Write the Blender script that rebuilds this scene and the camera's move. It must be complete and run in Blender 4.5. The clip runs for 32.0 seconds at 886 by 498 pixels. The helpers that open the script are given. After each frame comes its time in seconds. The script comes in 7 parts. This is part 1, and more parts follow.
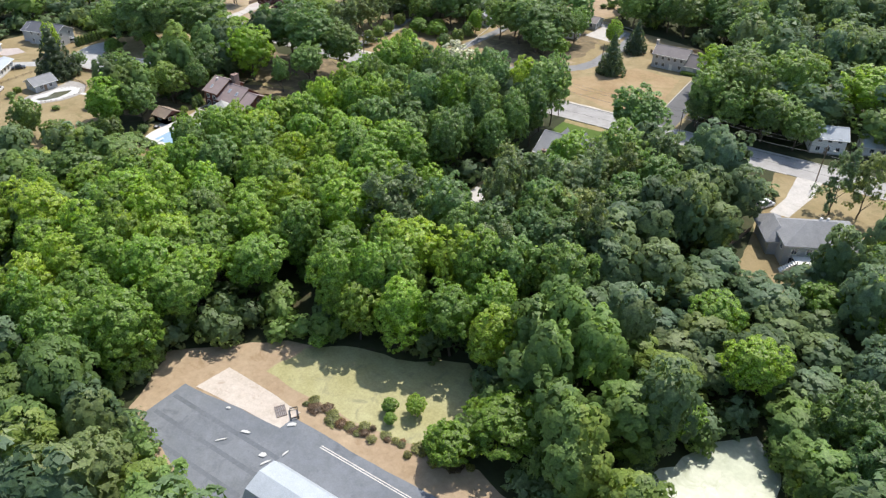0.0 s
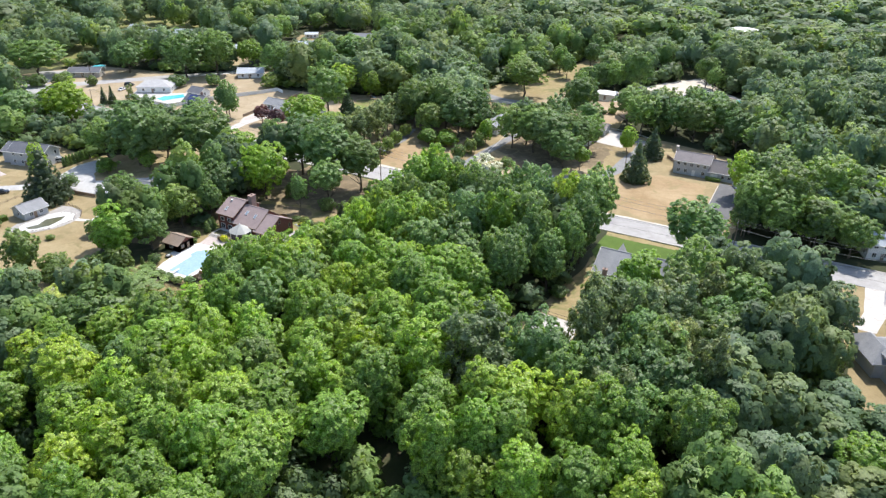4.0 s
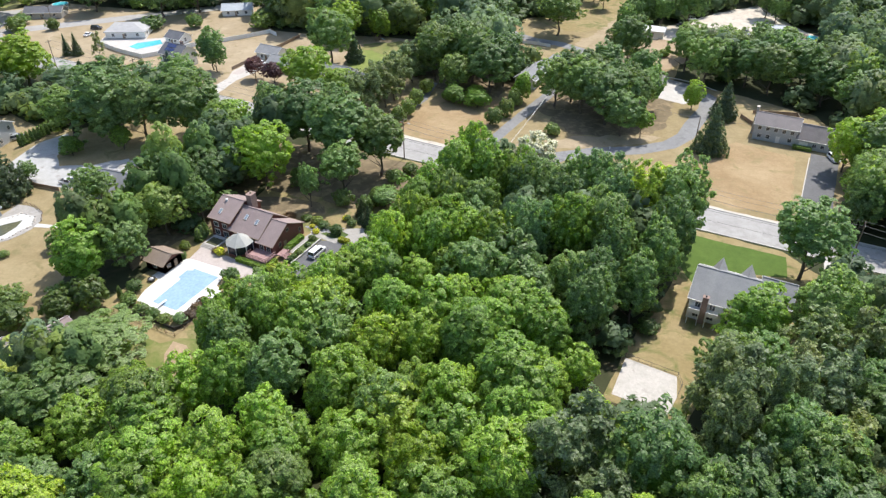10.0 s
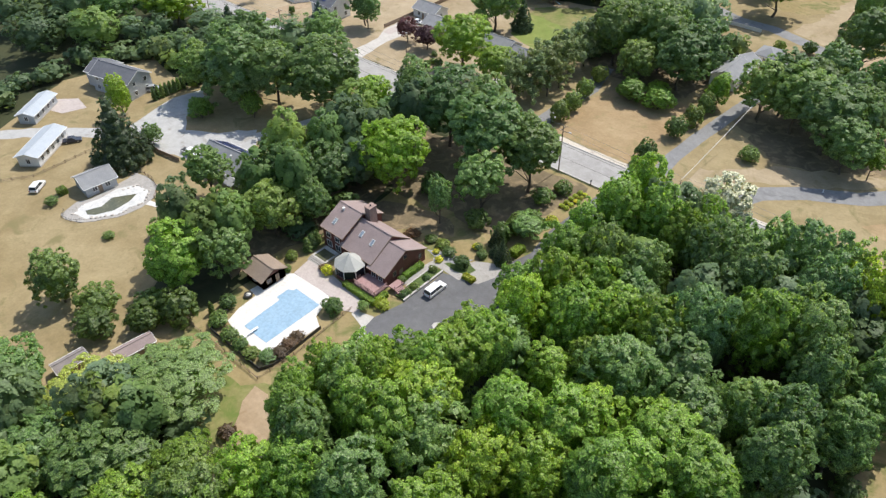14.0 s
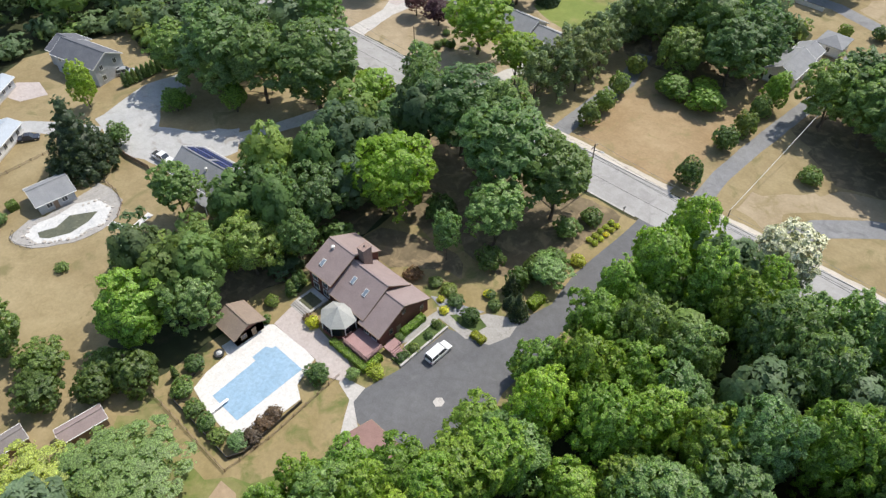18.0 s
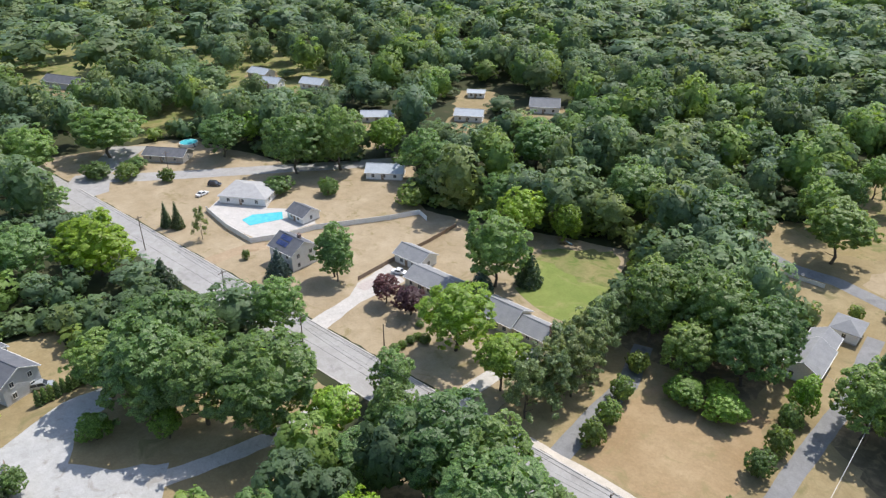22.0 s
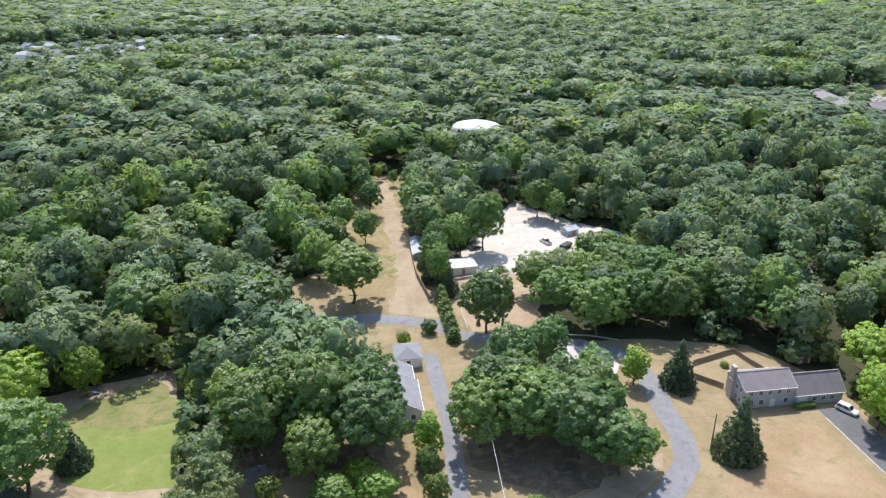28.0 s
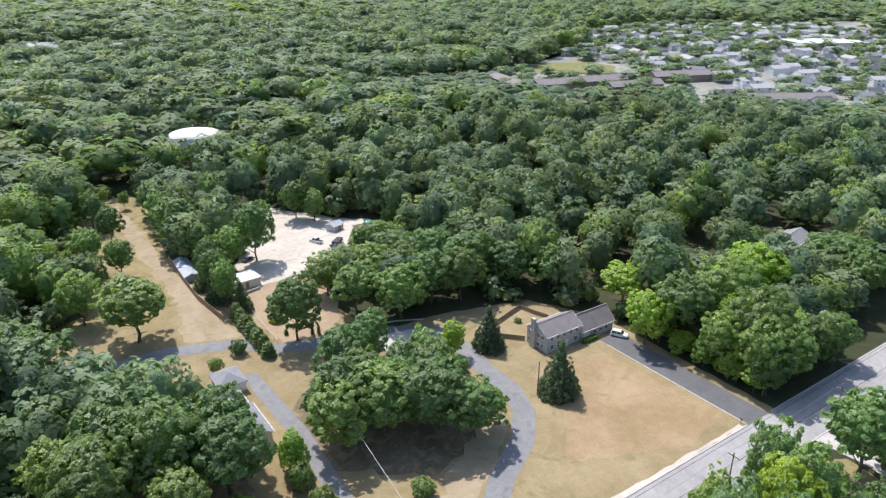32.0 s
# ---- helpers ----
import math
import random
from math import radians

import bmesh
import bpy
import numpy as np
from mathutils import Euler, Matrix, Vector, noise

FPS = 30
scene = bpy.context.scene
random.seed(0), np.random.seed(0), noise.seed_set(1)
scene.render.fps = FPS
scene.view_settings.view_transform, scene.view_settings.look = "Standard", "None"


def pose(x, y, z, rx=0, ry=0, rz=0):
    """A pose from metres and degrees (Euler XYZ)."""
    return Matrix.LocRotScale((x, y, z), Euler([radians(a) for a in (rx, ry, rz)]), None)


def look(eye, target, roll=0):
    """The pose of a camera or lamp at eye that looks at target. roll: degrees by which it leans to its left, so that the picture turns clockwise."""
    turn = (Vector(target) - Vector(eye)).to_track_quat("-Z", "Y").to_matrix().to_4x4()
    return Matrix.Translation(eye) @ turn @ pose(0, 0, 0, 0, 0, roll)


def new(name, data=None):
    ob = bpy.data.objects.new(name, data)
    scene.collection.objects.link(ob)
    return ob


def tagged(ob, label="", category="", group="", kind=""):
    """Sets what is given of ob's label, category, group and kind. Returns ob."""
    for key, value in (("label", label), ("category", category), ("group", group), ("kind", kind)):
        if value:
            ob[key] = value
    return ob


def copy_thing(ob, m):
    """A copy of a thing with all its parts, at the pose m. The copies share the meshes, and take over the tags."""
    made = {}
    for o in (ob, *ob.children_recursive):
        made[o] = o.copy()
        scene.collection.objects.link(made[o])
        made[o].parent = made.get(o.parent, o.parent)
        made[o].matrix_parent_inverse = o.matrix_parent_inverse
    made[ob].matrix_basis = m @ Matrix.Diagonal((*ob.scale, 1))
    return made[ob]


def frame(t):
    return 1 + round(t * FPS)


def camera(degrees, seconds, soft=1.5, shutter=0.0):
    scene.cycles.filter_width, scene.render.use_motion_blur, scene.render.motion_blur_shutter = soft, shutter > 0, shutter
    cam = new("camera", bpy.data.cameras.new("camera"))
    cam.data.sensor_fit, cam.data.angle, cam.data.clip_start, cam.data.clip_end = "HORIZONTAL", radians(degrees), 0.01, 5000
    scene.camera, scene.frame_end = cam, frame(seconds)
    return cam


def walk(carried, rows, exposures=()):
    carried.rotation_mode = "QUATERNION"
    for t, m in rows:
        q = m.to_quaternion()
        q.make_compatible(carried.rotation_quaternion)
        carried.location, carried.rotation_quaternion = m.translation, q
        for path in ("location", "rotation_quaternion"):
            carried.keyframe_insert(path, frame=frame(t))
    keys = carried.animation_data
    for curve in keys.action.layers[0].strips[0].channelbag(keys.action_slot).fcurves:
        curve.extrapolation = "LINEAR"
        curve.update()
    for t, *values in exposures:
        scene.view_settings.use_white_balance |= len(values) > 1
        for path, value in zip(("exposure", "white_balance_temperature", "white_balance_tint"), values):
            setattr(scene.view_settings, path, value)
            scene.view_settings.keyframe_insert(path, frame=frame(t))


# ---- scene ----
cam = camera(64.38, 32.0, soft=1.35)
PATH = [
    (0, look((169.86, -134.71, 92.58), (125.13, -66.08, 35.22), 0.34)),
    (0.5, look((164.70, -136.57, 92.12), (120.77, -64.74, 38.16), 0.62)),
    (1, look((159.73, -137.51, 92.04), (116.67, -63.06, 41.01), 0.55)),
    (1.5, look((155.25, -137.87, 91.93), (112.86, -60.68, 44.53), 0.50)),
    (2, look((150.63, -137.68, 91.94), (108.50, -59.56, 45.88), 0.51)),
    (2.5, look((146.52, -136.99, 91.84), (104.62, -58.79, 45.70), 0.60)),
    (3, look((142.63, -135.76, 91.65), (100.78, -57.55, 45.48), 0.63)),
    (3.5, look((139.50, -134.27, 91.54), (97.63, -56.05, 45.40), 0.65)),
    (5.5, look((127.48, -126.45, 92.08), (86.20, -48.77, 44.51), 0.40)),
    (6, look((124.42, -123.86, 92.45), (83.56, -46.71, 43.69), 0.26)),
    (6.5, look((121.91, -121.20, 92.65), (81.31, -44.59, 42.83), 0.11)),
    (7, look((119.38, -118.39, 92.88), (79.08, -42.35, 41.95), -0.02)),
    (7.5, look((116.95, -115.58, 93.07), (76.94, -40.08, 41.12), -0.12)),
    (8, look((114.43, -112.22, 93.03), (74.74, -37.31, 39.99), -0.16)),
    (8.5, look((112.08, -108.89, 92.94), (72.68, -34.63, 38.78), -0.29)),
    (9, look((109.58, -105.39, 92.76), (70.63, -31.79, 37.39), -0.32)),
    (9.5, look((107.13, -101.75, 92.82), (68.39, -28.52, 36.82), -0.33)),
    (10, look((104.32, -98.22, 93.13), (66.08, -25.31, 36.36), -0.27)),
    (10.5, look((101.58, -94.49, 93.25), (62.31, -22.84, 35.60), -0.17)),
    (11, look((99.20, -90.45, 93.28), (55.23, -22.40, 34.67), -0.29)),
    (11.5, look((96.97, -86.15, 93.41), (49.72, -21.14, 33.90), -0.45)),
    (12, look((94.75, -81.92, 93.43), (45.23, -19.35, 33.15), -0.57)),
    (12.5, look((91.33, -77.77, 92.88), (41.26, -16.31, 31.93), -0.42)),
    (13, look((88.26, -73.88, 93.08), (37.94, -13.61, 31.15), -0.26)),
    (13.5, look((86.63, -69.91, 94.29), (35.79, -11.60, 30.93), -0.41)),
    (14, look((84.77, -66.29, 94.86), (33.40, -9.72, 30.36), -0.58)),
    (14.5, look((82.48, -63.12, 94.83), (31.06, -7.54, 29.50), -0.61)),
    (16.5, look((72.74, -51.80, 94.91), (22.55, 1.02, 26.43), -0.45)),
    (17, look((70.18, -48.83, 95.29), (20.61, 3.13, 25.70), -0.35)),
    (17.5, look((67.64, -46.00, 95.61), (18.74, 5.30, 25.06), -0.22)),
    (18, look((64.86, -43.24, 95.60), (16.71, 7.48, 24.12), -0.13)),
    (18.5, look((61.92, -40.49, 95.53), (14.82, 9.50, 22.84), 0.11)),
    (19, look((58.95, -37.70, 95.53), (12.87, 11.53, 21.68), 0.38)),
    (19.5, look((56.02, -34.67, 95.83), (10.75, 13.86, 21.03), 0.48)),
    (20, look((52.50, -31.33, 96.36), (7.66, 17.06, 21.21), 0.65)),
    (20.5, look((49.02, -27.92, 97.16), (-0.33, 25.10, 28.21), 0.51)),
    (21, look((46.51, -24.28, 97.42), (-8.80, 34.30, 38.19), 0.11)),
    (21.5, look((44.30, -21.34, 97.41), (-14.90, 41.43, 46.86), -0.08)),
    (22, look((41.84, -18.69, 97.19), (-15.79, 47.82, 49.70), -0.06)),
    (22.5, look((39.44, -16.39, 96.31), (-8.69, 57.82, 49.66), 0.24)),
    (23, look((36.18, -14.46, 95.16), (2.43, 67.81, 49.42), 0.39)),
    (23.5, look((33.38, -13.29, 94.95), (5.26, 71.17, 49.40), 0.37)),
    (24, look((30.39, -12.13, 94.75), (11.38, 74.81, 49.14), 0.33)),
    (24.5, look((27.65, -11.26, 94.72), (13.81, 76.33, 48.50), 0.26)),
    (25, look((25.17, -10.36, 94.64), (14.38, 77.58, 48.27), 0.16)),
    (25.5, look((22.85, -9.43, 94.87), (14.67, 79.78, 50.44), 0.15)),
    (27.5, look((13.68, -6.56, 94.59), (18.33, 85.64, 56.15), -0.09)),
    (28, look((11.05, -5.89, 94.72), (24.35, 85.45, 56.24), -0.15)),
    (28.5, look((8.33, -5.06, 94.65), (28.90, 84.89, 56.09), -0.12)),
    (29, look((4.84, -4.35, 94.94), (32.76, 83.55, 56.28), -0.08)),
    (29.5, look((1.63, -3.53, 95.10), (33.48, 83.03, 56.47), -0.00)),
    (30, look((-1.65, -2.62, 95.48), (31.43, 83.45, 56.77), -0.02)),
    (30.5, look((-4.59, -1.72, 95.80), (29.74, 83.82, 57.00), 0.04)),
    (31, look((-7.70, -0.82, 95.92), (31.25, 82.67, 57.03), 0.07)),
    (31.5, look((-10.94, 0.35, 96.02), (34.81, 80.27, 57.03), 0.11)),
    (32, look((-14.93, 1.85, 96.24), (37.64, 77.43, 57.20), 0.16)),
]
walk(cam, PATH, [(0, 0.34, 6500, 11), (3, 0.62, 6300, 12), (9, 0.52, 6400, 11), (14, 0.25, 6500, 10), (19, 0.16, 6500, 10), (21, 0.22, 6450, 10), (22, 0.24, 6350, 12), (23, 0.10, 6280, 13), (24, 0.23, 6220, 14), (28, 0.48, 6100, 15), (32, 0.38, 6200, 15)])

# ---- world and sun ----
SUN_EL, SUN_AZ = radians(58), radians(3)
world = bpy.data.worlds.new("sky")
scene.world = world
world.use_nodes = True
wn = world.node_tree.nodes
sky = wn.new("ShaderNodeTexSky")
sky.sky_type = "NISHITA"
sky.sun_disc = False
sky.sun_elevation, sky.sun_rotation = SUN_EL, SUN_AZ
sky.air_density, sky.dust_density = 1.2, 1.5
wn["Background"].inputs["Strength"].default_value = 0.15
world.node_tree.links.new(sky.outputs[0], wn["Background"].inputs["Color"])
sun = new("sun", bpy.data.lights.new("sun", "SUN"))
sun.data.energy, sun.data.angle, sun.data.color = 4.1, radians(0.53), (1.0, 0.95, 0.87)
SUN_DIR = Vector((math.sin(SUN_AZ) * math.cos(SUN_EL), math.cos(SUN_AZ) * math.cos(SUN_EL), math.sin(SUN_EL)))
sun.matrix_world = look(SUN_DIR * 300, (0, 0, 0))


# ---- materials ----
def nodes_of(name):
    m = bpy.data.materials.new(name)
    m.use_nodes = True
    return m, m.node_tree.nodes, m.node_tree.links, m.node_tree.nodes["Principled BSDF"]


def ramp(nd, ln, fac, stops):
    r = nd.new("ShaderNodeValToRGB")
    while len(r.color_ramp.elements) < len(stops):
        r.color_ramp.elements.new(0.5)
    for e, (p, c) in zip(r.color_ramp.elements, stops):
        e.position, e.color = p, (*c, 1)
    ln.new(fac, r.inputs["Fac"])
    return r.outputs["Color"]


def noise_tex(nd, ln, scale, detail=4, rough=0.6, coord="pos", distort=0.0):
    n = nd.new("ShaderNodeTexNoise")
    n.inputs["Scale"].default_value, n.inputs["Detail"].default_value = scale, detail
    n.inputs["Roughness"].default_value, n.inputs["Distortion"].default_value = rough, distort
    if coord == "pos":
        ln.new(nd.new("ShaderNodeNewGeometry").outputs["Position"], n.inputs["Vector"])
    else:
        ln.new(nd.new("ShaderNodeTexCoord").outputs["Object"], n.inputs["Vector"])
    return n.outputs["Fac"]


def mixc(nd, ln, fac, a, b, mode="MIX"):
    m = nd.new("ShaderNodeMix")
    m.data_type, m.blend_type = "RGBA", mode
    for sock, v in ((m.inputs[0], fac), (m.inputs[6], a), (m.inputs[7], b)):
        if isinstance(v, (int, float)):
            sock.default_value = v
        elif isinstance(v, tuple):
            sock.default_value = (*v, 1)
        else:
            ln.new(v, sock)
    return m.outputs[2]


def add_bump(nd, ln, bs, height, strength, dist):
    b = nd.new("ShaderNodeBump")
    b.inputs["Strength"].default_value, b.inputs["Distance"].default_value = strength, dist
    ln.new(height, b.inputs["Height"])
    ln.new(b.outputs[0], bs.inputs["Normal"])


def surf(name, c1, c2, c3=None, scales=(0.12, 2.5), rough=0.85, metal=0.0, bump=0.0, coord="pos", patch=None, spec=0.3, grit=0.13):
    """A weathered surface: large blotches from c1 to c2, fine grain over them, and c3 in scattered stains."""
    m, nd, ln, bs = nodes_of(name)
    big = noise_tex(nd, ln, scales[0], 5, 0.62, coord, 0.4)
    fine = noise_tex(nd, ln, scales[1], 5, 0.7, coord)
    col = ramp(nd, ln, big, [(0.32, c1), (0.68, c2)])
    grain = ramp(nd, ln, fine, [(0.25, (1 - grit,) * 3), (0.75, (1 + grit,) * 3)])
    col = mixc(nd, ln, 1.0, col, grain, "MULTIPLY")
    blot = noise_tex(nd, ln, scales[0] * 5.5, 4, 0.6, coord, 0.6)
    col = mixc(nd, ln, 1.0, col, ramp(nd, ln, blot, [(0.3, (0.9, 0.9, 0.88)), (0.7, (1.09, 1.09, 1.1))]), "MULTIPLY")
    if c3:
        st = noise_tex(nd, ln, scales[0] * 2.3, 6, 0.65, coord, 0.8)
        lo, hi = patch or (0.56, 0.68)
        mask = ramp(nd, ln, st, [(lo, (0, 0, 0)), (hi, (1, 1, 1))])
        col = mixc(nd, ln, mask, col, c3)
    ln.new(col, bs.inputs["Base Color"])
    bs.inputs["Roughness"].default_value, bs.inputs["Metallic"].default_value = rough, metal
    bs.inputs["Specular IOR Level"].default_value = spec
    if bump:
        add_bump(nd, ln, bs, fine, 0.6, bump)
    return m


def leaf_mat(name, c1, c2, stuff=False, glow=0.52):
    """Foliage: each leaf tuft its own shade between c1 and c2, each tree a shade lighter, darker or yellower than its neighbour."""
    m, nd, ln, bs = nodes_of(name)
    geo = nd.new("ShaderNodeNewGeometry")
    col = ramp(nd, ln, geo.outputs["Random Per Island"], [(0.0, c1), (1.0, c2)])
    if stuff:
        v = nd.new("ShaderNodeTexVoronoi")
        v.inputs["Scale"].default_value = 0.075
        v.voronoi_dimensions = "2D"
        ln.new(geo.outputs["Position"], v.inputs["Vector"])
        sep = nd.new("ShaderNodeSeparateColor")
        ln.new(v.outputs["Color"], sep.inputs[0])
        rnd, rnd2 = sep.outputs[0], sep.outputs[1]
    else:
        info = nd.new("ShaderNodeObjectInfo")
        rnd = info.outputs["Random"]
        w = nd.new("ShaderNodeTexWhiteNoise")
        w.noise_dimensions = "1D"
        ln.new(rnd, w.inputs["W"])
        rnd2 = w.outputs["Value"]
    tone = ramp(nd, ln, rnd, [(0.0, (0.70, 0.74, 0.72)), (0.5, (0.98, 0.99, 0.98)), (1.0, (1.32, 1.24, 1.08))])
    warm = ramp(nd, ln, rnd2, [(0.0, (0.93, 1.0, 1.10)), (0.6, (1.0, 1.0, 1.0)), (1.0, (1.14, 1.03, 0.88))])
    col = mixc(nd, ln, 1.0, col, tone, "MULTIPLY")
    col = mixc(nd, ln, 1.0, col, warm, "MULTIPLY")
    speck = noise_tex(nd, ln, 1.3 if stuff else 2.6, 3, 0.6)
    span = 0.10 if stuff else 0.16
    col = mixc(nd, ln, 1.0, col, ramp(nd, ln, speck, [(0.32, (1.04 - span, 1.04 - span, 1.04 - span)), (0.68, (1.04 + span, 1.04 + span, 1.02 + span))]), "MULTIPLY")
    # Fine speckle paints shaded gaps and bright leaves into the tuft colour.
    fine = noise_tex(nd, ln, 3.0 if stuff else 5.5, 2, 0.6)
    span = 0.16 if stuff else 0.50
    col = mixc(nd, ln, 1.0, col, ramp(nd, ln, fine, [(0.40, (1.04 - span, 1.05 - span, 1.06 - span)), (0.60, (1.12 + span, 1.10 + span, 1.04 + span))]), "MULTIPLY")
    if not stuff:
        add_bump(nd, ln, bs, fine, 0.5, 0.12)
    ln.new(col, bs.inputs["Base Color"])
    bs.inputs["Roughness"].default_value, bs.inputs["Specular IOR Level"].default_value = (0.55, 0.35) if stuff else (0.44, 0.55)
    tr = nd.new("ShaderNodeBsdfTranslucent")
    ln.new(mixc(nd, ln, 1.0, col, (1.5, 1.5, 0.85), "MULTIPLY"), tr.inputs["Color"])
    mx = nd.new("ShaderNodeMixShader")
    mx.inputs[0].default_value = glow
    ln.new(bs.outputs[0], mx.inputs[1])
    ln.new(tr.outputs[0], mx.inputs[2])
    ln.new(mx.outputs[0], nd["Material Output"].inputs["Surface"])
    return m


def glass_mat(name, tint, rough=0.06):
    m, nd, ln, bs = nodes_of(name)
    n = noise_tex(nd, ln, 0.5, 2, 0.5)
    ln.new(ramp(nd, ln, n, [(0.3, tint), (0.7, tuple(0.6 * c for c in tint))]), bs.inputs["Base Color"])
    bs.inputs["Roughness"].default_value, bs.inputs["Specular IOR Level"].default_value = rough, 0.8
    return m


def lined(name, c1, c2, scale, axis="Z", rough=0.7, depth=0.02, coord="obj"):
    """Lap siding, shingle courses or boards: fine parallel lines in relief with a blotchy colour."""
    m, nd, ln, bs = nodes_of(name)
    w = nd.new("ShaderNodeTexWave")
    w.wave_type, w.bands_direction, w.wave_profile = "BANDS", axis, "SAW"
    w.inputs["Scale"].default_value, w.inputs["Distortion"].default_value = scale, 0.15
    ln.new(nd.new("ShaderNodeTexCoord").outputs["Object"], w.inputs["Vector"])
    big = noise_tex(nd, ln, 0.5, 5, 0.65, "obj")
    fine = noise_tex(nd, ln, 6.0, 4, 0.7, "obj")
    col = ramp(nd, ln, big, [(0.3, c1), (0.7, c2)])
    col = mixc(nd, ln, 1.0, col, ramp(nd, ln, fine, [(0.25, (0.78, 0.78, 0.78)), (0.75, (1.18, 1.18, 1.18))]), "MULTIPLY")
    ln.new(col, bs.inputs["Base Color"])
    bs.inputs["Roughness"].default_value = rough
    add_bump(nd, ln, bs, w.outputs["Fac"], 0.5, depth)
    return m


M = {}
# Coloured near black, so the shade in gaps between crowns is in the floor.
M["floor"] = surf("shaded_woodland_floor", (0.034, 0.042, 0.018), (0.055, 0.06, 0.026), (0.075, 0.065, 0.035), (0.06, 1.2), 0.95)
M["lawn"] = surf("dry_lawn", (0.232, 0.178, 0.090), (0.326, 0.262, 0.148), (0.198, 0.170, 0.080), (0.07, 1.7), 0.95, bump=0.05)
M["lawn_orange"] = surf("parched_lawn", (0.275, 0.19, 0.10), (0.365, 0.272, 0.158), (0.225, 0.19, 0.088), (0.07, 1.7), 0.95, bump=0.05, patch=(0.55, 0.72))
M["lawn_mixed"] = surf("patchy_lawn", (0.25, 0.195, 0.09), (0.31, 0.245, 0.13), (0.13, 0.15, 0.045), (0.09, 1.5), 0.95, bump=0.05, patch=(0.5, 0.66))
M["lawn_pale"] = surf("pale_lawn", (0.29, 0.226, 0.138), (0.385, 0.312, 0.212), (0.24, 0.194, 0.10), (0.07, 1.7), 0.95, bump=0.05)
M["lawn_half"] = surf("half_green_lawn", (0.19, 0.19, 0.07), (0.25, 0.22, 0.095), (0.125, 0.165, 0.04), (0.10, 1.5), 0.95, bump=0.05, patch=(0.46, 0.64))
M["lawn_green"] = surf("watered_lawn", (0.15, 0.20, 0.046), (0.20, 0.235, 0.064), (0.30, 0.26, 0.115), (0.06, 1.5), 0.95, patch=(0.54, 0.76))
M["lawn_lush"] = surf("lush_lawn", (0.07, 0.12, 0.02), (0.09, 0.145, 0.026), None, (0.1, 2.0), 0.95)
M["sand"] = surf("sandy_soil", (0.32, 0.235, 0.15), (0.39, 0.30, 0.20), (0.28, 0.20, 0.12), (0.10, 1.4), 0.97, bump=0.05)
M["gravel"] = surf("pale_gravel", (0.48, 0.43, 0.36), (0.57, 0.515, 0.44), (0.36, 0.31, 0.27), (0.09, 3.0), 0.97, bump=0.04)
M["gravel_grey"] = surf("grey_gravel", (0.37, 0.37, 0.365), (0.44, 0.435, 0.425), (0.30, 0.285, 0.26), (0.12, 3.0), 0.97, bump=0.04)
# Brown soil with tree shade and tan sun flecks put into its colour.
M["soil"] = surf("shade_toned_soil", (0.125, 0.10, 0.06), (0.205, 0.16, 0.10), (0.275, 0.21, 0.125), (0.16, 1.4), 0.97, bump=0.05, patch=(0.50, 0.62))
M["road"] = surf("worn_road", (0.31, 0.30, 0.29), (0.365, 0.355, 0.342), (0.265, 0.255, 0.245), (0.10, 3.5), 0.9)
M["drive"] = surf("dark_driveway", (0.115, 0.115, 0.12), (0.145, 0.145, 0.15), (0.18, 0.18, 0.18), (0.14, 4.0), 0.88, patch=(0.62, 0.8))
M["lane"] = surf("grey_lane", (0.20, 0.20, 0.203), (0.24, 0.24, 0.24), (0.165, 0.165, 0.167), (0.12, 3.0), 0.9)
M["groundcover"] = surf("ground_cover", (0.06, 0.095, 0.025), (0.10, 0.14, 0.04), (0.05, 0.06, 0.03), (0.6, 3.5), 0.9, grit=0.3)
M["pave"] = surf("old_paving", (0.15, 0.165, 0.185), (0.19, 0.205, 0.225), (0.125, 0.135, 0.15), (0.11, 3.0), 0.85)
M["path"] = surf("garden_paving", (0.31, 0.295, 0.275), (0.38, 0.36, 0.335), (0.25, 0.235, 0.21), (0.5, 4.0), 0.9)
M["stream"] = surf("stony_stream", (0.12, 0.125, 0.14), (0.34, 0.34, 0.36), (0.05, 0.055, 0.06), (0.9, 2.4), 0.5, grit=0.35)
M["bank"] = surf("pale_pond_bank", (0.50, 0.50, 0.49), (0.60, 0.59, 0.57), (0.36, 0.37, 0.38), (0.35, 2.5), 0.8)
M["concrete"] = surf("concrete", (0.44, 0.42, 0.39), (0.52, 0.49, 0.46), (0.38, 0.35, 0.32), (0.3, 4.0), 0.85)
M["deck_white"] = surf("white_pool_deck", (0.60, 0.58, 0.55), (0.64, 0.62, 0.59), None, (0.4, 5.0), 0.7)
M["apron"] = surf("pale_apron", (0.47, 0.41, 0.35), (0.55, 0.49, 0.43), (0.40, 0.33, 0.27), (0.16, 3.0), 0.9)
M["pavers"] = surf("pink_pavers", (0.42, 0.365, 0.34), (0.47, 0.415, 0.39), (0.38, 0.325, 0.30), (0.3, 5.0), 0.85)
M["algae"] = surf("algae_water", (0.31, 0.29, 0.13), (0.385, 0.365, 0.195), (0.19, 0.19, 0.115), (0.10, 2.2), 0.6, patch=(0.56, 0.72), grit=0.22)
M["pond"] = surf("green_pond", (0.44, 0.47, 0.36), (0.50, 0.53, 0.42), (0.36, 0.39, 0.28), (0.07, 1.0), 0.12, spec=0.6)
M["cover"] = surf("pool_cover", (0.25, 0.38, 0.50), (0.29, 0.42, 0.54), None, (0.3, 2.0), 0.55)
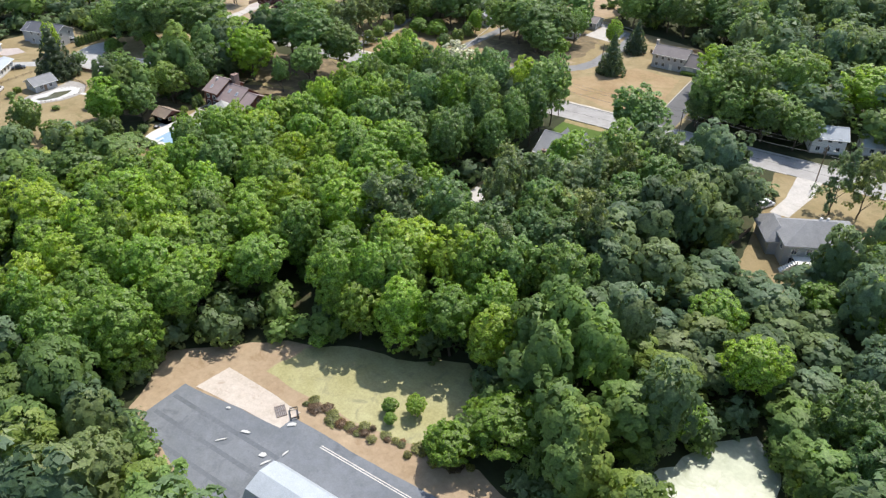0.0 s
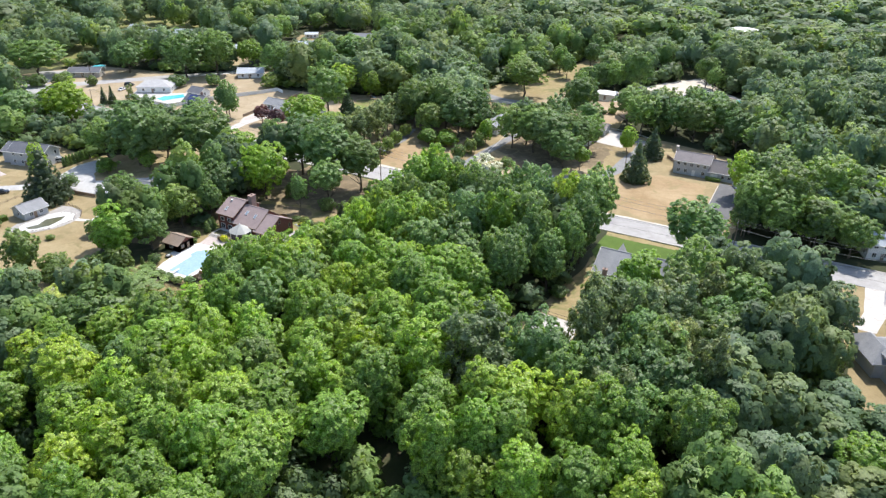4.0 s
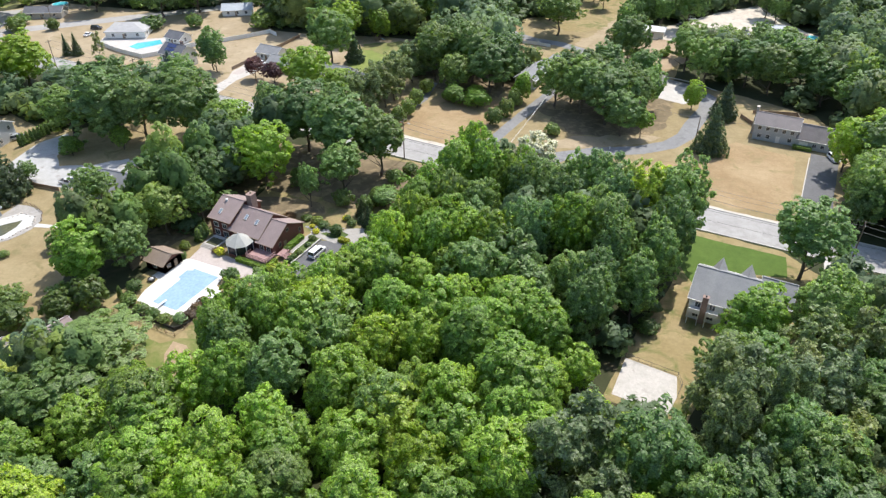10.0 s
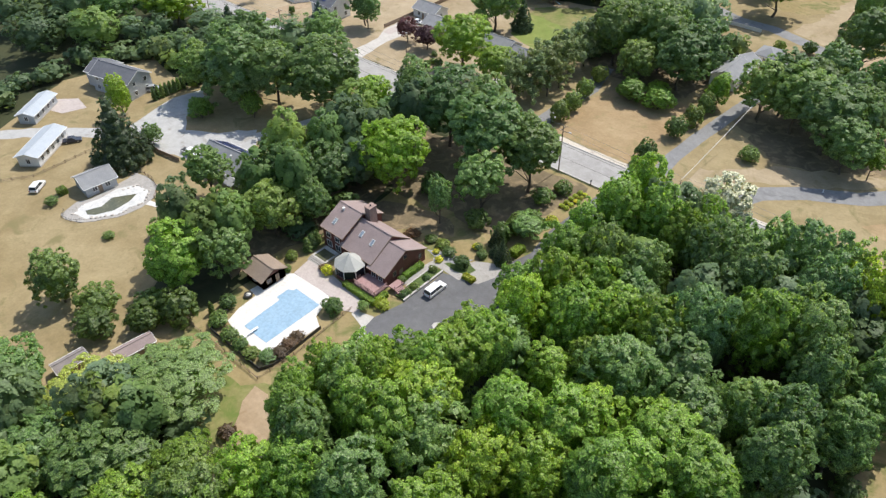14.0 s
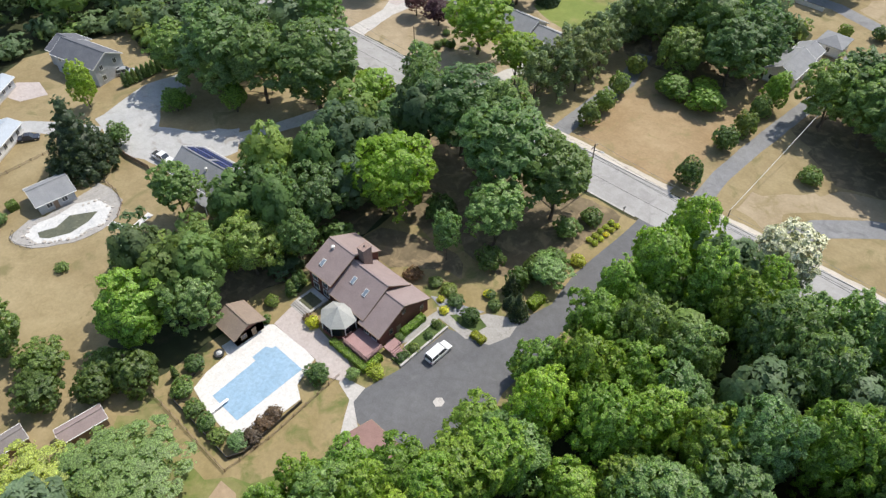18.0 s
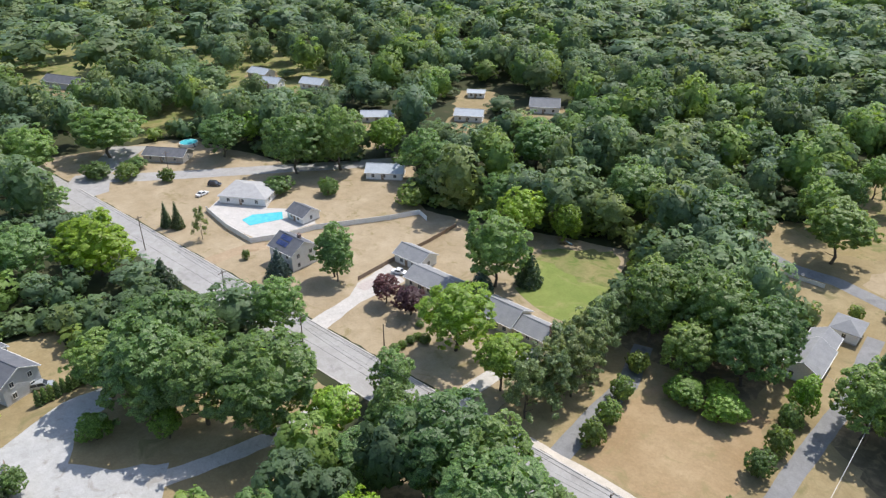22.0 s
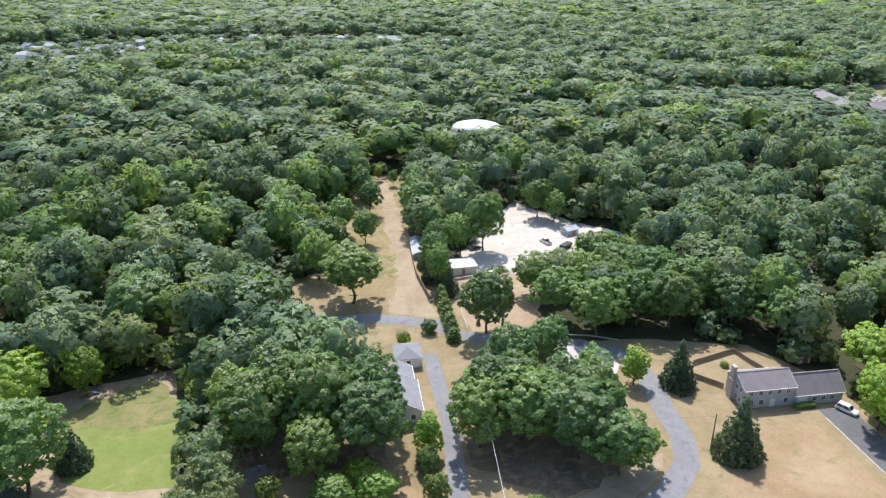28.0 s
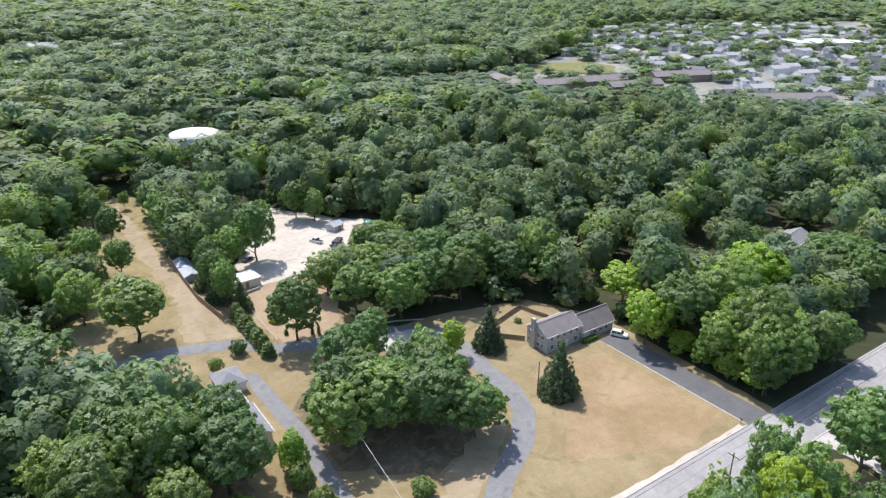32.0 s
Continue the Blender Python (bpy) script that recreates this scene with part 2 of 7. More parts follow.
M["poolwater"] = surf("pool_water", (0.07, 0.44, 0.52), (0.12, 0.54, 0.60), None, (0.5, 2.0), 0.15, spec=0.6)
M["pondwater"] = surf("dark_pond_water", (0.09, 0.095, 0.06), (0.13, 0.13, 0.08), (0.20, 0.19, 0.12), (0.4, 2.0), 0.2, spec=0.6)
M["brick"] = lined("red_brown_boards", (0.13, 0.045, 0.035), (0.18, 0.06, 0.045), 3.0, "Z")
M["town_lots"] = surf("town_lots", (0.17, 0.175, 0.14), (0.34, 0.33, 0.29), (0.13, 0.17, 0.09), (0.03, 0.2))
M["roof_pale"] = lined("weathered_pale_shingles", (0.34, 0.335, 0.33), (0.44, 0.435, 0.43), 1.6, "Y", 0.9)
M["roof_brown"] = lined("brown_shingles", (0.27, 0.21, 0.20), (0.325, 0.255, 0.242), 2.2, "Y", 0.9)
M["roof_tan"] = lined("tan_shingles", (0.24, 0.185, 0.145), (0.30, 0.235, 0.185), 2.2, "Y", 0.9)
M["roof_red"] = lined("red_shingles", (0.21, 0.125, 0.11), (0.26, 0.16, 0.14), 2.2, "Y", 0.9)
M["roof_grey"] = lined("grey_shingles", (0.22, 0.225, 0.235), (0.29, 0.295, 0.30), 2.2, "Y", 0.9)
M["roof_dark"] = lined("charcoal_shingles", (0.10, 0.105, 0.12), (0.15, 0.155, 0.17), 2.2, "Y", 0.9)
M["roof_light"] = lined("pale_roof_sheets", (0.36, 0.40, 0.44), (0.43, 0.47, 0.51), 1.2, "X", 0.6)
M["roof_taupe"] = lined("taupe_shingles", (0.21, 0.185, 0.18), (0.27, 0.24, 0.23), 2.2, "Y", 0.9)
M["canopy"] = lined("cream_canopy", (0.34, 0.345, 0.32), (0.42, 0.42, 0.39), 0.6, "X", 0.7)
M["white"] = lined("white_siding", (0.74, 0.74, 0.73), (0.80, 0.80, 0.79), 3.2, "Z", 0.6)
M["cream"] = lined("cream_siding", (0.66, 0.62, 0.52), (0.72, 0.68, 0.58), 3.2, "Z", 0.6)
M["greysiding"] = lined("grey_siding", (0.40, 0.42, 0.45), (0.46, 0.48, 0.50), 3.2, "Z", 0.6)
M["stone"] = surf("stone_veneer", (0.42, 0.38, 0.34), (0.52, 0.48, 0.43), (0.33, 0.29, 0.26), (1.5, 6.0), 0.9, coord="obj")
M["chimney"] = surf("chimney_brick", (0.27, 0.19, 0.16), (0.33, 0.24, 0.21), (0.2, 0.14, 0.12), (1.5, 6.0), 0.9, coord="obj")
M["deckwood"] = lined("red_deck_boards", (0.33, 0.20, 0.19), (0.40, 0.25, 0.24), 3.5, "X", 0.8)
M["wood"] = lined("weathered_wood", (0.24, 0.17, 0.12), (0.31, 0.23, 0.16), 3.0, "X", 0.85)
M["polewood"] = surf("pole_wood", (0.16, 0.12, 0.09), (0.22, 0.17, 0.13), None, (0.8, 6.0), 0.9, coord="obj")
M["vinyl"] = surf("white_vinyl", (0.74, 0.74, 0.73), (0.80, 0.80, 0.79), None, (0.6, 3.0), 0.5)
M["trim"] = surf("white_trim", (0.74, 0.73, 0.70), (0.80, 0.79, 0.77), None, (0.9, 4.0), 0.5, coord="obj")
M["dark"] = surf("dark_metal", (0.03, 0.03, 0.03), (0.05, 0.05, 0.05), None, (1.0, 5.0), 0.5, coord="obj")
M["glass"] = glass_mat("window_glass", (0.05, 0.06, 0.075))
M["skylight"] = glass_mat("skylight_glass", (0.30, 0.36, 0.42), 0.1)
M["solar"] = glass_mat("solar_cells", (0.05, 0.07, 0.19), 0.14)
M["wire"] = surf("cable", (0.20, 0.20, 0.20), (0.28, 0.28, 0.28), None, (1.0, 5.0), 0.6)
# Whitish so that the cable's bright reflection is in its colour.
M["cable_glint"] = surf("cable_glint_white", (0.62, 0.61, 0.58), (0.70, 0.69, 0.66), None, (1.0, 5.0), 0.6)
M["bark"] = surf("bark", (0.10, 0.08, 0.06), (0.16, 0.13, 0.10), (0.07, 0.055, 0.04), (0.9, 5.0), 0.95, coord="obj")
M["carwhite"] = surf("white_car_paint", (0.76, 0.76, 0.77), (0.80, 0.80, 0.81), None, (0.5, 3.0), 0.25, coord="obj", spec=0.6)
M["carsilver"] = surf("silver_car_paint", (0.42, 0.44, 0.46), (0.50, 0.52, 0.54), None, (0.5, 3.0), 0.3, 0.4, coord="obj", spec=0.6)
M["cardark"] = surf("dark_car_paint", (0.03, 0.035, 0.05), (0.05, 0.055, 0.07), None, (0.5, 3.0), 0.25, coord="obj", spec=0.6)
M["tyre"] = surf("tyre_rubber", (0.02, 0.02, 0.02), (0.035, 0.035, 0.035), None, (2.0, 8.0), 0.8, coord="obj")
M["rim"] = surf("alloy_rim", (0.45, 0.45, 0.46), (0.55, 0.55, 0.56), None, (2.0, 8.0), 0.35, 0.8, coord="obj")
M["lamp_glass"] = glass_mat("headlight_glass", (0.6, 0.62, 0.64), 0.1)
M["tail"] = glass_mat("tail_lamp_red", (0.35, 0.02, 0.02), 0.15)
M["old_tar"] = surf("faded_patching", (0.125, 0.138, 0.156), (0.15, 0.163, 0.182), None, (0.2, 3.0), 0.85)
M["tar"] = surf("tar_seam", (0.06, 0.06, 0.06), (0.09, 0.09, 0.09), None, (0.5, 3.0), 0.8)
M["paint_white"] = surf("road_paint", (0.6, 0.58, 0.52), (0.68, 0.66, 0.6), (0.4, 0.39, 0.36), (0.5, 4.0), 0.8)
M["redbrick_far"] = surf("red_brick_far", (0.30, 0.10, 0.09), (0.36, 0.13, 0.11), None, (0.3, 2.0), 0.9)
LEAF = {
    "maple": ((0.143, 0.246, 0.037), (0.294, 0.408, 0.086)),
    "oak": ((0.114, 0.198, 0.060), (0.220, 0.314, 0.114)),
    "grey": ((0.138, 0.226, 0.080), (0.238, 0.338, 0.132)),
    "lime": ((0.163, 0.261, 0.028), (0.264, 0.376, 0.057)),
    "willow": ((0.27, 0.355, 0.125), (0.38, 0.465, 0.185)),
    "spruce": ((0.066, 0.106, 0.058), (0.118, 0.162, 0.090)),
    "blue": ((0.070, 0.115, 0.110), (0.120, 0.170, 0.165)),
    "pine": ((0.141, 0.192, 0.089), (0.237, 0.295, 0.153)),
    "purple": ((0.085, 0.036, 0.050), (0.150, 0.075, 0.092)),
    "shrub": ((0.112, 0.184, 0.054), (0.196, 0.270, 0.092)),
    "gold": ((0.32, 0.35, 0.045), (0.48, 0.52, 0.085)),
    "bloom": ((0.20, 0.25, 0.12), (0.78, 0.80, 0.70)),
    "rough": ((0.16, 0.175, 0.06), (0.25, 0.25, 0.10)),
    "russet": ((0.13, 0.085, 0.055), (0.20, 0.14, 0.09)),
}
for key, (lo, hi) in LEAF.items():
    M["leaf_" + key] = leaf_mat(key + "_leaves", lo, hi, False, 0.1 if key == "bloom" else 0.52)
# Woodland colours greyed and paled: distance haze is put into the foliage.
HAZED_CANOPY = {"maple": ((0.156, 0.238, 0.074), (0.190, 0.276, 0.094)), "oak": ((0.126, 0.186, 0.094), (0.152, 0.216, 0.112)), "grey": ((0.162, 0.228, 0.134), (0.196, 0.266, 0.162))}
for key, (lo, hi) in HAZED_CANOPY.items():
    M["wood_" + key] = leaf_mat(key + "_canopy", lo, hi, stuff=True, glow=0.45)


# ---- building helpers ----
class Mb:
    """Gathers simple solids into one mesh."""

    def __init__(self):
        self.v, self.f = [], []

    def add(self, verts, faces):
        n = len(self.v)
        self.v += [tuple(p) for p in verts]
        self.f += [tuple(n + i for i in f) for f in faces]
        return self

    def box(self, x0, x1, y0, y1, z0, z1):
        p = [(x, y, z) for z in (z0, z1) for x, y in ((x0, y0), (x1, y0), (x1, y1), (x0, y1))]
        return self.add(p, [(3, 2, 1, 0), (4, 5, 6, 7), (0, 1, 5, 4), (1, 2, 6, 5), (2, 3, 7, 6), (3, 0, 4, 7)])

    def beam(self, a, b, w, h):
        """A bar of width w and height h from a to b."""
        a, b = Vector(a), Vector(b)
        d = (b - a).normalized()
        s = d.cross(Vector((0, 0, 1)))
        s = s.normalized() if s.length > 1e-4 else Vector((1, 0, 0))
        t = s.cross(d)
        p = [q + s * i * w / 2 + t * j * h / 2 for q in (a, b) for i, j in ((-1, -1), (1, -1), (1, 1), (-1, 1))]
        return self.add(p, [(3, 2, 1, 0), (4, 5, 6, 7), (0, 1, 5, 4), (1, 2, 6, 5), (2, 3, 7, 6), (3, 0, 4, 7)])

    def rod(self, a, b, r0, r1=None, n=6):
        a, b = Vector(a), Vector(b)
        r1 = r0 if r1 is None else r1
        d = (b - a).normalized()
        s = d.orthogonal().normalized()
        t = d.cross(s)
        p = [q + (s * math.cos(k * math.tau / n) + t * math.sin(k * math.tau / n)) * r for q, r in ((a, r0), (b, r1)) for k in range(n)]
        f = [(k, (k + 1) % n, n + (k + 1) % n, n + k) for k in range(n)]
        return self.add(p, f + [tuple(range(n))[::-1], tuple(range(n, 2 * n))])

    def prism(self, pts, z0, z1):
        n = len(pts)
        p = [(x, y, z0) for x, y in pts] + [(x, y, z1) for x, y in pts]
        f = [(k, (k + 1) % n, n + (k + 1) % n, n + k) for k in range(n)]
        return self.add(p, f + [tuple(range(n))[::-1], tuple(range(n, 2 * n))])

    def slab(self, pts, t):
        """A flat polygon in space, made t thick downwards."""
        n = len(pts)
        p = [tuple(q) for q in pts] + [(q[0], q[1], q[2] - t) for q in pts]
        f = [((k + 1) % n, k, n + k, n + (k + 1) % n) for k in range(n)]
        return self.add(p, f + [tuple(range(n)), tuple(range(n, 2 * n))[::-1]])

    def mesh(self, name, mat):
        me = bpy.data.meshes.new(name)
        me.from_pydata(self.v, [], self.f)
        bm = bmesh.new()
        bm.from_mesh(me)
        bmesh.ops.recalc_face_normals(bm, faces=bm.faces)
        bm.to_mesh(me)
        bm.free()
        me.materials.append(mat)
        return me


def part(name, mb, material, parent, label=""):
    """Links a mesh (or a gathered solid) as one part under a thing or a part."""
    me = mb.mesh(name, M[material]) if isinstance(mb, Mb) else mb
    ob = new(name, me)
    ob.parent = parent
    if label:
        tagged(ob, label)
    return ob


def thing(name, x, y, z=0.0, yaw=0.0, scale=1.0, label="", category="", group="", kind=""):
    ob = new(name)
    ob.matrix_basis = pose(x, y, z, 0, 0, yaw) @ Matrix.Diagonal((scale, scale, scale, 1))
    ob.empty_display_size = 0.2
    return tagged(ob, label, category, group, kind)


def solo(name, mb, material, label="", category="", group="", kind=""):
    """A thing or piece of the setting that is one mesh, in world places."""
    me = mb.mesh(name, M[material]) if isinstance(mb, Mb) else mb
    return tagged(new(name, me), label, category, group, kind)


def ragged(pts, step=2.5, jitter=0.35, seed=0):
    """The outline pts with wavering edges."""
    rng = random.Random(seed)
    out = []
    for (xa, ya), (xb, yb) in zip(pts, pts[1:] + pts[:1]):
        n = max(1, int(math.hypot(xb - xa, yb - ya) / step))
        for k in range(n):
            f = k / n
            out.append((xa + (xb - xa) * f + rng.uniform(-jitter, jitter), ya + (yb - ya) * f + rng.uniform(-jitter, jitter)))
    return out


def area(name, pts, z, material, label="", jitter=0.35, category="ground", thick=0.0):
    """A patch of ground, as a flat sheet a little above what it lies on; thick gives it real edges."""
    mb = Mb()
    edge = ragged(pts, 2.5, jitter, len(pts) + int(abs(pts[0][0]) * 7)) if jitter else pts
    if thick:
        mb.prism(edge, z - thick, z)
    else:
        mb.add([(x, y, z) for x, y in edge], [tuple(range(len(edge)))])
    return solo(name, mb, material, label, category, kind="structure")


def band(line, width):
    """The outline of a path of that width along a line of points."""
    left, right = [], []
    for k, (x, y) in enumerate(line):
        a, b = line[max(k - 1, 0)], line[min(k + 1, len(line) - 1)]
        d = math.hypot(b[0] - a[0], b[1] - a[1])
        nx, ny = -(b[1] - a[1]) / d, (b[0] - a[0]) / d
        left.append((x + nx * width / 2, y + ny * width / 2))
        right.append((x - nx * width / 2, y - ny * width / 2))
    return left + right[::-1]


def inside(x, y, poly):
    hit = False
    for (xa, ya), (xb, yb) in zip(poly, poly[1:] + poly[:1]):
        if (ya > y) != (yb > y) and x < (xb - xa) * (y - ya) / (yb - ya) + xa:
            hit = not hit
    return hit


# ---- ground, roads and paved areas ----
LAND = 4200
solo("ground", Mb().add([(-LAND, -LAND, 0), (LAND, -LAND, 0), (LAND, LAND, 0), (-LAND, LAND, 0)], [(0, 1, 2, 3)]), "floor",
     "leaf-littered woodland ground, coloured dark for canopy shade", "ground", kind="structure")

HOUSE_LOT = [(-13, -37), (-13, -16), (-17, -8), (-13, 3), (-13, 20), (-20, 56), (32, 56.5), (31, 30), (31.5, 14), (32, 0), (29, -12), (18, -22), (20, -34), (24, -42), (18, -46), (12, -36)]
LEFT_LOT = [(-62, -45), (-33, -62), (-14, -55), (-4, -44), (-9, -36), (-13, -28), (-25, -30), (-38, -14), (-38, 4), (-34, 24), (-45, 55), (-66, 54), (-96, 22), (-120, 26), (-126, 0), (-104, -36), (-78, -42)]
LAWN_BLOCK = [(-22, 69), (124, 68), (124, 122), (113, 142), (84, 150), (66, 150), (64, 174), (70, 195), (44, 200), (33, 235), (41, 300), (38, 312), (18, 310), (12, 270), (6, 246), (2, 232), (3, 206), (-8, 200), (-12, 182), (-4, 160), (18, 152), (16, 112), (-24, 110)]
WEST_BLOCK = [(-22, 69), (-24, 108), (-33, 152), (-56, 146), (-83, 136), (-98, 134), (-112, 140), (-126, 160), (-150, 140), (-165, 130), (-215, 122), (-222, 69)]
YARD = [(48, 197), (72, 194), (84, 201), (99, 210), (110, 217), (111, 225), (96, 240), (80, 265), (66, 245), (50, 215)]
CHURCH_LOT = [(88, -7), (103, -7), (106, 12), (118, 25), (120, 50), (112, 56.5), (91, 56.5), (92, 30), (89, 12)]
GREY_LOT = [(156, 1), (164, -2), (180, 18), (182, 57), (153, 57), (155, 24)]
QUARRY = [(73, -81), (80, -96), (100, -101), (112, -106), (162, -112), (162, -80), (136, -72), (112, -72), (106, -64), (96, -64), (90, -66)]
POND_A = [(92, -74.5), (94, -66.5), (102, -60), (113, -58), (122, -52), (129, -58), (131, -66), (131, -71), (121, -74.5), (106, -75)]
POND_B = [(157, -64), (160, -56), (166, -45), (171, -40), (176, -46), (178, -60), (172, -69)]
WEST_FAR = [(-240, 70), (-170, 70), (-165, 130), (-185, 128), (-222, 116)]
TOWN = [(330, 345), (330, 440), (355, 470), (400, 478), (440, 510), (560, 560), (660, 650), (790, 690), (960, 660), (1160, 540), (1080, 420), (860, 330), (520, 190), (450, 216), (424, 262), (405, 300), (392, 345)]
TOWN_WEST = [(-370, 690), (-340, 860), (-180, 930), (30, 905), (130, 890), (120, 835), (-20, 850), (-130, 826), (-200, 780), (-270, 716)]
DOME_CLEARING = [(68, 356), (86, 350), (102, 358), (104, 380), (90, 390), (74, 388)]
LOTS = [(-128, 146), (-146, 216), (-127.5, 247.5), (-166, 246), (-176, 189), (-203, 104), (-238, 205), (-275, 200), (-335, 124)]
SMALL_LOT = [(209, 113), (221, 108), (232, 120), (229, 133), (213, 132)]


def lot_lawn(x, y):
    """A clearing reaching from behind a house well out in front of it, towards the south-east."""
    d = math.hypot(x, y + 20)
    ux, uy = -x / d, -(y + 20) / d
    return [(x + ux * a - uy * b, y + uy * a + ux * b) for a, b in ((-9, -8), (-9, 8), (8, 10), (26, 8), (36, 4), (37, -4), (24, -8), (6, -10))]


LOT_LAWNS = [lot_lawn(x, y) for x, y in LOTS]
OPEN = LOT_LAWNS + [DOME_CLEARING, SMALL_LOT, HOUSE_LOT, LEFT_LOT, LAWN_BLOCK, WEST_BLOCK, YARD, CHURCH_LOT, GREY_LOT, QUARRY, POND_A, POND_B, WEST_FAR]
TOWNS = [TOWN, TOWN_WEST]

area("lawn", HOUSE_LOT, 0.02, "lawn_mixed", "dry patchy lawn round the brown house")
area("lawn", LEFT_LOT, 0.012, "lawn", "dry tan lawn of the neighbouring yard")
area("lawn", LAWN_BLOCK, 0.02, "lawn", "wide dry tan lawns beside the road")
area("lawn", WEST_BLOCK, 0.02, "lawn_pale", "dry tan lawns of the houses along the road")
area("lawn", WEST_FAR, 0.015, "lawn_pale", "dry tan lawn by the side street")
for lot in LOT_LAWNS + [SMALL_LOT]:
    area("lawn", lot, 0.018, "lawn", "dry tan yard of a house among trees", 1.0)
area("lawn", [(-480, 92), (-330, 84), (-232, 104), (-218, 240), (-340, 262), (-470, 255)], 0.01, "lawn_half", "dry lawns among trees in the far suburb", 2.0)
area("lawn", CHURCH_LOT, 0.02, "lawn_mixed", "worn patchy back yard lawn")
area("lawn", GREY_LOT, 0.02, "lawn", "dry tan yard of the grey house")
area("soil", QUARRY, 0.02, "sand", "bare sandy soil round the old paving")
area("lawn", [(-47, 113), (-54, 136), (-38, 148), (-30, 138), (-25, 128), (-25, 108), (-33, 108)], 0.035, "lawn_green", "watered green lawn fading to straw", 0.8)
area("lawn", [(-52, 130), (-54, 136), (-38, 148), (-30, 138), (-27, 131), (-36, 127), (-44, 131)], 0.045, "lawn_half", "straw-coloured end of the green lawn", 1.5)
area("lawn", [(90.5, 42), (96, 34), (108, 44), (114, 46), (113, 54), (91, 54)], 0.035, "lawn_lush", "lush green front lawn", 0.2)
area("lawn", [(-12, -36), (-8, -33), (7, -33), (12, -28), (16, -24), (17, -36), (20, -42), (10, -44), (0, -42)], 0.03, "lawn_half", "dry grass with green patches", 0.8)
area("soil", [(9, -30.5), (13, -31), (22, -39), (20, -44), (16, -41), (10, -35)], 0.036, "sand", "bare sandy strip between the trees", 0.8)
area("lawn", [(43, 79), (60, 90.5), (74, 103), (70, 104), (58, 98), (44, 88), (36, 80), (35, 72), (44, 71.5)], 0.03, "lawn_pale", "pale worn grass by the lane", 1.6)
area("lawn", [(-2.6, 70.4), (22.6, 70.4), (22, 88), (21.4, 106), (-1.6, 107), (-3, 88)], 0.028, "lawn_orange", "parched orange-tan lawn between rows of small trees", 1.2)
area("lawn", [(110, 108), (112, 74), (97, 71), (72, 82), (86, 99), (93, 111)], 0.03, "lawn_orange", "smooth dry tan front lawn", 0.5)
area("lawn", [(-8, 200), (3, 206), (2, 232), (6, 246), (12, 270), (16, 306), (38, 308), (39, 296), (32, 234), (34, 206), (30, 198), (14, 188)], 0.03, "lawn_mixed", "dry grass with green patches beside the track", 1.2)
area("soil", [(20, 174), (35, 168), (34.5, 186), (33, 206), (31, 232), (32, 262), (30, 300), (26, 300), (26, 262), (25, 235), (26, 206), (25, 188)], 0.035, "lawn_pale", "pale sandy track worn into dry grass", 1.4)
area("gravel_yard", YARD, 0.03, "gravel", "pale gravel yard with parked vehicles", 1.0)
area("lawn", [(43, 160), (57, 157), (66, 172), (70, 194), (44, 197), (41, 176)], 0.035, "sand", "sandy yard behind the hedge", 0.8)

# main road with kerbs
ROAD_Y0, ROAD_Y1 = 57.4, 68.2
solo("road", Mb().box(-240, 330, ROAD_Y0, ROAD_Y1, -0.2, 0.045), "road", "worn grey asphalt road with faint seams", "road", kind="structure")
solo("kerb", Mb().box(-200, 23.5, ROAD_Y1, ROAD_Y1 + 0.35, -0.1, 0.17).box(33.5, 113, ROAD_Y1, ROAD_Y1 + 0.35, -0.1, 0.17).box(122, 330, ROAD_Y1, ROAD_Y1 + 0.35, -0.1, 0.17),
     "concrete", "pale concrete kerb of the road", "kerb", kind="structure")
solo("kerb", Mb().box(-70, 22, ROAD_Y0 - 0.35, ROAD_Y0, -0.1, 0.12).box(31, 156, ROAD_Y0 - 0.35, ROAD_Y0, -0.1, 0.12).box(164, 330, ROAD_Y0 - 0.35, ROAD_Y0, -0.1, 0.12),
     "concrete", "pale concrete kerb of the road", "kerb", kind="structure")
area("verge", [(-30, 68.6), (23, 68.6), (23, 70.2), (-30, 70.2)], 0.05, "gravel", "pale gravelly verge along the kerb", 0.25)
area("verge", [(34, 68.6), (112, 68.6), (112, 69.5), (34, 69.9)], 0.05, "gravel", "pale gravelly verge along the kerb", 0.25)
solo("road_seam", Mb().box(-200, 300, 62.4, 62.5, 0.03, 0.052), "tar", "dark tarred seam along the road", "seam", kind="structure")
solo("road_seam", Mb().box(-200, 300, 67.2, 67.32, 0.03, 0.052), "tar", "dark tarred seam along the road", "seam", kind="structure")
area("side_street", [(-232, 96), (-204, 66), (-190, 66), (-190, 74), (-205, 82), (-222, 106)], 0.04, "road", "grey side street", 0.0)
area("side_street", band([(-210, 70), (-190, 92), (-175, 110), (-150, 140), (-130, 165)], 8), 0.044, "road", "grey side street with worn edges", 0.1)
area("driveway", [(29.5, 57.4), (23, 57.4), (22.8, 46), (22.5, 36), (23.8, 28), (21.5, 19), (19.3, 12.6), (15.4, 11.8), (14.3, 11.2), (14.25, 0), (12.8, -7), (13.2, -9.5), (16.5, -11.5), (27.5, -11), (31, -4), (31.2, 2), (29.3, 8), (29, 18), (29, 33), (28, 46)],
     0.045, "drive", "dark asphalt driveway and turning court", 0.12, "driveway")
area("driveway_apron", [(8.5, -7.5), (12.8, -6.4), (13.4, -9.5), (17.2, -12), (16.4, -15), (12.5, -9.5), (9, -8.6)], 0.05, "concrete", "pale concrete apron beside the driveway", 0.1, "driveway")
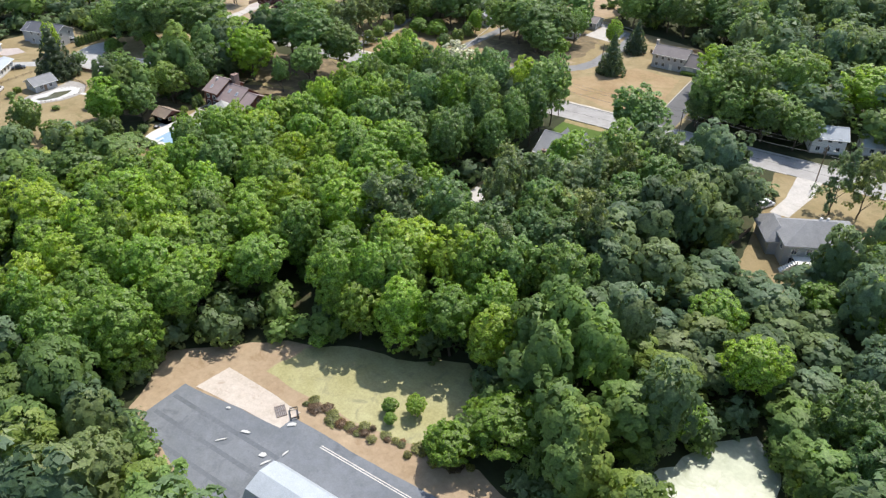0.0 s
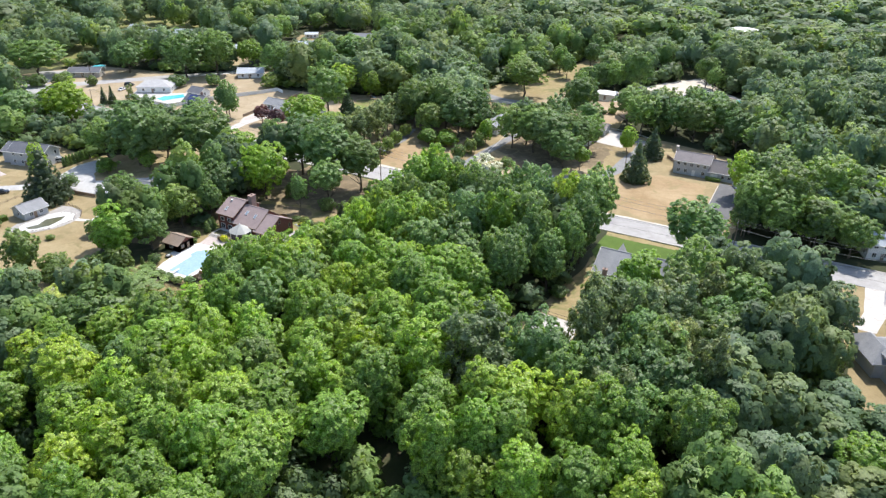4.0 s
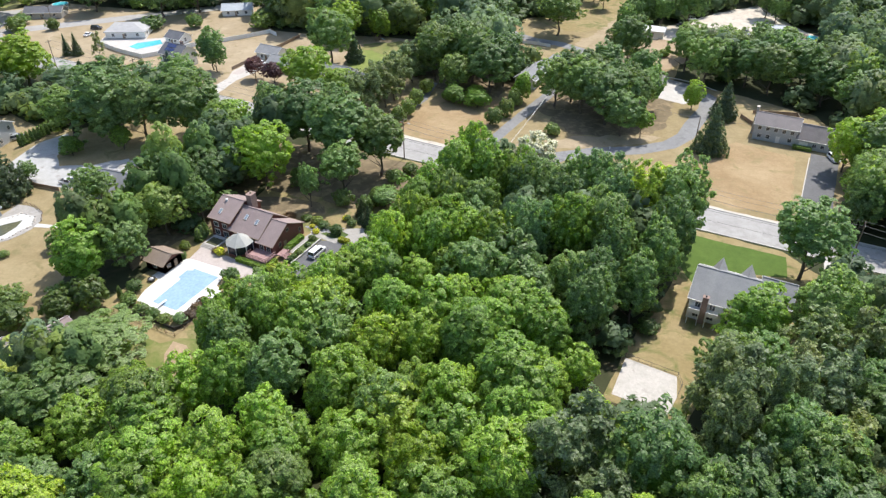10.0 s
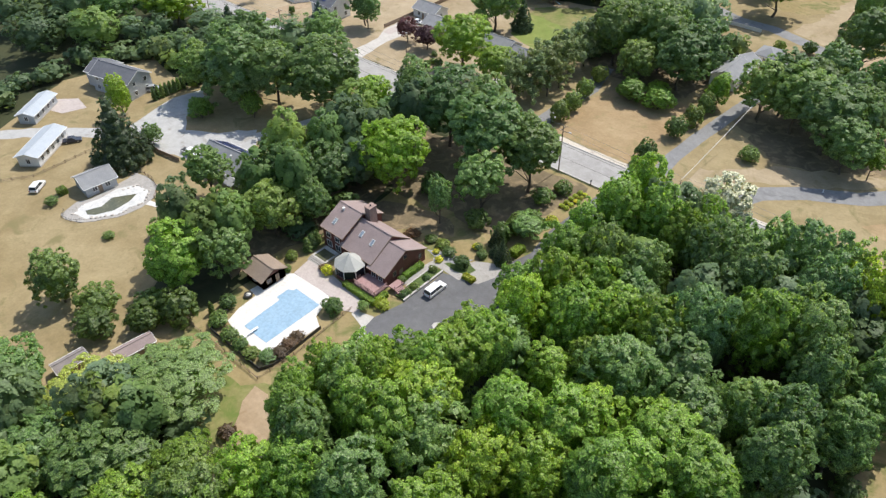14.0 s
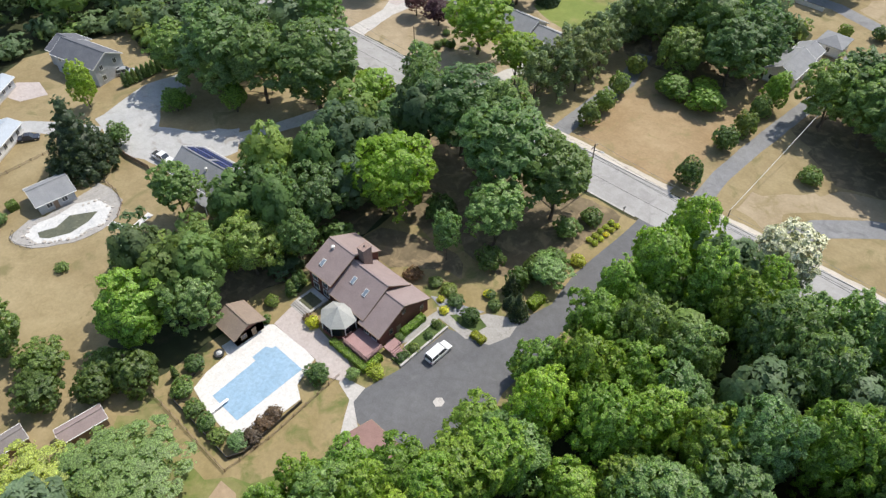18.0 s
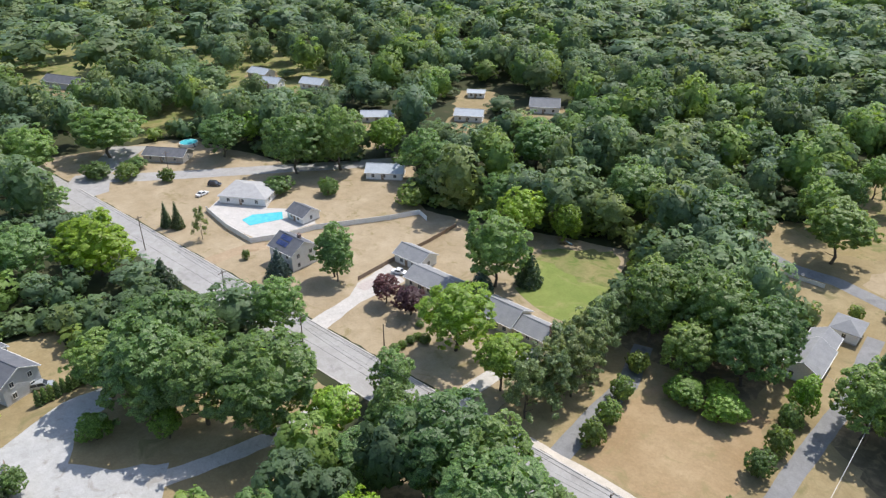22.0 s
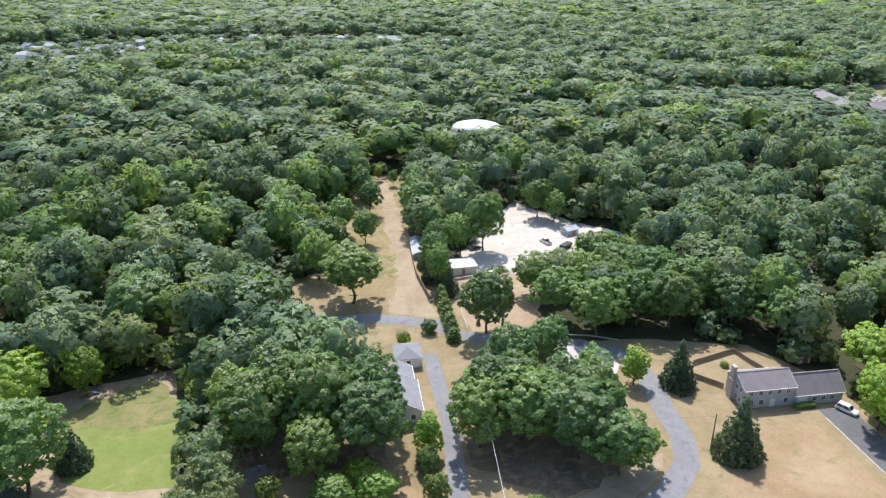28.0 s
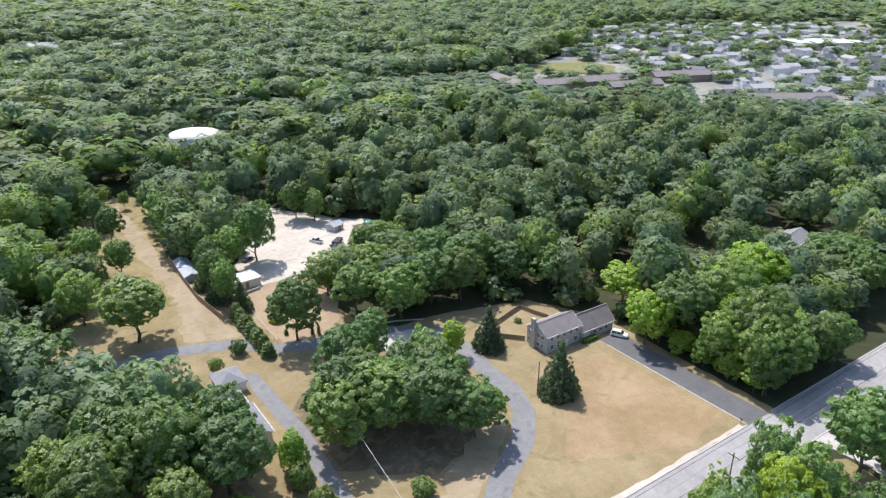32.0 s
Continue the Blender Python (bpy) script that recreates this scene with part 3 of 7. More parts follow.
area("driveway_patch", [(22.2, 0.0), (22.9, 0.6), (23.7, 0.4), (23.9, -0.5), (23.2, -1.2), (22.4, -0.9)], 0.05, "concrete", "pale worn patch on the driveway", 0.1, "patch")
area("driveway", band([(-6, 68.3), (-6.5, 84), (-6.2, 97), (-10, 112)], 4.4), 0.04, "lane", "grey asphalt driveway beside the row of small trees", 0.1, "driveway")
area("driveway", band([(29.3, 68.3), (28.4, 80), (28.8, 92), (29.8, 106), (31, 122), (30, 150)], 3.8), 0.04, "lane", "grey asphalt driveway to the white house", 0.1, "driveway")
area("parking_court", [(62.5, 134.5), (73.5, 132.5), (76.5, 137), (75.5, 146.5), (64.5, 148.8)], 0.046, "concrete", "pale concrete parking court beside the lane", 0.15, "paving")
area("lane", band([(46.8, 66), (47, 71.5), (50, 78.8), (58, 86), (69, 92.5), (76, 100), (79, 108), (79.5, 118), (81, 131), (80, 142), (70, 149), (56, 152), (40, 158), (33, 166), (16, 172), (4, 172), (-10, 178)], 5.2), 0.042, "lane", "narrow grey asphalt lane bending past the trees", 0.1, "lane")
area("kerb", band([(50.4, 157), (60, 154.9), (67.4, 154.4), (74, 152.9), (81, 149.4)], 0.45), 0.14, "concrete", "pale kerb along the bend of the lane", 0.04, "kerb", 0.14)
area("driveway", [(113.8, 68.2), (121, 68.2), (121, 95), (121.3, 112.5), (113.8, 113), (113.6, 90)], 0.045, "drive", "dark asphalt driveway with a white edge", 0.1, "driveway")
solo("driveway_edge", Mb().box(113.4, 113.65, 69, 110, 0, 0.07), "concrete", "pale concrete edging of the driveway", "edging", kind="structure")
area("driveway", [(-76.4, 68.2), (-70.6, 68.2), (-73.4, 82), (-72, 97), (-82, 101), (-80.6, 88), (-77.6, 82)], 0.04, "concrete", "pale concrete driveway", 0.2, "driveway")
area("brick_patch", [(-80, 86.6), (-76.4, 86.6), (-76.2, 91.6), (-79.8, 92.2)], 0.046, "pavers", "pinkish brick patch in the driveway", 0.2, "paving")
area("driveway", band([(-31, 68.2), (-30, 80), (-27, 94)], 4), 0.04, "concrete", "pale driveway to the ranch house", 0.2, "driveway")
area("gravel_drive", [(-92, 15), (-87, 0), (-76, -3), (-60, 0.8), (-54, 8), (-53, 15.5), (-60, 21), (-66, 13), (-74, 8.5), (-80, 12), (-84, 22), (-90, 24)], 0.045, "gravel_grey", "grey gravel drive in front of the solar house", 0.4, "driveway")
area("gravel_drive", band([(-58, 16), (-54, 26), (-50, 40), (-50, 57)], 4), 0.04, "concrete", "pale drive leading to the road", 0.2, "driveway")
area("gravel_drive", band([(-82, -2), (-92, -9), (-104, -20), (-118, -36)], 4.5), 0.04, "gravel_grey", "grey gravel track beside the fence", 0.3, "driveway")
area("terrace", [(-116, -6), (-112, -2), (-105, -3), (-107, -9), (-113, -11)], 0.05, "pavers", "pinkish paved terrace", 0.1, "terrace")
area("driveway", [(158.6, 57.4), (165, 57.4), (164.2, 48), (162.6, 41), (161, 34.5), (156.5, 34.5), (158.4, 44)], 0.04, "concrete", "pale concrete driveway", 0.1, "driveway")
area("driveway", band([(123, 57.4), (124, 46), (122, 38)], 5), 0.04, "concrete", "pale concrete driveway", 0.1, "driveway")
area("driveway", band([(-121, 68.3), (-120.5, 77), (-117, 85.5)], 5), 0.04, "sand", "pale sandy driveway to the white house", 0.3, "driveway")
area("terrace", [(-152, 88.5), (-159, 100), (-155, 110), (-146, 112), (-138, 101), (-126, 110), (-117, 104), (-122, 86), (-135, 85)], 0.045, "concrete", "white paved pool surround", 0.1, "terrace")
area("sport_court", [(89.3, 4.9), (99.1, 4.3), (100.2, -1), (99.6, -6), (89.6, -5.4)], 0.06, "concrete", "pale concrete games court", 0.0, "court", 0.1)

# old paving with its seams, and the ponds
area("old_paving", [(82, -94), (82.3, -85), (102.6, -82.8), (102.4, -79.8), (109, -80), (119, -80.2), (134, -79.6), (160, -84), (160, -110), (112, -105), (101, -100)], 0.05, "pave", "blue-grey asphalt paving with patched strips", 0.15, "paving")
area("concrete_apron", [(84.6, -84.2), (85.8, -77.6), (95, -77.9), (104.2, -78.6), (103.8, -83.0)], 0.055, "apron", "pale concrete strip beside the paving", 0.15, "paving")
for off in (0, 4.2, 8.4):
    solo("paving_seam", Mb().box(83, 108, -88.2 - off, -87.4 - off, 0.03, 0.057), "old_tar", "dark patched strip in the paving", "seam", kind="structure")
solo("paint_line", Mb().box(112, 150, -82.4, -82.25, 0.04, 0.06).box(112, 150, -82.0, -81.85, 0.04, 0.06), "paint_white", "worn double line on the paving", "road marking", kind="structure")
area("pond", POND_A, 0.03, "algae", "shallow pond covered in yellow-green algae", 0.5, "pond")
area("pond", POND_B, 0.03, "pond", "still pale green pond", 0.5, "pond")


# ---- trees ----
def tri_mesh(name, co, mat, soft=None):
    """A mesh of separate triangles from an array of corners, with smooth normals where they are given."""
    me = bpy.data.meshes.new(name)
    n = len(co)
    me.vertices.add(n)
    me.vertices.foreach_set("co", np.asarray(co, np.float32).ravel())
    me.loops.add(n)
    me.loops.foreach_set("vertex_index", np.arange(n, dtype=np.int32))
    me.polygons.add(n // 3)
    me.polygons.foreach_set("loop_start", np.arange(0, n, 3, dtype=np.int32))
    me.update(calc_edges=True)
    if soft is not None:
        me.attributes.new("custom_normal", "FLOAT_VECTOR", "CORNER").data.foreach_set("vector", np.asarray(soft, np.float32).ravel())
    me.materials.append(mat)
    return me


def ico_tris():
    """Corners of the twenty faces of an icosahedron."""
    g = (1 + 5**0.5) / 2
    v = np.array([(-1, g, 0), (1, g, 0), (-1, -g, 0), (1, -g, 0), (0, -1, g), (0, 1, g), (0, -1, -g), (0, 1, -g), (g, 0, -1), (g, 0, 1), (-g, 0, -1), (-g, 0, 1)]) / math.hypot(1, g)
    f = [(0, 11, 5), (0, 5, 1), (0, 1, 7), (0, 7, 10), (0, 10, 11), (1, 5, 9), (5, 11, 4), (11, 10, 2), (10, 7, 6), (7, 1, 8), (3, 9, 4), (3, 4, 2), (3, 2, 6), (3, 6, 8), (3, 8, 9), (4, 9, 5), (2, 4, 11), (6, 2, 10), (8, 6, 7), (9, 8, 1)]
    return np.array([v[k] for t in f for k in t])


BALL = ico_tris()


def unit(a):
    return a / np.maximum(np.linalg.norm(a, axis=1, keepdims=True), 1e-6)


def rounder(tris):
    """Each triangle of a ball split into four, its new corners on the ball."""
    t = tris.reshape(-1, 3, 3)
    m = [unit(t[:, i] + t[:, (i + 1) % 3]) for i in range(3)]
    four = [np.stack(c, 1) for c in ((t[:, 0], m[0], m[2]), (m[0], t[:, 1], m[1]), (m[2], m[1], t[:, 2]), (m[0], m[1], m[2]))]
    return np.concatenate(four).reshape(-1, 3)


ROUND = rounder(BALL)


def leaves(rng, p, nrm, size, slim=1.0):
    """Corners of one slim or stubby, slightly folded leaf spray at each place."""
    m = len(p)
    t = unit(np.cross(nrm, rng.normal(size=(m, 3))))
    b = np.cross(nrm, t)
    s = (size * rng.uniform(0.55, 1.4, m))[:, None]
    w = 0.62 / slim
    tri = np.stack([p + t * s * slim, p - t * s * 0.75 * slim + b * s * w - nrm * s * 0.22, p - t * s * 0.75 * slim - b * s * w - nrm * s * 0.22], 1)
    return tri.reshape(-1, 3)


def sprays(rng, c, r, out, count, size, up=0.45, loose=0.07, wild=0.3, slim=1.0):
    """Leaf sprays over clumps at c of radius r, thickest on the side that faces out; a few stray beyond."""
    k = rng.choice(len(r), count, p=r**2 / (r**2).sum())
    d = unit(rng.normal(size=(count, 3)) + out[k] * 0.95 + np.array([0, 0, 0.3]))
    f = 1.0 - 0.4 * rng.random(count) ** 2
    f[rng.random(count) < loose] *= 1.35
    p = c[k] + d * (r[k] * f)[:, None] * np.array([1, 1, 0.82])
    nrm = unit(d * 0.95 + rng.normal(size=(count, 3)) * wild + np.array([0, 0, up]))
    return leaves(rng, p, nrm, size, slim)


def dome_clumps(rng, n, axes, centre, lobes, low, taper=0.0, bite=0.26, clump=0.21):
    """Leaf clumps set over an uneven egg-shaped crown whose outline swells into a few limbs' lobes."""
    knob = unit(rng.normal(size=(lobes, 3)) + np.array([0, 0, 0.35]))
    k = np.arange(n)
    e = np.clip(low + (1 - low) * (k + 0.5) / n + rng.normal(size=n) * 0.05, -0.97, 0.99)
    a = k * 2.39996 + rng.uniform(0, 6.283) + rng.normal(size=n) * 0.3
    q = np.sqrt(1 - e**2)
    d = np.stack([np.cos(a) * q, np.sin(a) * q, e], 1)
    f = 1.0 - bite + bite * np.exp(-(1 - d @ knob.T) / 0.09).max(1) * 1.25 + rng.normal(size=n) * 0.05
    p = d * f[:, None] * axes
    p[:, :2] *= (1 - taper * np.clip(d[:, 2:3], 0, 1))
    r = axes[0] * clump * rng.uniform(0.65, 1.35, n) * (1.0 - 0.25 * np.clip(-e, 0, 1))
    out = unit(d / axes)
    return p + centre, r, out


def crown_points(kind, seed, count, size, n=190):
    """Corners of all triangles of a crown; reference trees: 5 m crown radius, 14 m high."""
    rng = np.random.default_rng(seed)
    if kind == "cone":
        lv = np.linspace(0.03, 0.97, 15)
        cs, rs, os = [], [], []
        for f in lv:
            rr = 5.0 * (1 - f) ** 0.85 + 0.2
            m = max(3, int(rr * 3.2))
            for a in np.arange(m) * 6.283 / m + rng.uniform(0, 6):
                q = rng.uniform(0.68, 0.98)
                cs.append([math.cos(a) * rr * q, math.sin(a) * rr * q, 0.5 + f * 13.0 - 0.3 * rr * q * 0.3])
                rs.append(max(0.32, rr * 0.2))
                os.append([math.cos(a), math.sin(a), 0.15])
        c, r, o = np.array(cs), np.array(rs), unit(np.array(os))
        body = sprays(rng, c, r, o, count, size, 0.15)
        core = np.vstack([ROUND * np.array([5 * (1 - f) ** 0.85 * 0.7 + 0.1] * 2 + [1.5]) + np.array([0, 0, 0.6 + f * 12.6]) for f in (0.06, 0.22, 0.38, 0.54, 0.7, 0.85)])
    elif kind == "pine":
        m = 24
        z = np.linspace(4.0, 13.2, m)
        a = np.arange(m) * 2.4 + rng.normal(size=m) * 0.4
        q = rng.uniform(0.35, 0.95, m) * (1.12 - (z - 4.0) / 12)
        c = np.stack([np.cos(a) * q * 5, np.sin(a) * q * 5, z], 1)
        r = rng.uniform(0.7, 1.35, m)
        o = unit(c * np.array([1, 1, 0]) + np.array([0, 0, 2.0]))
        body = sprays(rng, np.repeat(c, 4, 0) + rng.normal(size=(m * 4, 3)) * 0.6, np.repeat(r, 4) * 0.8, np.repeat(o, 4, 0), count, size, 0.5, 0.2)
        core = (c[:, None] + BALL[None] * (r * 0.4)[:, None, None]).reshape(-1, 3)
    elif kind == "column":
        z = np.linspace(0.8, 13.2, 34)
        a = np.arange(34) * 2.4
        rr = 2.3 * (1 - (z / 15) ** 2) + 0.3
        c = np.stack([np.cos(a) * rr * 0.7, np.sin(a) * rr * 0.7, z], 1)
        body = sprays(rng, c, rr * 0.42, unit(np.stack([np.cos(a), np.sin(a), 0.3 + 0 * a], 1)), count, size, 0.2)
        core = ROUND * np.array([1.9, 1.9, 6.6]) + np.array([0, 0, 6.4])
    else:
        axes, mid, lobes, low, taper = {
            "tall": ((4.7, 4.7, 6.9), 7.2, 8, -0.85, 0.16),
            "open": ((5.0, 5.0, 5.6), 8.4, 6, -0.75, 0.0),
            "bush": ((5.0, 5.0, 4.9), 4.2, 9, -0.75, 0.0),
        }.get(kind, ((5.0, 5.0, 6.0), 8.0, 10, -0.85, 0.0))
        axes = np.array(axes)
        bite, clump = (0.36, 1.55 / n**0.5) if kind == "open" else (0.26, 1.75 / n**0.5)
        c, r, o = dome_clumps(rng, n, axes * 0.93, np.array([0, 0, mid]), lobes, low, taper, bite, clump)
        body = sprays(rng, c, r, o, count, size, wild=0.3) if count > 2500 else sprays(rng, c, r, o, count, size, 0.4, 0.03, 0.16, 0.86)
        m = max(24, count // 12)
        d = unit(rng.normal(size=(m, 3)) + np.array([0, 0, 0.2]))
        inner = leaves(rng, d * axes * rng.uniform(0.56, 0.72, (m, 1)) + np.array([0, 0, mid]), unit(d + rng.normal(size=(m, 3)) * 0.5), max(size * 1.2, 9.0 / m**0.5))
        core = np.vstack([inner, ROUND * axes * (0.44 if kind == "open" else 0.52) + np.array([0, 0, mid])])
    return np.vstack([body, core])


def soft_normals(q, mid, axes, blend=0.87):
    """Corner normals of a crown: each triangle's own, turned towards the smooth outside of the whole dome."""
    t = q.reshape(-1, 3, 3)
    face = unit(np.cross(t[:, 1] - t[:, 0], t[:, 2] - t[:, 0]))
    dome = unit((t.mean(1) - mid) / axes**2)
    n = face * (1 - blend) + dome * blend
    return np.repeat(unit(np.where((n * face).sum(1, keepdims=True) < 0.15, face, n)), 3, axis=0)


def trunk_mesh(seed, top=7.0, r=0.24):
    rng = random.Random(seed)
    mb = Mb()
    p, rad = Vector((0, 0, -0.15)), r
    for k in range(4):
        q = p + Vector((rng.uniform(-0.25, 0.25), rng.uniform(-0.25, 0.25), (top + 0.15) / 4))
        mb.rod(p, q, rad, rad * 0.8, 7)
        if k:
            for _ in range(2):
                a = rng.uniform(0, math.tau)
                mb.rod(p, p + Vector((math.cos(a) * 2.6, math.sin(a) * 2.6, 2.2)), rad * 0.5, rad * 0.12, 5)
        p, rad = q, rad * 0.8
    return mb.mesh("trunk", M["bark"])


TRUNKS = [trunk_mesh(k) for k in range(3)]
SHAPES = {"oak": ("broad", "open", "broad", "broad"), "maple": ("tall", "open", "tall", "broad"), "grey": ("tall", "open", "broad"), "lime": ("tall", "broad"), "willow": ("broad",), "spruce": ("cone", "cone"), "blue": ("cone",),
          "pine": ("pine", "pine", "pine"), "purple": ("broad", "open"), "shrub": ("bush", "bush", "bush"), "gold": ("bush",), "bloom": ("broad",), "russet": ("bush",), "rough": ("bush", "bush"), "hedge": ("column",)}
CROWNS = {}


def crown_mesh(kind, variant):
    key = (kind, variant)
    if key not in CROWNS:
        shape = SHAPES[kind][variant]
        count, size = (3200, 0.33) if shape in ("cone", "pine") else (4200, 0.31)
        if shape in ("bush", "column"):
            count, size = 1000, 0.55
        if kind == "willow":
            count, size = 9000, 0.2
        leaf = "shrub" if kind == "hedge" else kind
        q = crown_points(shape, 11 + variant * 7 + len(kind) * 31, count, size)
        soft = None if shape in ("cone", "pine", "column") else soft_normals(q, np.array([0, 0, 4.0 if shape == "bush" else 7.6]), np.array([5.0, 5.0, 6.0]), 0.36)
        CROWNS[key] = tri_mesh("crown", q, M["leaf_" + leaf], soft)
    return CROWNS[key]


WORDS = {"oak": "large oak with a dense dark green domed crown", "maple": "tall maple with bright yellow-green foliage", "grey": "broadleaf tree with dull grey-green foliage",
         "lime": "full tree with vivid lime-green foliage", "spruce": "dark green conical conifer with drooping branches", "blue": "small blue-grey conical spruce tree", "pine": "sparse pine with visible trunk and grey-green tufts",
         "purple": "ornamental tree with dark purple leaves", "shrub": "rounded leafy green garden shrub", "gold": "clipped rounded golden-yellow garden shrub", "willow": "wide feathery tree with pale olive-green foliage", "bloom": "tree covered in creamy white blossom", "rough": "low rough olive-green growth on the bank", "russet": "low shrub with brownish purple leaves",
         "hedge": "narrow upright evergreen garden shrub"}
rng_place = random.Random(5)


def tree(kind, x, y, h, r, group="", note="", z=0.0):
    """One tree or shrub: reference crown scaled to height h and crown radius r."""
    low = kind in ("shrub", "gold", "russet", "rough")
    name = "shrub" if low else ("hedge_plant" if kind == "hedge" else "tree")
    ob = new(name)
    refr = 2.9 if kind == "hedge" else 5.0
    ref = 9.0 if SHAPES[kind][0] == "bush" else 14.0
    ob.matrix_basis = pose(x, y, z, 0, 0, rng_place.uniform(0, 360)) @ Matrix.Diagonal((r / refr, r / refr, h / ref, 1))
    tagged(ob, WORDS[kind] + note, "shrub" if low or kind == "hedge" else "tree", group)
    part("crown", crown_mesh(kind, rng_place.randrange(len(SHAPES[kind]))), None, ob)
    if not low:
        t = part("trunk", TRUNKS[rng_place.randrange(3)], None, ob)
        if ref == 9.0:
            t.scale = (1, 1, 0.5)
    return ob


def grove(kind, spots, group="", note=""):
    for x, y, h, r in spots:
        tree(kind, x, y, h, r, group, note)


# yard of the brown house and the trees round it
grove("lime", [(-12.9, 25.3, 19.6, 8.6)])
grove("oak", [(-16.2, 48, 21.8, 10.6), (0.6, 41.5, 24.2, 11.0), (10.1, 45.2, 20.1, 8.6), (-7, 49, 22.4, 8.2), (-28.4, 48.4, 17.9, 6.4)], "oaks behind the house")
grove("grey", [(6.8, 31.8, 16, 6.8), (2.9, 22.9, 13, 3.2), (-28.9, 39, 13, 7)])
grove("oak", [(-26.4, 4.4, 18.4, 6.2), (-21, 10.9, 16.5, 7), (-42.4, -4.1, 13.6, 5.8), (-33.7, 14.2, 14.2, 5), (-26, -9.4, 12.4, 4.6), (-14.8, 3.4, 14.2, 4.4)], "trees beside the house")
grove("oak", [(-19.9, -3.3, 14.8, 6.6)])
grove("maple", [(125.5, 75 + 7 * k, 7.5 + (k % 3), 4.2) for k in range(6)], "young trees along the long driveway")
grove("grey", [(-72.6, 26.3, 23.6, 11.7), (-63.3, 31.4, 21.2, 9.9), (-80.4, 35.1, 23.6, 11.1)], "tall trees by the gravel drive")
grove("oak", [(-51.4, 38, 22.4, 11.6), (-85.6, 23, 16.5, 8.2)], "broad oaks by the gravel drive")
grove("maple", [(-40.3, 44.3, 14.2, 5.8), (-65.6, 24.3, 8, 3.4), (-76, 14.9, 6.5, 3.8), (-92.6, 1.5, 13, 3.6), (-20.8, -25.5, 16.2, 7.0)])
grove("spruce", [(-72.4, -9.8, 18.5, 7.4)])
grove("grey", [(-16.8, -17.6, 13.6, 5.6), (-73.5, -1, 6, 2.8), (-34.8, -43, 13, 5.4)])
grove("shrub", [(-37.7, -18.4, 5, 4.2), (-27.4, -39.6, 6, 4.2), (-16.7, -36, 6, 3.6), (-14.2, -30.5, 7, 4.2), (-21.9, -42.6, 6, 4.0), (-32, -17, 4, 3.2), (-47, -27.5, 1.4, 1.4), (-68, -30, 2, 1.6), (-20, -33, 5, 3.2)], "shrubs along the yard edge")
grove("maple", [(36.9, 46.7, 22.3, 5.2), (33.3, 40.8, 17.6, 3.8), (36.1, 20.7, 20.1, 5.4), (39.8, 12.3, 20.8, 5), (34.8, 29.3, 18.9, 5), (38.8, 3, 20.8, 5), (47.3, 5.9, 22.3, 5.4), (51, 36.9, 20.8, 5), (33.3, -2.9, 13, 5), (35, 9.6, 16, 5), (39.5, -7.7, 20.8, 5.4), (25.7, -19.9, 15.3, 5.2), (23.6, -25.8, 17.6, 4.2), (31.1, -22.4, 20.8, 5), (36.4, -16.3, 20.8, 5.4), (23.2, -31.2, 17.6, 4.4), (33.2, -28.3, 20.8, 5.4), (27.7, -35.1, 20.8, 5.2), (29.6, 12, 6, 2.4)], "wood edge along the driveway")
grove("willow", [(1.8, -41.2, 8.6, 9.4), (-5.5, -52, 8.4, 8.2), (-3.4, -44.6, 6.4, 5.6)], "feathery trees at the lawn edge")
grove("oak", [(-16, -59, 14.2, 6.6), (3.5, -62.5, 15.5, 7.6), (12.5, -56.5, 16.5, 8.6), (-24, -63, 12, 6)], "trees at the lawn edge")
grove("russet", [(14.4, -40, 2.2, 1.7)])
grove("maple", [(38, 35.7, 22.5, 6.4), (45.6, 38.2, 22.5, 6.4)], "wood beside the road")
grove("grey", [(64, 32.7, 23, 6.4), (63, 17.6, 23, 6), (74.7, 38.1, 23, 6.2), (69.8, 44.9, 23, 6.4)], "wood beside the road")
grove("oak", [(42.4, 23.2, 20.6, 5.2), (49, 24.6, 20.1, 5.4), (59.1, 41.4, 18.9, 6), (57.1, 34.8, 21.8, 6.2), (64.5, 45.7, 20.1, 5.2)], "wood beside the road")
grove("maple", [(51.7, 44.1, 19.5, 4.6), (70.3, 23.4, 23, 6.4), (82.7, 43.3, 23, 6)], "wood beside the road")
grove("grey", [(77.1, 27.3, 23, 6.4)], "wood beside the road")
grove("bloom", [(50.5, 55, 17.5, 6.4)])
# rows of small trees on the wide lawn
grove("shrub", [(-6.8, 102.1, 5.6, 2.6), (-5.0, 91.9, 5.8, 2.7), (-3.4, 83.4, 6, 2.7), (-3.0, 76.5, 6, 2.8)], "row of small lawn trees", " standing in a row on the lawn")
grove("shrub", [(23.9, 89.2, 6, 2.9), (24.7, 97.4, 6, 2.9), (24.1, 105.8, 6, 2.8), (24.4, 73, 6.8, 3.0)], "row of small lawn trees", " standing in a row on the lawn")
grove("shrub", [(42.7, 91.1, 3.6, 2.7)])
grove("maple", [(5.5, 98.9, 6.8, 4.9), (13.7, 99.3, 6.5, 4.9), (11, 103, 6, 3.5)], "spreading lawn trees")
grove("pine", [(-16.7, 73.9, 14.2, 4.6), (-13.7, 79.3, 14.2, 4.6), (-13.2, 85.6, 15.3, 4.8), (-13.6, 92, 15.3, 4.8), (-14.9, 97.9, 15.3, 4.8), (-16.4, 103.6, 15.3, 4.8), (-19.5, 78.9, 13, 4.6), (-18.4, 89.7, 13.6, 4.8), (-18.6, 96.0, 14, 4.8), (-17.6, 83.8, 13.6, 4.8), (-16.0, 108.4, 14, 4.6)], "row of pines")
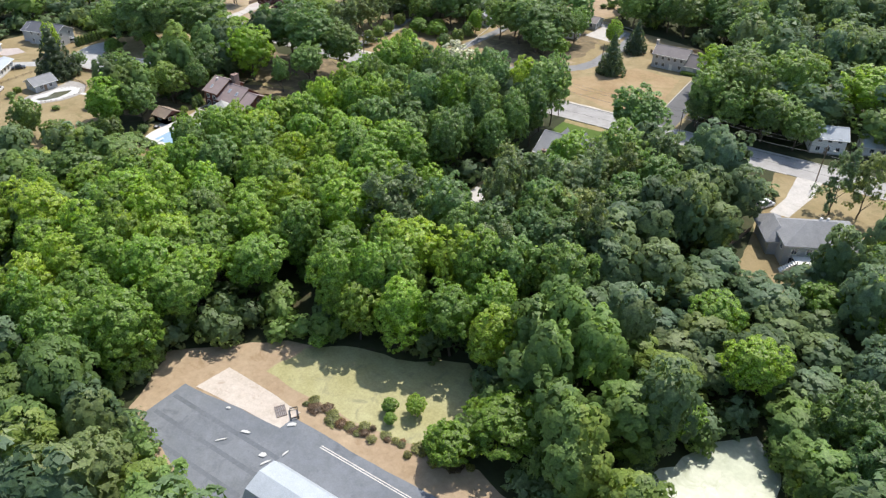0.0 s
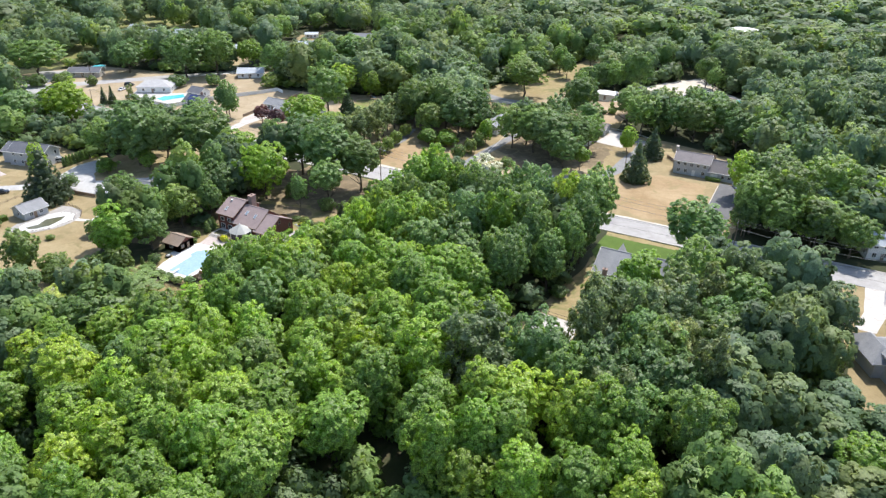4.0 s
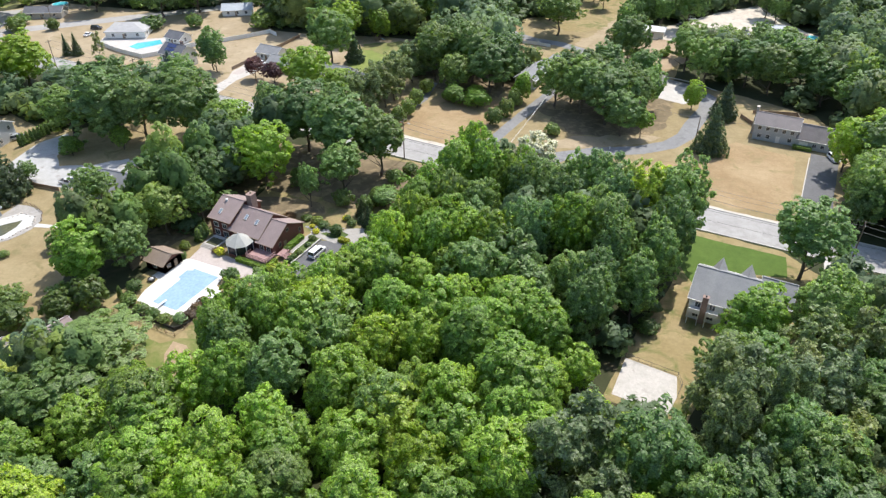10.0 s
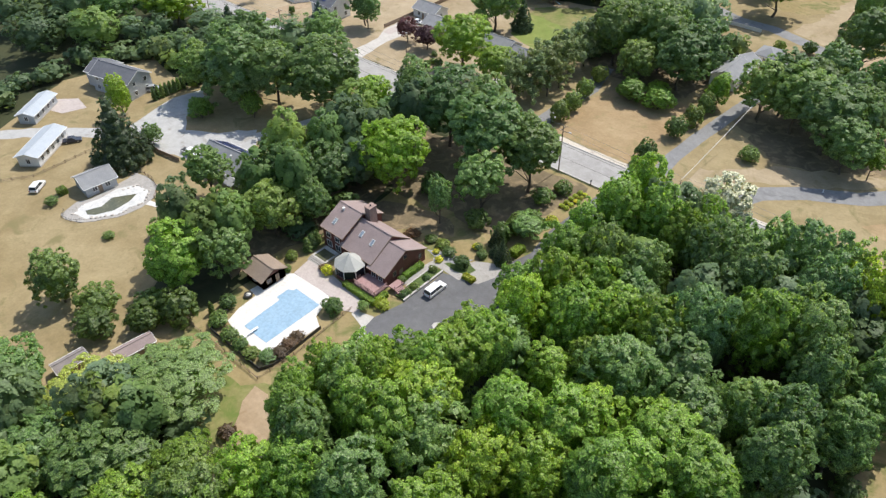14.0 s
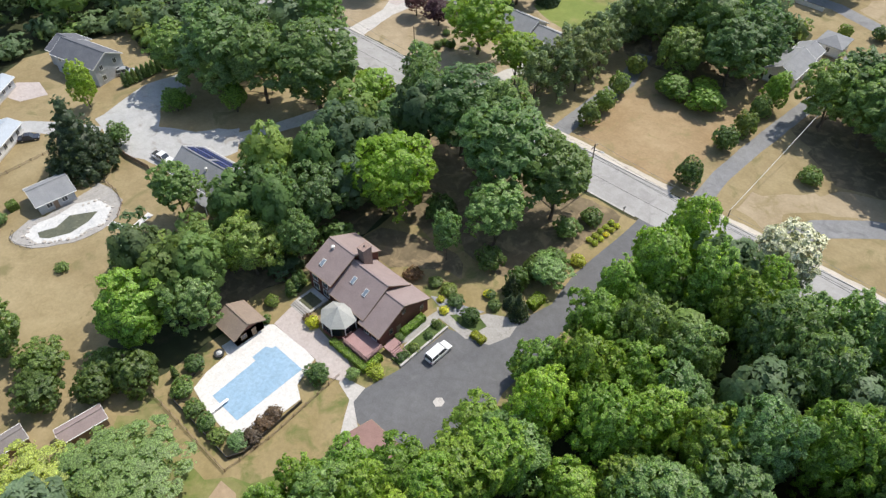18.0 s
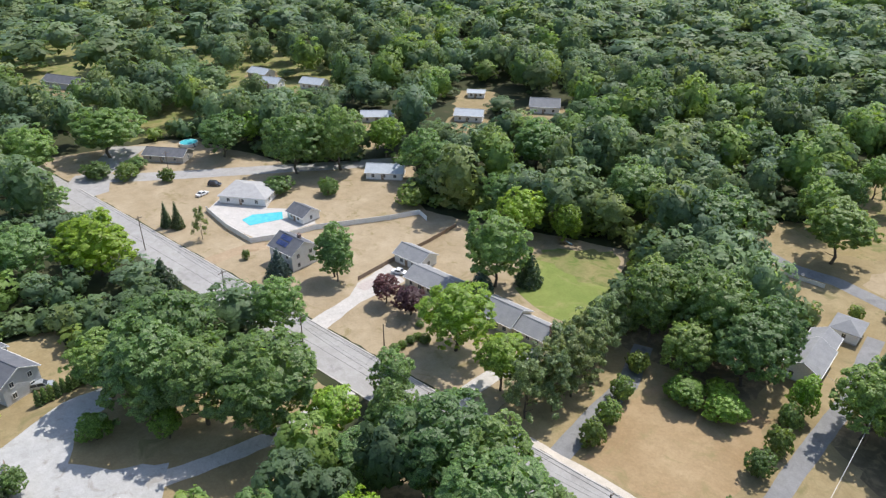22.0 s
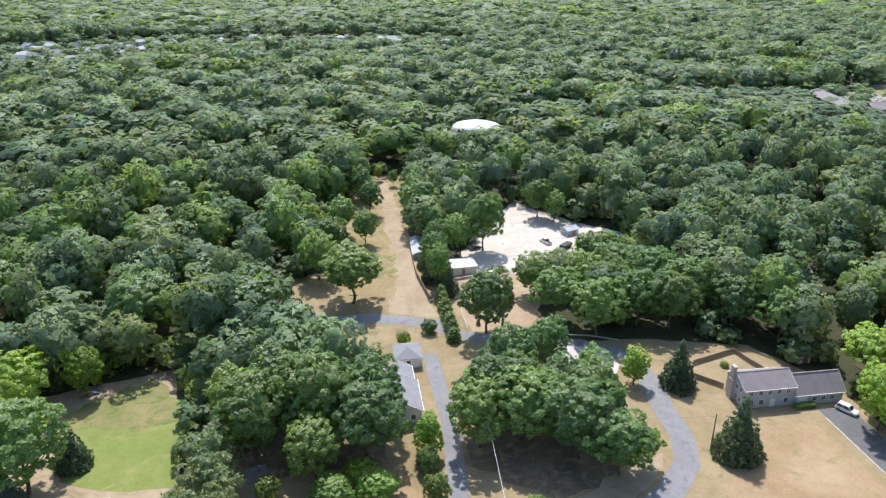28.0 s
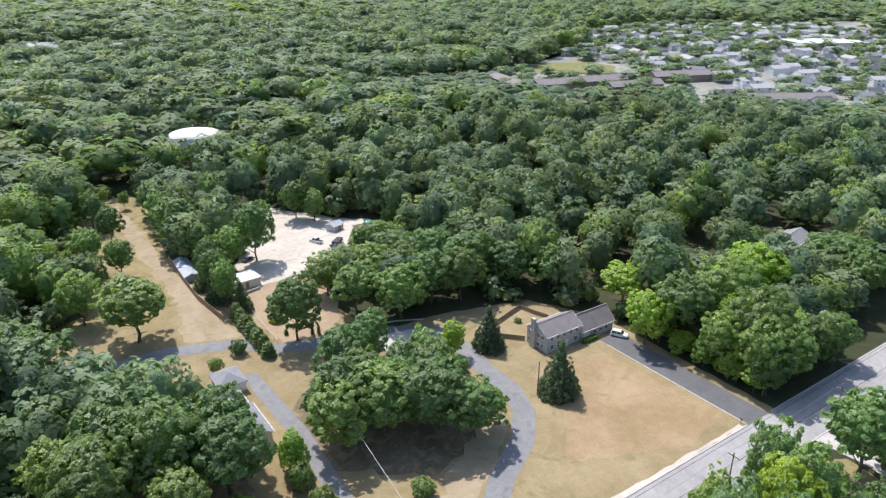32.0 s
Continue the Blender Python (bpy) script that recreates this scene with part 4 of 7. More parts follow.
grove("maple", [(-25.6, 77.6, 15.3, 6.6), (-41.8, 82.2, 18.2, 9.0)], "trees in front of the ranch house")
grove("grey", [(-40.8, 60.6, 13, 5.1)])
grove("oak", [(-52, 110.5, 21.6, 9.4), (-75.8, 59.1, 16.5, 6.8), (-87.8, 86.3, 16.2, 6.0), (-85.4, 85.2, 12.5, 4.8)])
grove("oak", [(-221, 90, 20.1, 14), (-221.4, 62.6, 18.9, 11), (-188.3, 118.8, 17.7, 9.6), (-154, 126.6, 23.6, 11.5), (-144.8, 139.3, 23.6, 11), (-116.3, 152, 18.9, 8.6), (-101.4, 147.8, 20.1, 9.6), (-97.5, 168.4, 20.1, 9), (-88.7, 184.1, 20.1, 11), (-74.4, 143.5, 16.5, 7.6)], "big oaks round the western houses")
grove("grey", [(-146.4, 29.8, 17.7, 10), (-185.6, 52.1, 10.6, 8), (-202, 91, 5, 4.2)])
grove("spruce", [(-115, 52, 11, 4.4)])
grove("maple", [(-189.9, 132.9, 15.3, 8), (-141.3, 159.3, 16.5, 7.6), (-62.6, 137.6, 16.5, 7.8)])
grove("lime", [(-51.1, 143.2, 13, 4.8)])
grove("shrub", [(-205, 77.5, 6, 5.4), (-145, 111, 6, 5.6), (-104, 135, 7, 6.4)])
grove("oak", [(127.8, 75.6, 19, 7.2), (135, 81.4, 22.5, 9.2), (127.4, 86.4, 16.5, 6.4), (130.9, 100.8, 20.1, 10), (146.4, 98.6, 21.2, 10), (200, 95.2, 17.7, 11), (193.1, 84.4, 17.7, 8.5)], "trees east of the long driveway")
grove("maple", [(121.9, 104.7, 16.5, 6.4), (132.4, 122.1, 15.3, 7.6), (168.3, 103.9, 18.9, 10), (150.2, 116.2, 15.3, 7), (144.3, 76.7, 15.3, 7)], "bright trees east of the long driveway")
grove("lime", [(137.2, 89.4, 16.5, 5)])
grove("maple", [(83.3, -8, 10.6, 4.4), (79.8, -14.3, 13, 5), (88, -14, 7, 4), (95, -15.5, 7, 4.2), (101.5, -16.5, 8, 4.2)], "low trees behind the games court")
grove("oak", [(183.8, -39.2, 17.7, 7), (187.7, -50, 17.7, 7)], "dark trees beside the green pond")
grove("maple", [(167.1, -35.7, 16.5, 6), (160, -49.6, 10.6, 4)], "bright trees beside the green pond")
grove("oak", [(126.8, 72.5, 13, 5), (135.2, 72.7, 16.5, 6.4), (145.1, 73.7, 16.5, 6.6), (154.3, 72.9, 14.2, 6)], "trees at the corner of the road")
grove("oak", [(1.3, 199.7, 16.5, 7), (5.2, 214.5, 16.5, 6.6), (40.6, 224.6, 15.3, 5.4), (37.6, 187.4, 15.5, 4.4), (38.2, 198.2, 16, 4.8), (39.8, 209.4, 15.5, 5.0)], "oaks beside the sandy track")
grove("spruce", [(37.2, 193.0, 14.5, 4.0), (36.8, 203.6, 13, 3.8), (40.6, 183.0, 10.5, 3.2)], "dark conifers beside the sandy track")
grove("oak", [(20.4, 258, 15, 5.2), (17.6, 274, 16, 5.8), (17.5, 292, 15, 5.6), (38.6, 262, 16, 6), (39.8, 281, 15, 6), (26.5, 303, 8, 2.4), (32.5, 294, 8, 2.2)], "small oaks along the end of the track")
grove("maple", [(110, -56.4, 17.7, 6), (117.9, -52.5, 17.7, 6), (126.8, -52.9, 16.5, 5.5), (101.1, -58.2, 14.2, 5)], "trees leaning over the algae pond")
grove("oak", [(89.6, 33.4, 21, 5.6), (88.6, 24.5, 20, 5.4), (86.8, 16.2, 17.7, 5)], "dark trees beside the back yard")
grove("grey", [(87.8, 43.8, 24, 7.2), (88.6, 49.5, 23.6, 5.4), (75.8, 51.4, 17.7, 4.4), (-16.8, 165.4, 20.1, 12), (-43.6, 170.3, 20.1, 11)])
grove("maple", [(20.1, -49.4, 14.2, 5.4)])
grove("blue", [(-53.4, 106.6, 9.5, 3.0), (-99.8, 76.7, 9, 3.4)], "blue spruces")
grove("spruce", [(-46.2, 117.6, 11.5, 3.8)])
grove("shrub", [(-52.0, 72.8, 2.2, 1.4), (-51.8, 75.2, 1.9, 1.2), (-51.6, 77.6, 1.9, 1.2), (-51.4, 80.0, 1.8, 1.2)], "low shrubs across the front lawn")
grove("spruce", [(-150, 72.6, 9, 1.8), (-146.5, 74.4, 9.5, 2.0)], "conifers by the street")
grove("pine", [(-134.5, 75.2, 10.6, 2.4)])
grove("shrub", [(-114.5, 76.6, 3, 1.3), (-131, 122, 6, 4), (-196, 84, 6, 4.5), (-183, 92, 5, 3)])
grove("lime", [(-136.3, 45.4, 18.9, 11.4)])
grove("purple", [(-68, 86, 8.4, 4.5), (-59.6, 86.2, 8.0, 4.4), (-104, 11, 5, 2.6)], "purple-leaved trees")
# groups of big oaks on the lawns
grove("oak", [(12.3, 112.4, 19.6, 8.7), (-9.8, 114.3, 20.2, 8.4), (-5.8, 126, 20.2, 8.6), (2.3, 106.7, 15.0, 6.6), (2.6, 118.5, 21.6, 9.1), (13.8, 120, 19.2, 7.7), (-14.3, 123.5, 17.6, 7)], "group of big oaks")
grove("oak", [(39.5, 117.2, 18.6, 8.7), (55, 105, 19.0, 9.6), (45.5, 110, 19.4, 8.7), (35.8, 111.5, 16.8, 7.5), (60.3, 113, 17.6, 7.6), (46, 121, 17.2, 7.2), (61.4, 99.3, 14.6, 6.8), (53.5, 116, 17.6, 7.5), (46.4, 130.5, 18.2, 7.4), (57.5, 138.5, 15.5, 6.0), (63.2, 122.5, 14.8, 5.6)], "group of big oaks by the lane")
grove("maple", [(67.1, 101, 10, 3.6), (24.8, 110.8, 10.6, 3.6), (76.5, 128.7, 10.6, 3.8)])
grove("spruce", [(86.7, 126.8, 13, 4.4), (87.3, 101, 15.5, 5.0)], "dark conifers on the lawn")
grove("oak", [(11.6, 181.6, 19.6, 11), (9.6, 237, 15.5, 6.2), (17.2, 227.4, 13.2, 4.8), (57.4, 215.4, 22.4, 7.4), (46.8, 158.6, 20.4, 8.2), (47.4, 211.6, 15.5, 5.6), (38.7, 240.9, 20.1, 9), (89.7, 239, 13, 4.6), (65.5, 178.5, 14.2, 7), (67.3, 163.2, 16.5, 8), (76.1, 153.2, 17.7, 8), (85, 245.9, 16.5, 6), (88.9, 157.1, 17.7, 8), (79.2, 175.3, 15.3, 8), (92, 184, 14, 7.4), (88.5, 196.5, 12.5, 5.6), (98, 203, 10.5, 4.8), (97, 153.4, 18, 8), (105.5, 161, 19, 8.4), (113.5, 150.6, 17, 7.4), (84.5, 165.5, 17.5, 7.6), (98, 171, 18, 8), (121.5, 141, 16.5, 7)], "oaks by the track and yard")
grove("oak", [(116.1, 46.3, 20.1, 9.4), (87.1, 15, 13, 5.4)], "trees round the grey-roofed house")
grove("maple", [(109.4, 15.4, 17.7, 7.4)], "trees round the grey-roofed house")
grove("grey", [(107.1, 0.1, 17.7, 6.4)], "trees round the grey-roofed house")
grove("pine", [(106.1, -11, 22.1, 5), (109.1, -16, 23.2, 5.2), (115.9, -9, 22.1, 5.4), (108.1, -20.7, 22.9, 5), (121.8, -0.2, 20.1, 5), (125.7, 11.7, 18.9, 5), (130.6, 21.5, 18.9, 5), (112, -23.6, 18.9, 5), (123.8, -11.7, 17.7, 5)], "pines with bare trunks")
grove("pine", [(169, 41.4, 17.7, 4.7), (174.9, 43.3, 17.7, 4.7)], "tall pines beside the road")
grove("maple", [(183, 8, 17, 6.8), (174, -6, 12, 5.6), (185, -5, 17, 7.6), (158, -22, 12, 5.6), (142.6, 38, 14.2, 5.8)], "trees behind the grey house")
grove("maple", [(117, -70, 3.2, 1.7), (121, -68, 4.2, 2.0), (118.5, -72, 2.4, 1.3), (96, -64.5, 3.4, 2.4), (128, -72, 4.4, 2.8)], "shrubs in the algae pond", " growing at the pond edge")
grove("lime", [(137.5, -66, 11, 7), (131, -73, 8, 4.9)])

# ---- woodland ----
def spread_points(x0, x1, y0, y1, gap, seed, keep):
    """Seeded points at least about gap apart, where keep(x, y) holds."""
    rng = random.Random(seed)
    out = []
    nx, ny = int((x1 - x0) / gap), int((y1 - y0) / gap)
    for i in range(nx):
        for j in range(ny):
            x = x0 + (i + 0.5 + (j % 2) * 0.5 + rng.uniform(-0.47, 0.47)) * gap
            y = y0 + (j + 0.5 + rng.uniform(-0.47, 0.47)) * gap
            if keep(x, y):
                out.append((x, y))
    return out


def edge_gap(x, y, poly):
    best = 1e9
    for (xa, ya), (xb, yb) in zip(poly, poly[1:] + poly[:1]):
        dx, dy = xb - xa, yb - ya
        t = max(0.0, min(1.0, ((x - xa) * dx + (y - ya) * dy) / (dx * dx + dy * dy)))
        best = min(best, math.hypot(x - xa - t * dx, y - ya - t * dy))
    return best


SINGLE = [(o.matrix_basis.translation.x, o.matrix_basis.translation.y, o.matrix_basis.to_scale().x * 5.0) for o in scene.objects if o.name.startswith("tree")]


def wooded(x, y, margin=3.0):
    if 53 < y < 72.5 and -240 < x < 330:
        return False
    if any(inside(x, y, p) for p in OPEN):
        return False
    if any(edge_gap(x, y, p) < margin for p in OPEN):
        return False
    return all((x - a) ** 2 + (y - b) ** 2 > (r * 0.72) ** 2 for a, b, r in SINGLE)


def near_zone(x, y):
    return -46 < x < 192 and max(-112, -100 + 0.9 * (x - 130)) < y < 54


rw = random.Random(21)
nearby = []
for x, y in spread_points(-46, 192, -112, 54, 8.0, 3, lambda x, y: near_zone(x, y) and wooded(x, y) and not (84 < x < 106 and -24 < y < 0) and not (118 < x < 152 and y > 40)):
    bright = noise.noise(Vector((x * 0.018 + 3.1, y * 0.018, 0.7)))
    u = rw.random() + bright * 0.9 - max(0, (x - 92) / 190)
    kind = "maple" if u > 0.1 else ("oak" if u > -0.4 else "grey")
    if x > 55 and y > 2 and x < 90:
        kind = "oak" if rw.random() < 0.75 else "grey"
    if 46 < x < 60 and 12 < y < 22:
        kind = "maple" if x > 54 else "oak"
    if x > 88 and -38 < y < 22:
        kind = rw.choice(("pine", "oak", "pine", "oak"))
    elif x > 100 and y >= 15:
        kind = rw.choice(("pine", "oak", "grey"))
    elif rw.random() < 0.07 and not (46 < x < 60 and 12 < y < 22):
        kind = "lime"
    if x > 100 and y < -38 and int(x * 7 - y * 3) % 5 < 4:
        kind = "maple"
    if not (14 < x < 132 and -97 < y < 22):
        nearby.append((x, y, rw.uniform(8.5, 13) if 146 < x < 178 and -48 < y < 0 else rw.uniform(14, 21.5), rw.uniform(4.8, 6.6), kind if kind in ("maple", "oak", "grey") else "grey"))
        continue
    h = rw.uniform(15.5, 20.5) + (2.0 if y > 12 else 0.0) + (3.5 if x > 97 and -42 < y < -8 else 0.0)
    h -= 4.0 if 46 < x < 54 and 12 < y < 22 else 0.0
    tree(kind, x, y, h, rw.uniform(5.2, 7.4) * (0.66 + 0.34 * h / 19), "front woodland trees")
rw = random.Random(22)
under = [(x, y, rw.uniform(3.5, 7.5), rw.uniform(2.6, 4.4), "maple" if rw.random() < 0.6 else "oak") for x, y in spread_points(-46, 192, -112, 54, 8.4, 4, lambda x, y: near_zone(x, y) and wooded(x, y, 0.8))]


def canopy(name, spots, template, mats, label):
    """A joined stretch of woodland: template crowns set at spots, by foliage material."""
    rng = np.random.default_rng(len(spots))
    for key in mats:
        mine = [s for s in spots if s[4] == key]
        if not mine:
            continue
        blocks, soft = [], []
        for x, y, h, r, _ in mine:
            t = template[rng.integers(len(template))]
            a = rng.uniform(0, 6.283)
            c, s = math.cos(a), math.sin(a)
            q = np.empty_like(t)
            q[:, 0] = (t[:, 0] * c - t[:, 1] * s) * (r / 5) + x
            q[:, 1] = (t[:, 0] * s + t[:, 1] * c) * (r / 5) + y
            q[:, 2] = t[:, 2] * (h / 14)
            blocks.append(q)
            soft.append(soft_normals(q, np.array([x, y, h * 0.52]), np.array([r, r, h * 0.45])))
        solo(name, tri_mesh(name, np.vstack(blocks), M["wood_" + key], np.vstack(soft)), None, label % {"maple": "bright green", "oak": "dark green", "grey": "grey-green"}[key], "woodland", kind="stuff")


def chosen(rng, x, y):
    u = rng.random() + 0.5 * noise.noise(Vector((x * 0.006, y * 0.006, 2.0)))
    # Beyond 420 m mostly pale grey crowns, standing in for haze.
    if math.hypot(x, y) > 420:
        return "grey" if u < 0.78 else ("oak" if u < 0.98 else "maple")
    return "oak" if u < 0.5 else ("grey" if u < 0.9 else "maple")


def town_edge(x, y):
    """Young growth in front of the town leaves its nearest streets in sight."""
    if -400 < x < 160 and 600 < y < 860 and edge_gap(x, y, TOWN_WEST) < 80:
        return 7.0
    return 10.0 if 260 < x < 560 and 60 < y < 470 and edge_gap(x, y, TOWN) < 65 else 99.0


def looked_at(x, y):
    """Whether a spot lies in the wide fan of wooded country to the north, closing with distance."""
    d, a = math.hypot(x, y), math.degrees(math.atan2(x, y))
    return -78 < a < 72 and (d < 800 or a > -34)


def lot_top(x, y):
    """How tall the trees may be in front of the houses in the woods, where younger growth leaves them in sight."""
    best = 99.0
    for hx, hy in LOTS + [(86, 372), (219, 121), (97, 216), (106, 219)]:
        d = math.hypot(hx, hy + 20)
        ux, uy = -hx / d, -(hy + 20) / d
        a, b = (x - hx) * ux + (y - hy) * uy, abs((x - hx) * -uy + (y - hy) * ux)
        if -4 < a < 75 and b < 15:
            best = min(best, max(5.0, 0.27 * a + (6.0 if hy > 300 or hx > 200 else 1.0)))
    return best


mid, far, remote = [], [], []
rm = random.Random(33)
for x, y in spread_points(-330, 376, -150, 320, 12.0, 7, lambda x, y: wooded(x, y) and not near_zone(x, y)):
    if x < -215 and y > 88 and rm.random() < 0.4:
        continue
    if y < -60 and x < -20 or y < 0 and x < -110 or y < 30 and x < -200:
        continue
    tall = rm.random()
    if tall < 0.05:
        continue
    top = min(lot_top(x, y), town_edge(x, y), 9.0 if -175 < x < -86 and 22 < y < 54 else 99.0)
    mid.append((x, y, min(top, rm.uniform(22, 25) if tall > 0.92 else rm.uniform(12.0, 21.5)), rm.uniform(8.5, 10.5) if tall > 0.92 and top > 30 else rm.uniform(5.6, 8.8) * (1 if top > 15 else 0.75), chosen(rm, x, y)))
for x, y in spread_points(-950, 950, 30, 1000, 19.0, 8, lambda x, y: not (-330 < x < 376 and -150 < y < 320) and looked_at(x, y) and not any(inside(x, y, p) for p in OPEN)):
    inn = any(inside(x, y, p) for p in TOWNS)
    if x < -330 and x > -480 and 90 < y < 260 and rm.random() < 0.45:
        continue
    if x < -480 and y < 90 or inn and rm.random() < 0.35 or inside(x, y, [(395, 470), (462, 495), (488, 452), (452, 418)]):
        continue
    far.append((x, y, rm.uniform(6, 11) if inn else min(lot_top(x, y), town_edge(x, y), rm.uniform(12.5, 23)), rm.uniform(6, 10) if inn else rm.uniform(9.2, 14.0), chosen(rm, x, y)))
for x, y in spread_points(-1900, 2300, 60, 2700, 36, 9, lambda x, y: not (-950 < x < 950 and 30 < y < 1000) and looked_at(x, y)):
    if y > 0.35 * abs(x) and x * x + y * y < 2600**2:
        inn = any(inside(x, y, p) for p in TOWNS)
        if inn and rm.random() < 0.5:
            continue
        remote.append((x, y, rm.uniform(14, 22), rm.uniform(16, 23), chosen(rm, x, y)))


MID = [crown_points(("broad", "tall", "broad", "broad")[k % 4], 60 + k, 900, 0.50, 40) for k in range(10)]
FAR = [crown_points(("broad", "tall", "broad")[k % 3], 80 + k, 230, 0.90, 16) for k in range(8)]
REMOTE = [crown_points("broad", 90 + k, 46, 1.9, 8)[: 46 * 3 + 72] for k in range(4)]
canopy("undergrowth", under, [crown_points("bush", 70 + k, 330, 0.8, 24) * np.array([1, 1, 1.5]) for k in range(3)], ("maple", "oak"), "%s undergrowth beneath the woodland trees")
EDGES = [LAWN_BLOCK, WEST_BLOCK, LEFT_LOT, YARD]
fringe = [(x, y, rw.uniform(3.0, 8.0), rw.uniform(2.2, 3.8), "maple" if rw.random() < 0.6 else "oak") for x, y in spread_points(60, 190, -112, -30, 4.6, 15, lambda x, y: wooded(x, y, 0.4) and min(edge_gap(x, y, p) for p in (QUARRY, POND_A, POND_B)) < 6.5)]
canopy("undergrowth", fringe, [crown_points("bush", 78 + k, 420, 0.62, 30) * np.array([1, 1, 1.5]) for k in range(3)], ("maple", "oak"), "%s thicket round the old paving and ponds")
skirt = [(x, y, rm.uniform(3.5, 8.5), rm.uniform(3.2, 5.4), "maple" if rm.random() < 0.3 else "oak") for x, y in spread_points(-240, 150, -60, 320, 6.4, 14, lambda x, y: not near_zone(x, y) and wooded(x, y, 1.6) and min(edge_gap(x, y, p) for p in EDGES) < 10)]
canopy("undergrowth", skirt, [crown_points("bush", 75 + k, 230, 0.95, 20) * np.array([1, 1, 1.5]) for k in range(3)], ("maple", "oak"), "%s thicket along the edge of the wood")
canopy("woodland", nearby, [crown_points("broad", 40, 2300, 0.42, 70), crown_points("tall", 41, 2300, 0.42, 70), crown_points("open", 42, 2300, 0.42, 60)], ("maple", "oak", "grey"), "%s wood edge of tall broadleaf trees")
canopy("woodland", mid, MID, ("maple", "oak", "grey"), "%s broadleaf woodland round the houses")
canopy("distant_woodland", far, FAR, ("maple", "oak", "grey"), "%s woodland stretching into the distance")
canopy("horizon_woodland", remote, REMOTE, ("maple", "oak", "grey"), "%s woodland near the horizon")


# ---- houses ----
WIN = {}


def window(parent, x, y, z, w, h, face, name="window", frame_mat="trim"):
    """A framed window on a wall; face: the way it looks, in degrees from +x. The pane lies within a real frame."""
    key = (w, h, frame_mat)
    if key not in WIN:
        t, d = 0.09, 0.09
        fr = Mb().box(-d, 0.03, -w / 2 - t, -w / 2, -h / 2 - t, h / 2 + t).box(-d, 0.03, w / 2, w / 2 + t, -h / 2 - t, h / 2 + t)
        fr.box(-d, 0.03, -w / 2, w / 2, h / 2, h / 2 + t).box(-d, 0.06, -w / 2 - 0.03, w / 2 + 0.03, -h / 2 - t, -h / 2).box(-d, 0.02, -0.025, 0.025, -h / 2, h / 2)
        WIN[key] = (fr.mesh("window", M[frame_mat]), Mb().box(-0.05, -0.02, -w / 2, w / 2, -h / 2, h / 2).mesh("pane", M["glass"]))
    ob = part(name, WIN[key][0], None, parent)
    ob.matrix_basis = pose(x, y, z, 0, 0, face) @ Matrix.Translation((0.07, 0, 0))
    part("pane", WIN[key][1], None, ob)
    return ob


def door(parent, x, y, w, h, face, material="trim", name="door"):
    mb = Mb().box(0, 0.06, -w / 2, w / 2, 0.05, h).box(0.06, 0.08, -w / 2 + 0.15, w / 2 - 0.15, 0.3, h * 0.45).box(0.06, 0.08, -w / 2 + 0.15, w / 2 - 0.15, h * 0.52, h - 0.2)
    ob = part(name, mb, material, parent)
    ob.matrix_basis = pose(x, y, 0, 0, 0, face)
    return ob


def gable_body(parent, x0, x1, y0, y1, eave, ridge, wall, ridge_y=None, name="wall"):
    ym = (y0 + y1) / 2 if ridge_y is None else ridge_y
    p = [(x, y, z) for x in (x0, x1) for y, z in ((y0, -0.1), (y1, -0.1), (y1, eave), (ym, ridge), (y0, eave))]
    return part(name, Mb().add(p, [(4, 3, 2, 1, 0), (5, 6, 7, 8, 9), (0, 1, 6, 5), (1, 2, 7, 6), (2, 3, 8, 7), (3, 4, 9, 8), (4, 0, 5, 9)]), wall, parent)


def gable_roof(parent, x0, x1, y0, y1, eave, ridge, roof, over=0.45, ridge_y=None, trim="trim"):
    """Two thick slopes with overhang, a ridge cap and white barge boards and gutters."""
    ym = (y0 + y1) / 2 if ridge_y is None else ridge_y
    for ya, sg in ((y0, -1), (y1, 1)):
        k = (ridge - eave) / abs(ym - ya)
        zo = eave - k * over
        yo = ya + sg * over
        pts = [(x0 - over, ym, ridge + 0.12), (x1 + over, ym, ridge + 0.12), (x1 + over, yo, zo + 0.12), (x0 - over, yo, zo + 0.12)]
        if sg > 0:
            pts = pts[::-1]
        part("roof_slope", Mb().slab(pts, 0.14), roof, parent)
        part("gutter", Mb().box(x0 - over, x1 + over, min(yo, yo + sg * 0.12), max(yo, yo + sg * 0.12), zo - 0.04, zo + 0.1), trim, parent)
        for xe in (x0 - over - 0.03, x1 + over + 0.03):
            part("barge_board", Mb().beam((xe, ym, ridge + 0.02), (xe, yo, zo + 0.02), 0.05, 0.2), trim, parent)
    part("ridge_cap", Mb().beam((x0 - over, ym, ridge + 0.15), (x1 + over, ym, ridge + 0.15), 0.3, 0.06), roof, parent)


